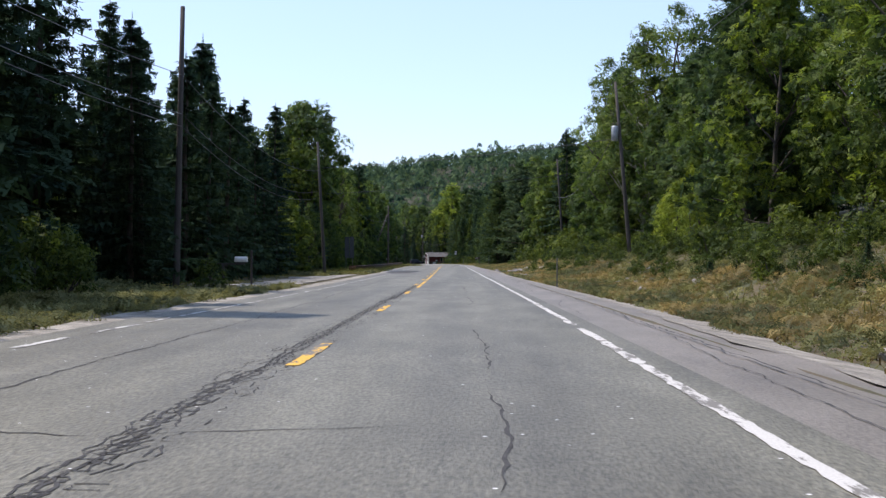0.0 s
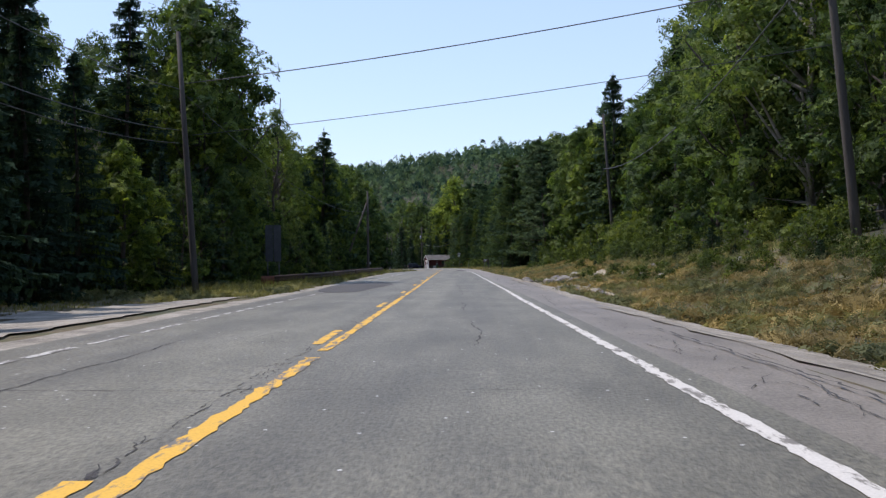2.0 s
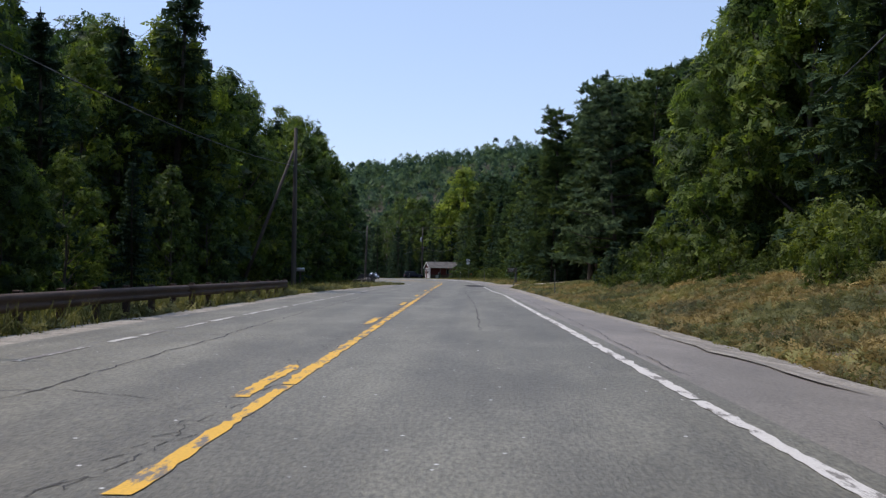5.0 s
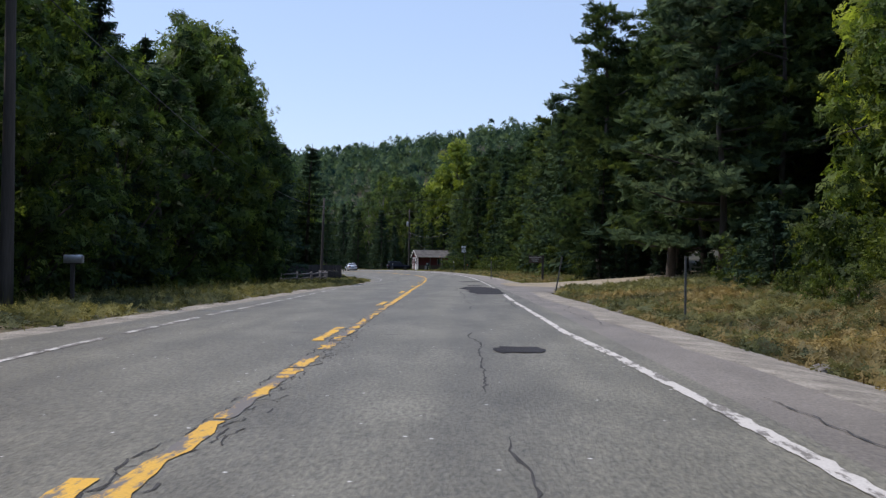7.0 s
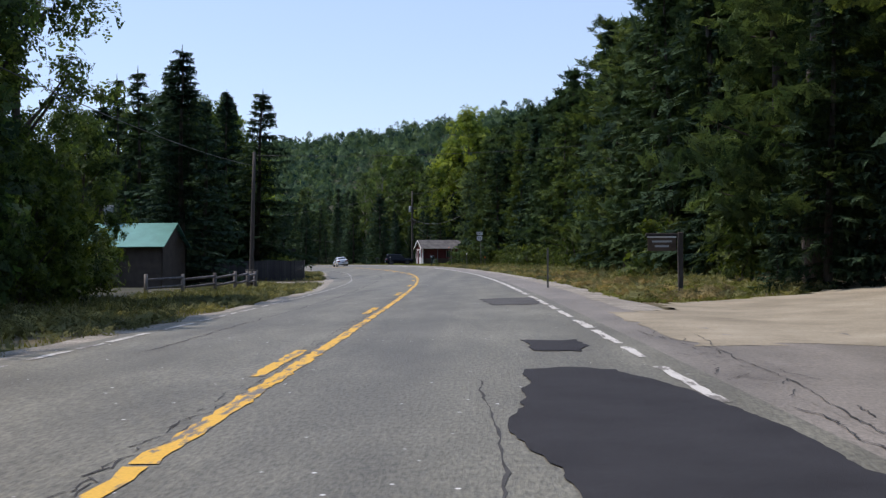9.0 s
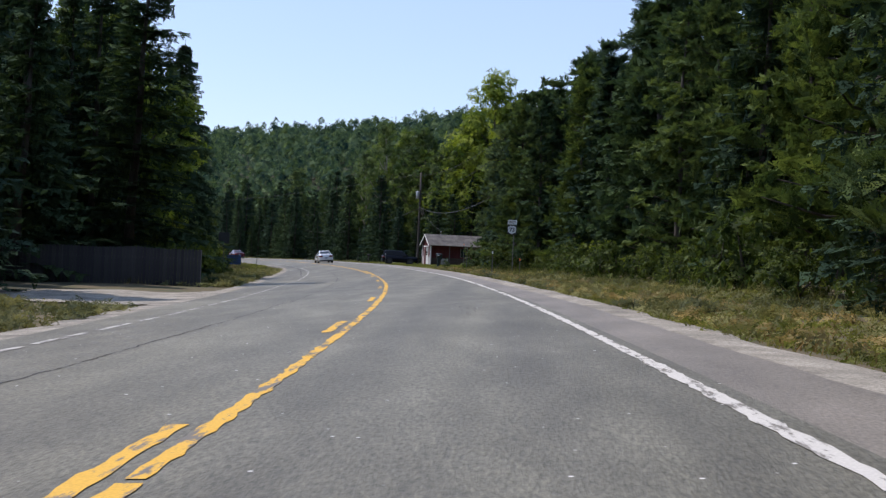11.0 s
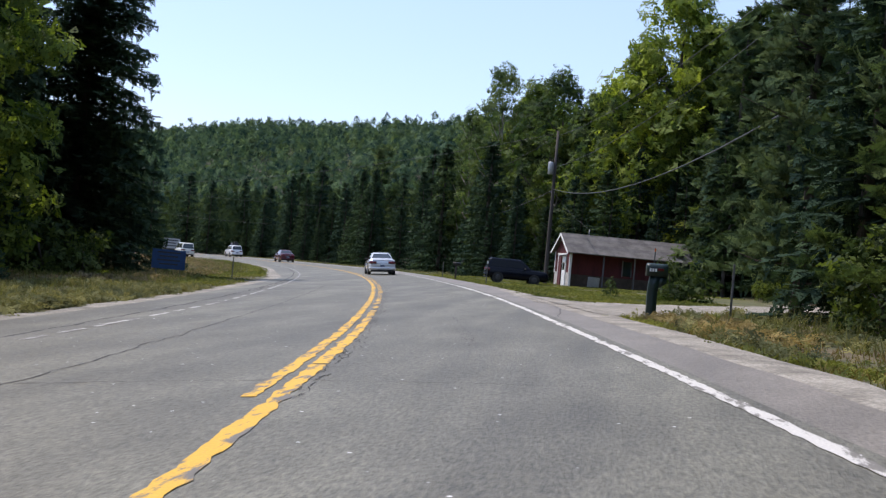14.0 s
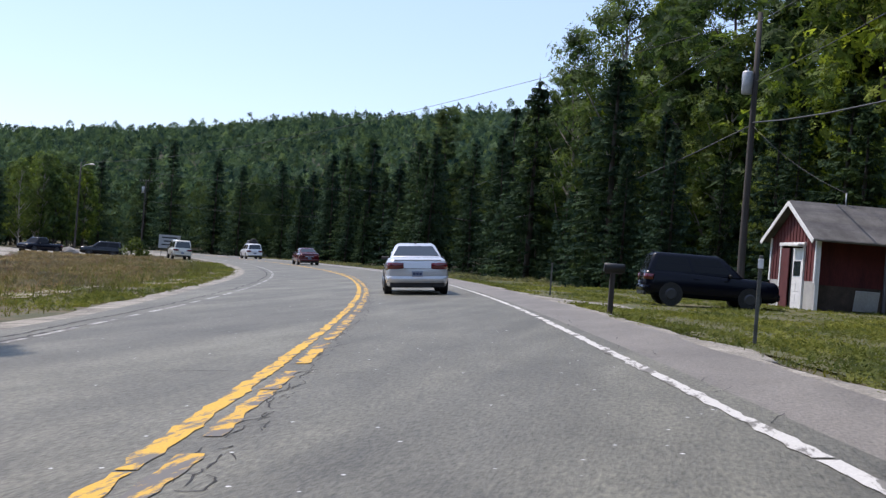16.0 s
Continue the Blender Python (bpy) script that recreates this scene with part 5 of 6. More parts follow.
car("dark_suv", "dark navy estate car parked on the grass beside the shed", "suv", NAVY, parked(-14.9, 381.6, -79))
car("grey_suv", "dark grey sport utility vehicle parked on the gravel lot", "suv", GREY_CAR, parked(-80.2, 461, 112))
car("blue_pickup", "dark blue pickup parked on the gravel lot", "pickup", NAVY, parked(-88, 461, 166))
car("cream_van", "cream-white van parked at the meadow's edge", "van", CREAM, parked(-67.2, 453, 34))

# ---------------------------------------------------------------- poles and cables


def utility_pole(x, y, top, label, lean=(0, 0), arms=0, transformer=None, thick=.15):
    """A wooden pole from the ground to the height top; lean: how far its top stands off its foot."""
    z = ground_at(x, y)
    ob = thing("utility_pole", label, "utility pole", Matrix.Translation((x, y, z)), "utility poles")
    h = top - z
    ax = Vector((lean[0], lean[1], h))
    part("shaft", rod([ax * f for f in (-.04, .1, .4, .7, 1)], [thick, thick, thick * .88, thick * .76, thick * .64], POLE_WOOD, "shaft", 10), POLE_WOOD, ob)
    for k in range(arms):
        c = ax * ((h - .3 - .9 * k) / h)
        part("crossarm", box((2.2, .1, .12), c + Vector((0, -.13, 0)), .01), POLE_WOOD, ob)
        for dx in (-1, -.4, .4, 1):
            part("insulator", rod([c + Vector((dx, -.13, .05)), c + Vector((dx, -.13, .2))], [.05, .035], GALVANISED, "insulator"), GALVANISED, ob)
    if transformer:
        c = ax * ((transformer - z) / h) + Vector((-.34, -.1, 0))
        can = part("transformer", rod([c + Vector((0, 0, q)) for q in (-.5, -.47, .42, .5, .52)], [.2, .23, .23, .2, .05], GALVANISED, "transformer", 16), GALVANISED, ob, "grey transformer can")
        for dx in (-.09, .09):
            part("bushing", rod([c + Vector((dx, 0, .5)), c + Vector((dx, 0, .72))], [.04, .025], BARK, "bushing"), BARK, can)
        part("bracket", box((.3, .06, .06), c + Vector((.2, .05, .2)), .005), GALVANISED, ob)
    return Vector((x, y, z)) + ax


def cable(a, b, sag, label="sagging black overhead cable", thick=.014):
    a, b = Vector(a), Vector(b)
    path = [a.lerp(b, i / 14) - Vector((0, 0, 4 * sag * (i / 14) * (1 - i / 14))) for i in range(15)]
    return tagged(new("overhead_cable", rod(path, [thick] * 15, CABLE, "overhead_cable", 5)), label, "cable", "overhead cables")


pa = utility_pole(11.3, 78.3, 13.4, "weathered utility pole with a transformer on the bank", (-1.0, 0), 0, 9.9)
pb = utility_pole(12.4, 142.2, 14.0, "weathered utility pole above the grassy bank", (-.8, 0))
p0 = utility_pole(-11.6, 46.9, 11.5, "tall dark utility pole beside the spruces", (.2, 0), thick=.14)
p2 = utility_pole(-10.5, 88.6, 10.4, "grey utility pole leaning at the forest edge", (-.6, 0), thick=.13)
p3 = utility_pole(-11.2, 175.6, 10.0, "grey utility pole held by a leaning brace pole")
p4 = utility_pole(-14.7, 257.5, 8.0, "slender grey utility pole by the rail fence", (.2, 0), thick=.13)
p5 = utility_pole(.9, 320, 14.6, "tall utility pole with crossarms among the pines", (0, 0), 2)
p6 = utility_pole(-13.3, 392.7, 13.7, "tall utility pole with a grey transformer beside the shed", (0, 0), 0, 10.6, .17)
p7 = utility_pole(-45.5, 477.9, 10.2, "far utility pole before the dark spruces", thick=.12)
p8 = utility_pole(-101, 512, 10.9, "utility pole with crossarm behind the lot", (0, 0), 1, 9.2)
p9 = utility_pole(-86.6, 466.2, 10.0, "lot pole carrying a street lamp", thick=.12)
p10 = Vector((16, 215, 12.5))
brace_foot = Vector((-14.4, 175.6, ground_at(-14.4, 175.6) - .3))
tagged(new("brace_pole", rod([brace_foot, brace_foot.lerp(p3 + Vector((-.1, 0, -1.3)), .5), p3 + Vector((-.1, 0, -1.3))], [.11, .1, .08], POLE_WOOD, "brace_pole")), "leaning brace pole propping the utility pole", "brace pole")
lamp = thing("street_lamp", "grey street lamp arm on the lot pole", "street lamp", Matrix.Translation(p9 - Vector((0, 0, .6))))
part("arm", rod([(0, 0, 0), (.8, -.3, .35), (1.6, -.6, .4)], [.03, .03, .03], GALVANISED, "arm"), GALVANISED, lamp)
part("lamp_head", box((.6, .25, .14), (1.8, -.66, .38), .05), GALVANISED, lamp)

cable(pa - Vector((0, 0, .2)), pb - Vector((0, 0, .2)), 1.2)
cable(pa - Vector((0, 0, 3.4)), pb - Vector((0, 0, 4.6)), 1.5, "thick sagging telephone cable along the bank", .028)
cable((10.6, 78.3, 9.6), (-10.8, 88.6, 8.4), .25, "overhead cable crossing above the road", .02)
cable((10.9, 78.3, 7.6), (-10.6, 88.6, 6.4), .2, "thin service cable crossing above the road", .012)
cable(pa - Vector((0, 0, .6)), (13.5, 20, 13.5), 1.0)
cable(pb - Vector((0, 0, 4.6)), p10 - Vector((0, 0, 4)), 1.4, "thick sagging telephone cable along the bank", .028)
for dz in (4.4, 4.9, 2.8):
    cable(p0 - Vector((0, 0, dz)), p2 - Vector((0, 0, dz - .6)), 1.1)
    cable(p0 - Vector((0, 0, dz)), (-13.5, -6, 9.6 - dz * .3), .9)
cable(p2 - Vector((0, 0, 2.2)), p3 - Vector((0, 0, 2.2)), 1.6)
cable(p3 - Vector((0, 0, 1.8)), p4 - Vector((0, 0, .8)), 1.3)
cable(p4 - Vector((0, 0, .2)), (12, 264, 9.6), .5, "overhead cable crossing above the road")
cable(p5 - Vector((0, 0, 4.4)), p6 - Vector((0, 0, 4.8)), 2.3, "thick sagging telephone cable beside the shed", .03)
cable(p5 - Vector((0, 0, .4)), p6 - Vector((0, 0, .4)), 1.4)
cable(p5 - Vector((0, 0, 1.2)), p6 - Vector((0, 0, 3.0)), 1.4)
cable(p6 - Vector((0, 0, 4.9)), p7 - Vector((0, 0, 2.8)), 2.2, "thick sagging telephone cable beside the shed", .028)
cable(p6 - Vector((0, 0, .4)), p7 - Vector((0, 0, .3)), 1.5)
cable(p7 - Vector((0, 0, 3.2)), p8 - Vector((0, 0, 3.4)), 1.0)
cable(p7 - Vector((0, 0, .2)), p9 - Vector((0, 0, .1)), .8)
cable(p6 - Vector((0, 0, .2)), p9 - Vector((0, 0, .0)), 1.6, "overhead cable crossing above the road")
cable(p6 - Vector((0, 0, 4.9)), (-9.93, 386.56, 5.6), .3, "thin service cable to the shed", .01)

# ---------------------------------------------------------------- posts, mailboxes and signs
POST_GREY = surface("post_steel", [(.07, .075, .07), (.15, .15, .14)], 5, 40, .7, .3)
GREEN_PLASTIC = surface("green_plastic", [(.004, .016, .014), (.007, .026, .022)], 3, 30, .45, bump=.05, spread=.1)
WHITE_METAL = surface("white_metal", [(.6, .6, .58), (.75, .75, .73)], 5, 40, .5, bump=.05, spread=.1)
ORANGE = shiny("orange_reflector", (.75, .16, .02), .4)
SIGN_WHITE = surface("sign_white", [(.66, .67, .67), (.76, .77, .77)], 4, 30, .45, bump=.02, spread=.06)
SIGN_BLACK = surface("sign_black", [(.015, .015, .017), (.03, .03, .032)], 4, 30, .5, bump=.02, spread=.1)
SIGN_BACK = surface("sign_back", [(.03, .033, .036), (.055, .058, .062)], 4, 30, .5, .4, bump=.04, spread=.15)
# board blue, darkened so that the spruces' shadow sits in its colour
SIGN_BLUE = surface("sign_blue", [(.008, .04, .12), (.015, .065, .17)], 2.5, 25, .6, bump=.05, spread=.2)
DULL_WHITE = surface("dull_white_board", [(.3, .31, .31), (.4, .41, .41)], 3, 30, .6, bump=.03, spread=.1)
BROWN_BOARD = surface("brown_board", [(.05, .035, .025), (.1, .07, .05)], 3, 30, .85, bump=.3)


def marker_post(x, y, tall, label, lean=0.0, cap=None, thick=.035):
    ob = thing("marker_post", label, "post", pose(x, y, ground_at(x, y) - .05, 0, lean, 0), "roadside posts")
    part("stake", box((thick * 1.6, thick, tall), (0, 0, tall / 2), .006), POST_GREY, ob)
    if cap:
        part("reflector", box((.08, .02, .14), (0, -thick * .7, tall - .12), .005), cap, ob, "small reflector plate")
    return ob


marker_post(4.3, 52.6, 1.4, "dark steel marker post in the dry grass")
marker_post(4.13, 180.1, 1.75, "dark steel marker post in the verge grass")
marker_post(2.15, 196.7, 1.5, "leaning steel marker post by the sandy drive", 10)
marker_post(-2.9, 296.9, 1.55, "steel marker post with a pale cap", 0, SIGN_WHITE)
marker_post(-6.0, 354.9, 2.6, "tall steel stake with an orange reflector", 0, ORANGE)
marker_post(-14.5, 358.3, 1.35, "steel marker post at the lawn's edge", 0, SIGN_WHITE)
marker_post(-28.5, 358.6, 1.2, "dark steel marker post in the meadow")
marker_post(-5.0, 327.4, 1.5, "dark steel stake beside the gravel drive")
marker_post(-20.2, 381.6, 1.2, "dark steel marker post in the grass")
marker_post(-1.2, 306, 1.1, "yellow-topped stake below the route sign", 0, ORANGE)
marker_post(.3, 228, 1.3, "steel marker post at the edge of the pines")


def mailbox(x, y, z, turn, label, shell, post_h, wood=POLE_WOOD, flag=True, k=1.0, post=True):
    """A rounded box on a post; its door faces the road."""
    ob = thing("mailbox", label, "mailbox", pose(x, y, z, 0, 0, turn), "mailboxes")
    rings = []
    for yy in (-.24, -.235, .235, .24):
        f = .97 if abs(yy) > .237 else 1
        arc = [(.085 * math.cos(t), .13 + .085 * math.sin(t)) for t in np.linspace(0, math.pi, 9)]
        rings.append([Vector((px * f * k, yy * k, post_h + pz * f * k)) for px, pz in [(-.085, 0), (.085, 0)] + arc])
    part("shell", loft(rings, shell, "shell"), shell, ob)
    part("door", box((.16 * k, .012, .19 * k), (0, -.25 * k, post_h + .1 * k), .02), shell, ob)
    if post:
        part("post", box((.1, .1, post_h + .2), (0, .02, post_h / 2 - .1), .008), wood, ob)
    part("shelf", box((.14 * k, .4 * k, .03), (0, 0, post_h - .015), .005), wood, ob)
    if flag:
        part("flag", box((.01, .15, .05), (.095 * k, .05, post_h + .17 * k), .003), RED_LENS, ob, "red flag")
    return ob


big = thing("mailbox", "dark green plastic mailbox on a moulded post beside gravel", "mailbox", pose(-7.06, 323.6, ground_at(-7.06, 323.6) - .19, 0, 0, 96), "mailboxes")
rings = []
for yy in (-.235, -.225, -.08, .15, .225, .235):
    f = .92 if abs(yy) > .23 else 1
    arc = [(.13 * math.cos(t), .2 + .09 * math.sin(t)) for t in np.linspace(0, math.pi, 9)]
    rings.append([Vector((px * f, yy, 1.19 + pz * f)) for px, pz in [(-.13, 0), (.13, 0)] + arc])
part("shell", loft(rings, GREEN_PLASTIC, "shell"), GREEN_PLASTIC, big)
part("post", loft([[Vector((sx * .1, y0 + sy * .105, z)) for sx, sy in ((-1, -1), (1, -1), (1, 1), (-1, 1))] for z, y0 in ((-.2, .055), (.3, .06), (.8, .07), (1.0, .06), (1.195, .03))], GREEN_PLASTIC, "post"), GREEN_PLASTIC, big)
part("gusset", loft([[Vector((sx * .095, y, z)) for sx in (-1, 1) for y, z in (((-.03, .92), (.0, 1.2)) if sx < 0 else ((.0, 1.2), (-.03, .92)))], [Vector((sx * .095, y, z)) for sx in (-1, 1) for y, z in (((-.22, 1.05), (-.22, 1.2)) if sx < 0 else ((-.22, 1.2), (-.22, 1.05)))]], GREEN_PLASTIC, "gusset"), GREEN_PLASTIC, big)
part("newspaper_slot", box((.02, .24, .08), (.132, 0, 1.28), .005), BLACK_TRIM, big)
for dy in (-.06, 0, .06):
    part("number_bar", box((.006, .04, .07), (-.134, dy + .1, 1.33), 0), SIGN_WHITE, big)
part("flag", box((.012, .13, .05), (-.138, -.07, 1.35), .003), RED_LENS, big, "red flag")

mailbox(-8.7, 45.5, ground_at(-8.7, 45.5), 90, "white metal mailbox on a long wooden arm over the gravel", WHITE_METAL, 1.05, post=False)
mailbox(-17.0, 364.8, ground_at(-17, 364.8), 102, "dark metal mailbox on a wooden post by the lawn", BLACK_TRIM, .86, k=.85)
mailbox(-11.6, 181, ground_at(-11.6, 181), 90, "grey metal mailbox on a post before the dark trees", GALVANISED, 1.15)
arm = thing("wooden_stand", "horizontal wooden beam on a post beside the white mailbox", "stand", Matrix.Translation((-9.4, 45.5, ground_at(-9.4, 45.5))))
part("beam", box((1.7, .08, .06), (0, 0, 1.0), .008), POLE_WOOD, arm)
part("post", box((.09, .09, 1.2), (0, 0, .38), .008), POLE_WOOD, arm)
stub = thing("wooden_post", "dark slender wooden post on the gravel", "post", Matrix.Translation((-8.5, 46.7, ground_at(-8.5, 46.7))))
part("post", box((.07, .07, 1.65), (0, 0, .68), .01), POLE_WOOD, stub)
plant_su("bush", 45.2, -9.7, 1.2)



def lettering(name, text, size, material, parent, at, turn):
    cu = bpy.data.curves.new(name, "FONT")
    cu.body, cu.size, cu.align_x, cu.align_y, cu.extrude = text, size, "CENTER", "CENTER", .002
    cu.offset = .012 * size
    tmp = bpy.data.objects.new(name, cu)
    me = bpy.data.meshes.new_from_object(tmp)
    bpy.data.objects.remove(tmp)
    me.materials.clear()
    me.materials.append(material)
    ob = part(name, me, material, parent)
    ob.matrix_basis = Matrix.Translation(at) @ turn
    return ob


# route sign
rs = thing("route_sign", "west route 73 marker, white shield on black, on a steel post", "road sign", pose(-1.72, 309.4, ground_at(-1.72, 309.4), 0, 0, 7))
g = 4.0 - ground_at(-1.72, 309.4)
part("post", box((.06, .04, g + .5), (.12, .03, g / 2 + .05), .005), POST_GREY, rs)
shield = part("shield_panel", box((.61, .012, .61), (0, 0, g), .002), SIGN_BLACK, rs, "black square panel")
outline = ((-.12, .27), (0, .24), (.12, .27), (.18, .2), (.26, .19), (.27, 0), (.25, -.16), (.14, -.22), (0, -.27), (-.14, -.22), (-.25, -.16), (-.27, 0), (-.26, .19), (-.18, .2))
verts = [Vector((x, y, z + g)) for y in (-.012, -.006) for x, z in outline]
n = len(outline)
part("shield", from_lists("shield", verts, [tuple(range(n)), tuple(range(2 * n - 1, n - 1, -1))] + [(i, n + i, n + (i + 1) % n, (i + 1) % n) for i in range(n)], SIGN_WHITE), SIGN_WHITE, shield, "white shield")
lettering("route_number", "73", .36, SIGN_BLACK, shield, (0, -.016, g - .01), pose(0, 0, 0, 90, 0, 0))
west = part("direction_panel", box((.61, .012, .3), (0, 0, g + .49), .002), SIGN_WHITE, rs, "white panel lettered west")
lettering("direction_word", "WEST", .19, SIGN_BLACK, west, (0, -.01, g + .49), pose(0, 0, 0, 90, 0, 0))


def sign_back(x, y, turn, wide, tall, low, label, panels=1, material=None, posts=2):
    ob = thing("road_sign", label, "road sign", pose(x, y, ground_at(x, y) - .1, 0, 0, turn))
    for k in range(panels):
        w = wide / panels
        part("panel", box((w - .03, .012, tall), (-wide / 2 + w * (k + .5), 0, low + tall / 2), .003), material or SIGN_BACK, ob)
    for k in range(posts):
        dx = 0 if posts == 1 else (-.35 + .7 * k) * wide
        part("post", box((.06, .05, low + tall), (dx, .035, (low + tall) / 2), .005), POST_GREY, ob)
    return ob


sign_back(-10.2, 104.8, 4, .85, 1.9, 1.4, "grey back of a tall two-panel road sign", 2)
sign_back(-21.0, 311, 8, .75, .75, 2.2, "dark back of a road sign on one post", 1, None, 1)
blue = sign_back(-29.6, 352.0, 16, 1.65, .95, .55, "faded blue wooden notice board on two posts", 1, SIGN_BLUE)
for k in range(4):
    part("text_bar", box((1.1 - .2 * (k % 2), .006, .07), (0, -.01, 1.36 - .19 * k), 0), SIGN_BACK, blue)
whs = sign_back(-72.7, 462.2, 20, 2.4, 1.5, 1.1, "greyish white business sign beside the lot entrance", 1, DULL_WHITE)
for k in range(3):
    part("text_bar", box((1.7 - .4 * (k % 2), .006, .16), (0, -.01, 2.3 - .4 * k), 0), SIGN_BACK, whs)
sp = spot(221.8, 5.7)
drive_sign = thing("drive_sign", "dark hanging sign board on a wooden post by the drive", "sign", Matrix.Translation((sp.x, sp.y, sp.z - .1)))
part("post", box((.13, .13, 1.75), (0, 0, .85), .015), POLE_WOOD, drive_sign)
part("arm", box((.95, .07, .08), (-.4, 0, 1.66), .01), POLE_WOOD, drive_sign)
part("panel", box((.72, .03, .34), (-.47, 0, 1.42), .006), BROWN_BOARD, drive_sign)
part("top_edge", box((.74, .035, .045), (-.47, 0, 1.61), .005), SIGN_WHITE, drive_sign, "pale top edge")
for k, w in enumerate((.5, .36)):
    part("text_bar", box((w, .006, .05), (-.47, -.018, 1.49 - .12 * k), 0), DULL_WHITE, drive_sign)

# ---------------------------------------------------------------- guard rail and fences
RUST = surface("rusty_steel", [(.03, .02, .016), (.055, .034, .024), (.085, .055, .038)], 2, 25, .85, .2, bump=.3, stretch=(1, .2, 1))
RUSTY_RED = surface("rust_red_steel", [(.09, .03, .018), (.16, .055, .03)], 4, 30, .85, .1, bump=.3)


def rail_line(s):
    """The guard rail runs along the verge and swings away at its near end."""
    return float(np.interp(s, (97.3, 98.4, 100, 102, 106), (-8.5, -7.7, -7.1, -6.75, -6.55)))


rail = thing("guard_rail", "rust-brown guard rail on posts above the ditch", "guard rail")
for lo, hi in ((97.4, 107), (107, 122), (122, 137), (137, 153)):
    rings = []
    for s in np.arange(lo, hi + .5, 1.0):
        p, r = spot(s, rail_line(s)), Vector((math.cos(along(HEAD, s)), math.sin(along(HEAD, s)), 0))
        rings.append([p + r * x + Vector((0, 0, z)) for x, z in ((0, .3), (.05, .35), (.05, .4), (0, .44), (.05, .48), (.05, .53), (0, .58), (-.02, .58), (-.02, .3))])
    part("rail_beam", loft(rings, RUST, "rail_beam"), RUST, rail)
post_me = None
for s in np.arange(98, 153.2, 1.9):
    bm = box((.12, .15, .8), (0, 0, .22), .01) if post_me is None else None
    if bm is not None:
        post_me = bpy.data.meshes.new("rail_post")
        bm.to_mesh(post_me)
        bm.free()
        post_me.materials.append(RUST)
    o = part("rail_post", post_me, RUST, rail)
    o.matrix_basis = Matrix.Translation(spot(s, rail_line(s) - .1)) @ pose(0, 0, 0, 0, 0, facing(s))

end_at = spot(97.3, -8.5)
part("rail_end", loft([[end_at + Vector((x + d * .9, y, z - d * .2)) for x, y, z in ((-.3, -.05, .22), (.3, -.05, .22), (.3, -.05, .6), (-.3, -.05, .6))] if d else
                      [end_at + Vector((x, .12, z)) for x, z in ((-.25, .28), (.25, .28), (.25, .58), (-.25, .58))] for d in (0, .05)], RUSTY_RED, "rail_end"), RUSTY_RED, rail, "rust-red bent end plate")

OLD_WOOD = surface("grey_fence_wood", [(.08, .075, .07), (.14, .13, .12), (.2, .185, .17)], 3, 40, .9, bump=.4, stretch=(1, 1, .15), per_thing=.3)
# darker copy of the fence wood: the stockade's shade is put into the colour
SHADED_BOARDS = surface("dark_stained_boards", [(.025, .025, .027), (.045, .043, .043), (.065, .062, .06)], 3, 40, .9, bump=.4, stretch=(1, 1, .15), per_thing=.3)
split = thing("rail_fence", "weathered split-rail fence before the cottage yard", "fence")
fence_at = [(240.5, -12.6), (243, -11.6), (245.8, -10.7), (248.6, -10.2), (251.4, -10.0), (254.2, -10.0)]
for i, (s, u) in enumerate(fence_at):
    p = spot(s, u)
    part("fence_post", rod([p - Vector((0, 0, .2)), p + Vector((0, 0, .95))], [.09, .08], OLD_WOOD, "fence_post"), OLD_WOOD, split)
    if i:
        q = spot(*fence_at[i - 1])
        for z in (.4, .75):
            part("fence_rail", rod([q + Vector((0, 0, z - .05)), p + Vector((0, 0, z + .04))], [.05, .06], OLD_WOOD, "fence_rail"), OLD_WOOD, split)
stock = thing("stockade_fence", "tall weathered stockade fence of pointed boards coloured as in shade", "fence")
board = bpy.data.meshes.new("board")
bm = bmesh.new()
vs = [bm.verts.new(v) for v in [(x, y, z) for y in (-.012, .012) for x, z in ((-.068, 0), (.068, 0), (.068, 1.58), (0, 1.66), (-.068, 1.58))]]
for f in ((0, 1, 2, 3, 4), (9, 8, 7, 6, 5), (0, 5, 6, 1), (1, 6, 7, 2), (2, 7, 8, 3), (3, 8, 9, 4), (4, 9, 5, 0)):
    bm.faces.new([vs[i] for i in f])
bm.to_mesh(board)
bm.free()
board.materials.append(SHADED_BOARDS)
a, b = spot(285.5, -9.4), spot(284.0, -21)
n = int((b - a).length / .145)
for i in range(n):
    o = part("board", board, SHADED_BOARDS, stock)
    p = a.lerp(b, i / n)
    o.matrix_basis = Matrix.Translation((p.x, p.y, ground_at(p.x, p.y) - .04 + .015 * rng.random())) @ pose(0, 0, 0, 0, 0, math.degrees(math.atan2((b - a).y, (b - a).x)))
for i in range(5):
    p = a.lerp(b, i / 4) + Vector((.02, .1, 0))
    part("fence_post", box((.1, .1, 1.7), p + Vector((0, 0, .75)), .008), OLD_WOOD, stock)
for z in (.35, 1.2):
    part("fence_rail", rod([a + Vector((0, .05, z)), b + Vector((0, .05, z))], [.04, .04], OLD_WOOD, "fence_rail", 4), OLD_WOOD, stock)
bin_at = spot(257.5, -10.6)
wb = thing("trash_bin", "dark wheeled trash bin beside the yard entry", "trash bin", Matrix.Translation(bin_at))
part("tub", loft([[Vector((sx * w, sy * w * 1.1, z)) for sx, sy in ((-1, -1), (1, -1), (1, 1), (-1, 1))] for z, w in ((0.02, .22), (.95, .29))], BLACK_TRIM, "tub"), BLACK_TRIM, wb)
part("lid", box((.62, .68, .07), (0, 0, .99), .03), BLACK_TRIM, wb)
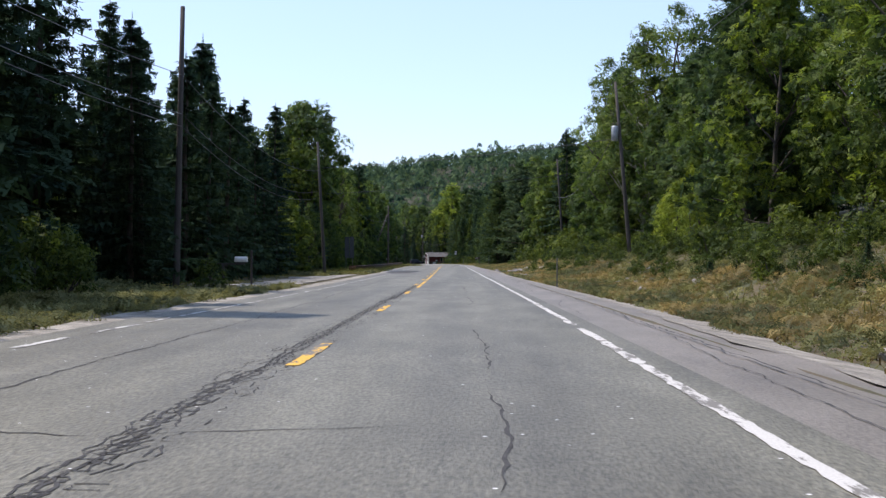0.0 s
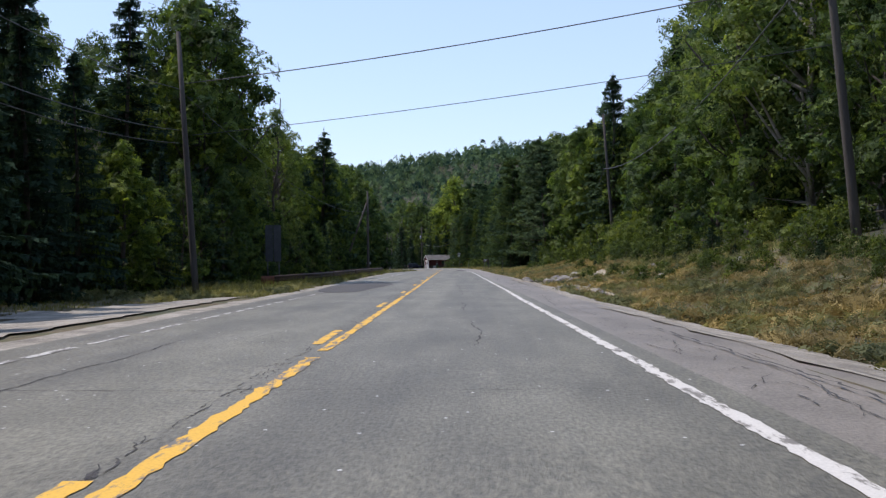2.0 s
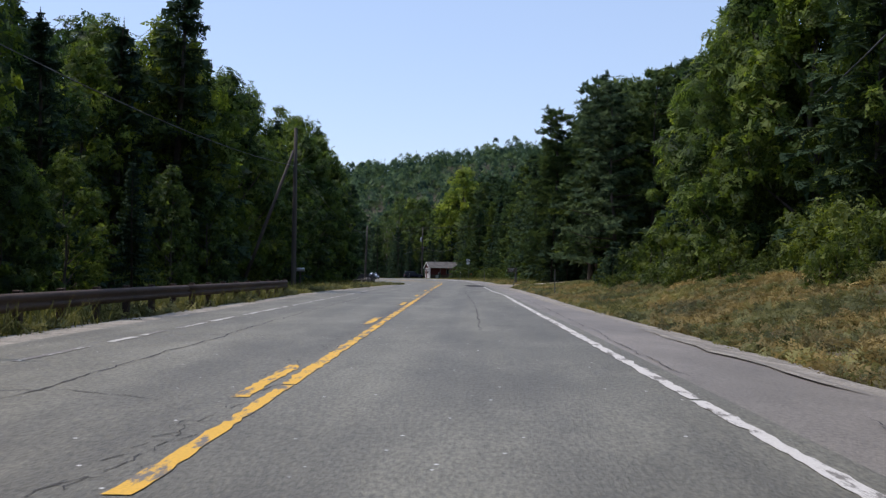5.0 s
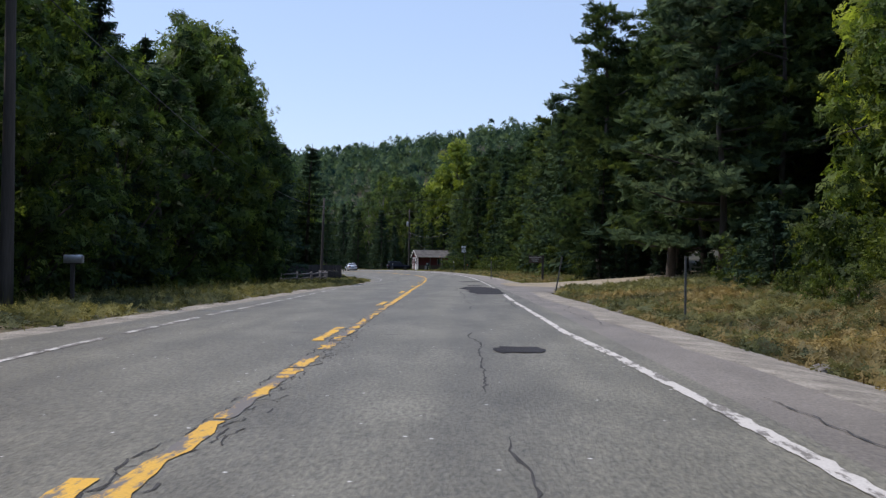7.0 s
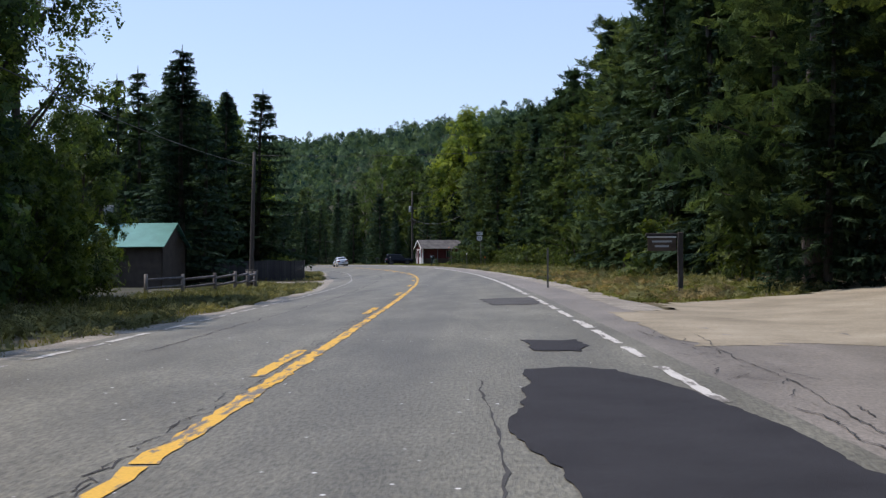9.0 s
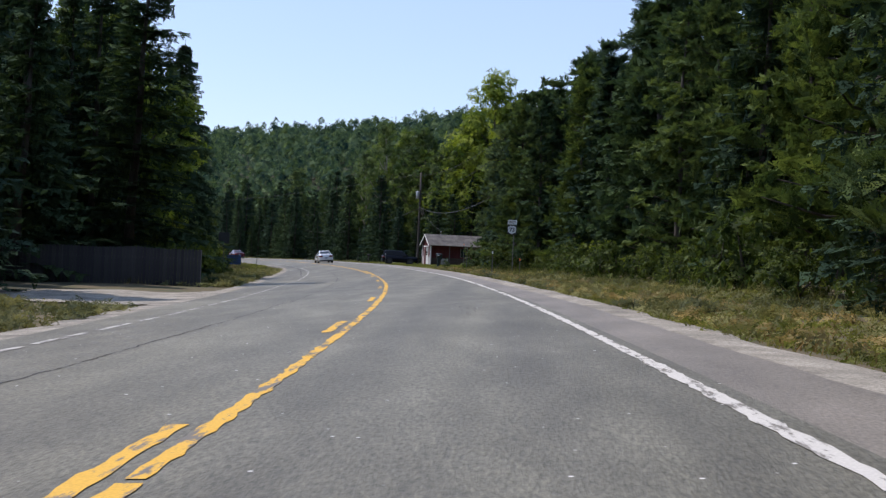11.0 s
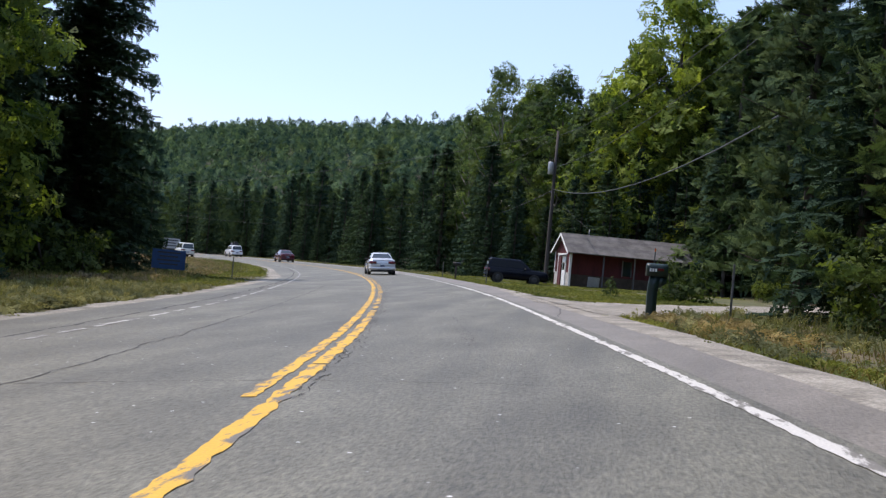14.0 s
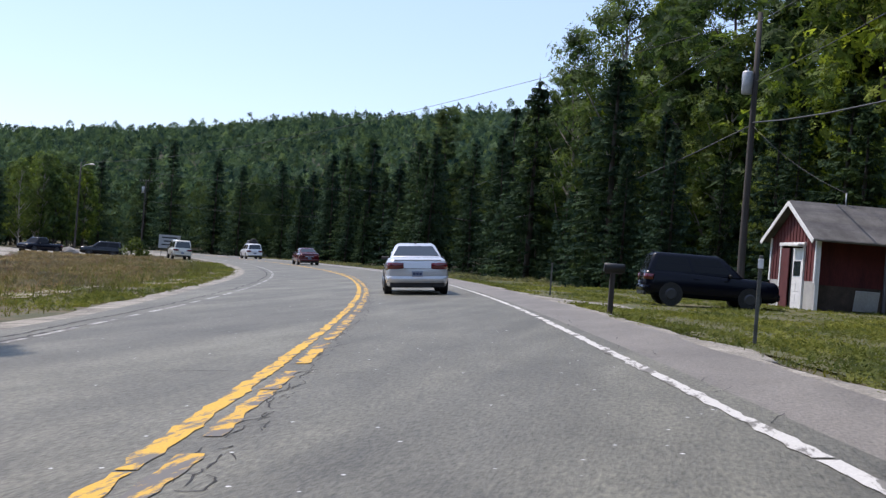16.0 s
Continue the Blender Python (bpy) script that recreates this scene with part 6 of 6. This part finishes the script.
for sx in (-1, 1):
    part("wheel", rod([(sx * .2, .28, .1), (sx * .26, .28, .1)], [.1, .1], RUBBER, "wheel", 12), RUBBER, wb)

# ---------------------------------------------------------------- red shed
RED_BOARD = surface("red_boards", [(.055, .008, .009), (.09, .014, .014), (.12, .02, .019)], 2, 30, .8, bump=.25, stretch=(1, 1, .2), spread=.3)
CONCRETE = surface("pale_block_wall", [(.3, .29, .27), (.42, .41, .38)], 2, 25, .9, bump=.3)
TRIM = surface("white_trim", [(.62, .61, .58), (.76, .75, .72)], 3, 30, .7, bump=.1, spread=.12)
SHINGLE = surface("grey_shingle", [(.062, .058, .053), (.1, .095, .088), (.14, .133, .123)], 1.5, 30, .9, bump=.5, per_thing=.18)
DOOR_RED = surface("dark_red_door", [(.07, .012, .012), (.11, .02, .018)], 3, 25, .75, bump=.2)
SHED_L, SHED_W, EAVE, APEX = 9.6, 2.2, 2.62, 3.88
shed = thing("shed", "small red wooden shed with white trim and grey shingle roof", "shed", pose(-11.75, 386.0, 1.2, 0, 0, 17))
# its long side runs along local x, the gable with the door stands at x = 0


def wall_quad(name, pts, thick, material, parent, label=""):
    c = [Vector(p) for p in pts]
    nrm = (c[1] - c[0]).cross(c[2] - c[0]).normalized() * thick
    k = len(c)
    verts = c + [p - nrm for p in c]
    faces = [tuple(range(k)), tuple(range(2 * k - 1, k - 1, -1))] + [(i, k + i, k + (i + 1) % k, (i + 1) % k) for i in range(k)]
    return part(name, from_lists(name, verts, faces, material), material, parent, label)


W, LOW = SHED_W, .98
for y0, y1 in ((-W, -1.15), (1.05, W)):
    wall_quad("gable_base", ((0, y1, -.3), (0, y0, -.3), (0, y0, LOW), (0, y1, LOW)), .15, CONCRETE, shed, "pale block base")
    wall_quad("gable_wall", ((0, y1, LOW), (0, y0, LOW), (0, y0, EAVE - .1), (0, y1, EAVE - .1)), .12, RED_BOARD, shed)
wall_quad("gable_top", ((0, 1.05, 2.3), (0, -1.15, 2.3), (0, -1.15, EAVE - .1), (0, -W, EAVE - .1), (0, 0, APEX - .1), (0, W, EAVE - .1), (0, 1.05, EAVE - .1)), .12, RED_BOARD, shed)
for k in range(14):
    y = -W + .16 + k * .3
    top = APEX - .15 - abs(y) / W * (APEX - EAVE)
    part("batten", box((.03, .04, top - (2.38 if -1.2 < y < 1.1 else LOW)), (-.012, y, (top + (2.38 if -1.2 < y < 1.1 else LOW)) / 2), .004), RED_BOARD, shed)
V = W - .75
part("service_mast", rod([(1.9, 0, APEX - .15), (1.9, 0, 4.4)], [.03, .03], GALVANISED, "service_mast"), GALVANISED, shed, "thin steel service mast on the ridge")
wall_quad("side_base", ((.3, -V, -.3), (SHED_L - 2.6, -V, -.3), (SHED_L - 2.6, -V, LOW - .1), (.3, -V, LOW - .1)), .15, BROWN_BOARD, shed)
wall_quad("side_wall", ((.3, -V, LOW - .1), (SHED_L - 2.6, -V, LOW - .1), (SHED_L - 2.6, -V, EAVE), (.3, -V, EAVE)), .12, RED_BOARD, shed)
wall_quad("back_wall", ((SHED_L - 2.6, W, -.3), (0, W, -.3), (0, W, EAVE), (SHED_L - 2.6, W, EAVE)), .12, RED_BOARD, shed)
wall_quad("end_wall", ((SHED_L - 2.6, -W, -.3), (SHED_L - 2.6, W, -.3), (SHED_L - 2.6, W, EAVE), (SHED_L - 2.6, 0, APEX - .1), (SHED_L - 2.6, -W, EAVE)), .12, RED_BOARD, shed)
over, drop = .35, (APEX - EAVE) / W * .35
for sg in (-1, 1):
    rf = wall_quad("roof", ((-.3, 0, APEX), (-.3, sg * (W + over), EAVE - drop), (SHED_L, sg * (W + over), EAVE - drop), (SHED_L, 0, APEX)) if sg > 0 else ((-.3, sg * (W + over), EAVE - drop), (-.3, 0, APEX), (SHED_L, 0, APEX), (SHED_L, sg * (W + over), EAVE - drop)), .06, SHINGLE, shed, "grey shingle slope")
    slope = math.atan2(APEX - EAVE, W)
    for row in range(11):
        f = (row + .5) / 11
        y, z = sg * (W + over) * f, APEX + (EAVE - drop - APEX) * f
        part("shingle_course", box((SHED_L + .3, .27, .014), (SHED_L / 2 - .15, y, z + .075), .003, pose(0, 0, 0, math.degrees(-sg * slope) , 0, 0).to_4x4()), SHINGLE, rf)
    part("fascia", box((.03, (W + over) / math.cos(slope), .17), (-.32, sg * (W + over) / 2, (APEX + EAVE - drop) / 2 - .03), .004, pose(0, 0, 0, math.degrees(-sg * slope), 0, 0)), TRIM, shed, "white barge board")
    part("corner_trim", box((.04, .12, EAVE - LOW), (-.02, sg * (W - .04), (EAVE + LOW) / 2 - .05), .004), TRIM, shed)
part("corner_trim", box((.14, .03, EAVE), (.07, -W - .02, EAVE / 2 - .05), .004), TRIM, shed)
for y in (-1.15, 1.05):
    part("door_jamb", box((.08, .1, 2.4), (-.03, y, 1.1), .006), TRIM, shed)
part("door_head", box((.1, 2.4, .12), (-.04, -.05, 2.33), .006), TRIM, shed)
part("door_hood", box((.3, 1.0, .1), (-.16, -.7, 2.28), .02), TRIM, shed)
d = part("shed_door", box((.05, .78, 2.25), (-.02, .62, 1.05), .006), DOOR_RED, shed, "dark red door leaf")
# black sheet added in place of the unlit inside between the door leaves
part("opening_back", box((.04, .6, 2.25), (.06, -.05, 1.05), 0), BLACK_TRIM, shed)
d = part("shed_door", box((.05, .95, 2.25), (-.02, -.65, 1.05), .006), TRIM, shed, "white door with a window")
part("door_window", box((.02, .62, .55), (-.052, -.62, 1.42), .004), DARK_GLASS, d)
for y, z in ((-.87, .75), (-.43, .75), (-.87, .32), (-.43, .32)):
    part("door_panel", box((.016, .34, .34), (-.05, y, z), .01), TRIM, d)
part("eave_beam", box((SHED_L, .1, .16), (SHED_L / 2, -W, EAVE - .12), .008), OLD_WOOD, shed)
for x in (SHED_L - .3, SHED_L - 2.4, 5.0, 2.6):
    part("porch_post", box((.11, .11, EAVE + .3), (x, -W, EAVE / 2 - .2), .008), OLD_WOOD, shed)
for x in (4.3, 5.0):
    part("window_jamb", box((.08, .05, 1.2), (x, -V - .03, 1.6), .006), OLD_WOOD, shed)
part("side_window", box((.62, .03, 1.1), (4.65, -V - .015, 1.6), .004), DARK_GLASS, shed)
part("lean_board", box((.9, .05, .75), (1.9, -W - .1, .4), .01, pose(0, 0, 0, 12, 0, 0)), CONCRETE, shed)

# ---------------------------------------------------------------- cottage with a green metal roof
GREEN_ROOF = surface("green_metal_roof", [(.07, .2, .17), (.1, .27, .23)], 1.5, 20, .4, .3, bump=.05, spread=.15)
SIDING = surface("brown_siding", [(.04, .03, .024), (.075, .06, .047)], 2, 30, .85, bump=.3)
cz = ground_at(-24, 263)
cot = thing("cottage", "low brown cottage with a green metal roof", "house", Matrix.Translation((-21.0, 262.9, cz)) @ pose(0, 0, 0, 0, 0, 178))
H1, H2, D = 2.6, 4.2 - cz, 5.0
wall_quad("front_wall", ((7.5, 0, -.4), (.25, 0, -.4), (.25, 0, H1), (7.5, 0, H1)), .15, SIDING, cot)
wall_quad("side_wall", ((.25, -D, -.4), (.25, 0, -.4), (.25, 0, H1), (.25, -D / 2, H2 - .1), (.25, -D, H1)), -.15, SIDING, cot)
wall_quad("back_wall", ((.25, -D, -.4), (7.5, -D, -.4), (7.5, -D, H1), (.25, -D, H1)), .15, SIDING, cot)
r1 = wall_quad("roof", ((0, .4, H1 - .2), (7.8, .4, H1 - .2), (7.8, -D / 2, H2), (0, -D / 2, H2)), .06, GREEN_ROOF, cot, "green metal roof slope")
wall_quad("roof", ((7.8, -D - .4, H1 - .2), (0, -D - .4, H1 - .2), (0, -D / 2, H2), (7.8, -D / 2, H2)), .06, GREEN_ROOF, cot, "green metal roof slope")
sl = math.degrees(math.atan2(H2 - H1 + .2, D / 2 + .4))
for k in range(20):
    part("seam", box((.03, math.hypot(D / 2 + .4, H2 - H1 + .2), .035), (.1 + k * .4, (.4 - D / 2) / 2, (H1 - .2 + H2) / 2 + .02), .004, pose(0, 0, 0, -sl, 0, 0)), GREEN_ROOF, r1)
part("chimney", box((.5, .5, 1.6), (4.5, -D / 2, H2 + .4), .02), CONCRETE, cot)

# ---------------------------------------------------------------- undergrowth, grass, stones
rp = random.Random(31)


def blades(name, label, areas, material, tall, seed, width=.03):
    """Tufts of grass scattered over stretches of verge: (s from, s to, u from, u to, tufts)."""
    rb = random.Random(seed)
    verts, faces = [], []
    for s0, s1, u0, u1, count in areas:
        for _ in range(count):
            s, u = rb.uniform(s0, s1), rb.uniform(u0, u1)
            if noise.noise((s * .25, u * .4, seed)) < rb.uniform(-.55, .25):
                continue
            if blocked(s, u):
                continue
            p = spot(s, u, -.03)
            for _ in range(3):
                h = tall * rb.uniform(.45, 1.2)
                a, lean = rb.uniform(0, 6.283), rb.uniform(.2, 1.3) * h
                side = Vector((math.cos(a + 1.57), math.sin(a + 1.57), 0)) * width * rb.uniform(.7, 1.4)
                q = p + Vector((rb.uniform(-.14, .14), rb.uniform(-.14, .14), 0))
                k = len(verts)
                verts.extend((q - side, q + side, q + Vector((math.cos(a) * lean, math.sin(a) * lean, h))))
                faces.append((k, k + 1, k + 2))
    return tagged(new(name, from_lists(name, verts, faces, material)), label, "grass", kind="stuff")


def blocked(s, u):
    """Drives, lots and pull-outs that carry no grass."""
    if left_verge(s) - .05 < u < right_verge(s):
        return True
    if u > 3 and (drive_near(u) < s < drive_far(u) and u < 20 or yard_drive(s, u)):
        return True
    if u > 3 and (abs(s - 106 - .9 * (u - 3.5)) < 2.2 + 2 * math.exp(-(u - 3.4) / 1.2) and u < 9 or ((s - 90) / 12) ** 2 + ((u - 5.2) / .85) ** 2 < .8):
        return True
    if u < 0 and (((s - 62) / 20) ** 2 + ((u + 7.8) / 2.4) ** 2 < 1 or s > 450 and (u < -25 or s > 481)):
        return True
    if u > 3 and u < 7 and abs(s - 374 - .4 * (u - 4)) < 2.2 + 2 * math.exp(-(u - 3.2) / 2):
        return True
    return u < 0 and abs(s - 270) < 5


def weeds(name, label, areas, material, seed, size=.15, cards=9, rise=.16):
    """Low soft plants: small heaps of leaf sprays over stretches of verge: (s from, s to, u from, u to, heaps)."""
    rb = random.Random(seed)
    verts, faces = [], []
    for s0, s1, u0, u1, count in areas:
        for _ in range(count):
            s, u = rb.uniform(s0, s1), rb.uniform(u0, u1)
            lush = noise.noise((s * .22, u * .45, seed))
            if lush < rb.uniform(-.5, .3) or blocked(s, u):
                continue
            p, k0 = spot(s, u, -.02), 1 + .9 * max(lush, 0)
            for _ in range(cards):
                q = p + Vector((rb.gauss(0, .16), rb.gauss(0, .16), rb.uniform(0, rise) * k0))
                n = Vector((rb.gauss(0, .5), rb.gauss(0, .5), rb.uniform(.4, 1))).normalized()
                a = n.orthogonal().normalized()
                a.rotate(Matrix.Rotation(rb.uniform(0, 6.283), 3, n))
                b, w, k = n.cross(a), size * rb.uniform(.6, 1.3) * k0, len(verts)
                verts.extend((q - a * w - b * w * .5, q + b * w, q + a * w - b * w * .5))
                faces.append((k, k + 1, k + 2))
    return tagged(new(name, from_lists(name, verts, faces, material)), label, "weeds", kind="stuff")


weeds("verge_weeds", "low soft green weeds on the verge", [(-4, 130, 4.1, 12, 6500), (130, 196, 4.0, 12, 4200), (194, 208, 4.2, 12.5, 1100), (218, 332, 3.6, 9, 1500), (-2, 44, -13, -6, 2200), (80, 262, -12.5, -5.1, 7000), (285, 340, -13, -7.0, 2500),
                                                        (410, 500, 3.9, 12, 2200)], VERGE, 51)
weeds("lawn_clover", "fine short clover and grass of the rough lawn", [(218, 332, 3.6, 9.5, 8000), (333, 372, 3.5, 15, 7600), (372, 410, 3.9, 24, 7000), (338, 452, -15, -7.6, 6000), (340, 480, -30, -12, 11500)], LAWN_LEAF, 53, .085, 8, .05)
weeds("meadow_sedge", "brownish-red sedge covering the meadow", [(340, 482, -36, -10.5, 11000)], SEDGE, 54, .14, 8, .2)
weeds("tawny_weeds", "patches of tawny and rusty weeds on the verge", [(-4, 130, 4.3, 10, 3600), (130, 196, 4.1, 11, 2800), (218, 325, 4, 7, 500)], TAWNY, 52)
blades("verge_grass", "uncut green verge grass", [(-4, 130, 3.9, 12, 8000), (130, 196, 3.9, 13, 5500), (194, 208, 4.2, 13, 1400), (218, 332, 3.6, 9, 7600),
                                                   (-2, 44, -14, -6, 5500), (40, 86, -13, -8.4, 3500), (80, 165, -12, -5.8, 8000), (165, 262, -13, -5.1, 9500), (285, 340, -14, -7.1, 5000), (338, 450, -13, -7.6, 8000), (404, 520, 3.9, 13, 8000), (340, 450, -26, -12, 6000)], GRASS, .13, 1, .011)
blades("lawn_grass", "short sunlit lawn grass before the shed", [(333, 372, 3.5, 14, 15000), (372, 410, 3.9, 24, 12000)], GRASS, .09, 4, .01)
blades("tall_weeds", "tall seeding weeds in the ditch", [(-4, 130, 6.5, 13, 1600), (84, 165, -10.5, -7.0, 2800), (98, 160, -7.4, -6.0, 1800), (165, 240, -12, -7, 1900), (226, 325, 6.5, 10, 1400), (285, 338, -14, -9, 1200), (300, 325, 6.5, 12, 600), (342, 372, -20, -10, 2600), (372, 450, -17, -9, 2600)], GRASS, .5, 2, .014)
blades("dry_grass", "dry tawny and rusty grass on the bank", [(-4, 130, 4.2, 9.5, 7000), (130, 196, 4.1, 10.5, 5000), (218, 325, 4, 7, 3000)], DRY_GRASS, .15, 3, .011)
blades("meadow_grass", "knee-high rusty seeding grass of the meadow", [(340, 480, -32, -11.5, 27000)], RUSTY, .3, 8, .03)


def stone_mesh(seed, size):
    rs2 = random.Random(seed)
    bm = bmesh.new()
    bmesh.ops.create_icosphere(bm, subdivisions=2, radius=size)
    for v in bm.verts:
        v.co *= 1 + .35 * noise.noise(v.co * (1.6 / size) + Vector((seed, 0, 0)))
        v.co.z *= .65
    me = bpy.data.meshes.new("stone")
    bm.to_mesh(me)
    bm.free()
    me.materials.append(STONE)
    return me


STONE = surface("pale_stone", [(.13, .12, .1), (.22, .205, .175), (.31, .29, .25)], 3, 20, .9, bump=.5, per_thing=.25)
shapes = [stone_mesh(k, .5) for k in range(5)]


def stones(count, s_range, u_range, sizes):
    for _ in range(count):
        s, u, k = rp.uniform(*s_range), rp.uniform(*u_range), rp.uniform(*sizes)
        o = tagged(new("stone", rp.choice(shapes)), "pale weathered stone on the bank", "stone", "stones on the bank")
        o.matrix_basis = Matrix.Translation(spot(s, u, .05 * k)) @ pose(0, 0, 0, rp.uniform(-15, 15), rp.uniform(-15, 15), rp.uniform(0, 360)) @ Matrix.Diagonal((k, k * rp.uniform(.7, 1.2), k, 1))


for s, u, tall in ((197, 12.5, 1.4), (200, 13.4, 1.8), (203, 12.8, 1.2), (206, 13.6, 1.6), (209, 13, 1.1), (212, 13.4, 1.7), (215, 12.8, 1.4), (218, 12.2, 1.6), (221, 11.6, 1.9), (224, 11, 1.7), (192, 11, 2.6), (189, 10.5, 2.2)):
    plant_su("young", s, u, tall * 1.2)

boulder = tagged(new("boulder", shapes[1]), "pale boulder at the foot of the lot pole", "stone")
boulder.matrix_basis = Matrix.Translation((-86.2, 464.4, ground_at(-86.2, 464.4) + .25)) @ Matrix.Diagonal((2.4, 1.6, 1.7, 1))
stones(34, (42, 60), (6.5, 10.5), (.12, .45))
stones(26, (82, 112), (4.6, 10.5), (.15, .6))
stones(14, (108, 112.5), (4.2, 7.5), (.3, .8))
stones(26, (150, 192), (3.8, 5.5), (.08, .3))
stones(16, (228, 300), (3.8, 7), (.08, .25))
stones(10, (-2, 38), (5, 9), (.1, .35))

for s, u, tall in ((307, -11.8, 1.8), (299, -13.5, 2.4), (312, -12.8, 2.2)):
    plant_su("bush", s, u, tall)
BUSH_BELTS = ((16, 92, 8.8, 10.8, 1.4, .35, .8), (120, 190, 9.0, 11, 1.8, .4, 1.0), (-4, 60, 10.5, 13.5, 1.5, .6, 1.3), (60, 112, 10.5, 14, 1.4, .6, 1.3), (112, 196, 10.5, 13.5, 1.7, .9, 2.2), (226, 325, 8.8, 11, 2.6, .8, 1.9), (-4, 42, -15, -12, 2.0, 1.2, 2.6),
              (84, 165, -13.5, -11.4, 1.9, .8, 1.8), (165, 226, -13.8, -12, 2.4, .8, 1.8), (292, 336, -14, -12.2, 2.4, .8, 1.8), (336, 376, 24, 28, 2.0, 1.5, 3.0), (86, 112, 6.4, 10.5, 1.1, .3, .7), (-4, 60, 11, 13.5, 2.0, .6, 1.3))
for s0, s1, u0, u1, gap, lo, hi in BUSH_BELTS:
    s = s0
    while s < s1:
        if not blocked(s, (u0 + u1) / 2):
            plant_su("young" if rp.random() < .14 else "bush", s + rp.uniform(-.5, .5), rp.uniform(u0, u1), rp.uniform(lo, hi))
        s += gap * rp.uniform(.6, 1.4)

# shrubs deeper in or far along the road grow together into one mass of undergrowth
verts, faces = [], []
for o in [o for o in scene.objects if o.parent is None and o.name.startswith("shrub")]:
    s, u = road_of(*o.matrix_basis.translation.xy)
    if s > 335 or abs(u + 1.8) > 13.4 or (s > 150 and u < 0):
        for c in o.children:
            if c.name.startswith("crown"):
                k = len(verts)
                verts.extend(o.matrix_basis @ v.co for v in c.data.vertices)
                faces.extend(tuple(k + i for i in p.vertices) for p in c.data.polygons)
        for c in (*o.children, o):
            if not any(o is model for model, _ in KINDS["bush"]):
                bpy.data.objects.remove(c)
tagged(new("undergrowth", from_lists("undergrowth", verts, faces, SHRUB)), "dense leafy undergrowth at the forest edge", "undergrowth", kind="stuff")
for x, y, tall in ((-8.0, 360.5, .85), (-4.6, 352.4, 1.6), (-33.5, 350, 1.9), (-35.5, 351, 2.3), (-74.5, 458, 1.7)):
    plant("bush", x, y, tall)
# the models that the trees were copied from are not part of the place
for model in {model for models in KINDS.values() for model, _ in models}:
    for o in (*model.children_recursive, model):
        bpy.data.objects.remove(o)
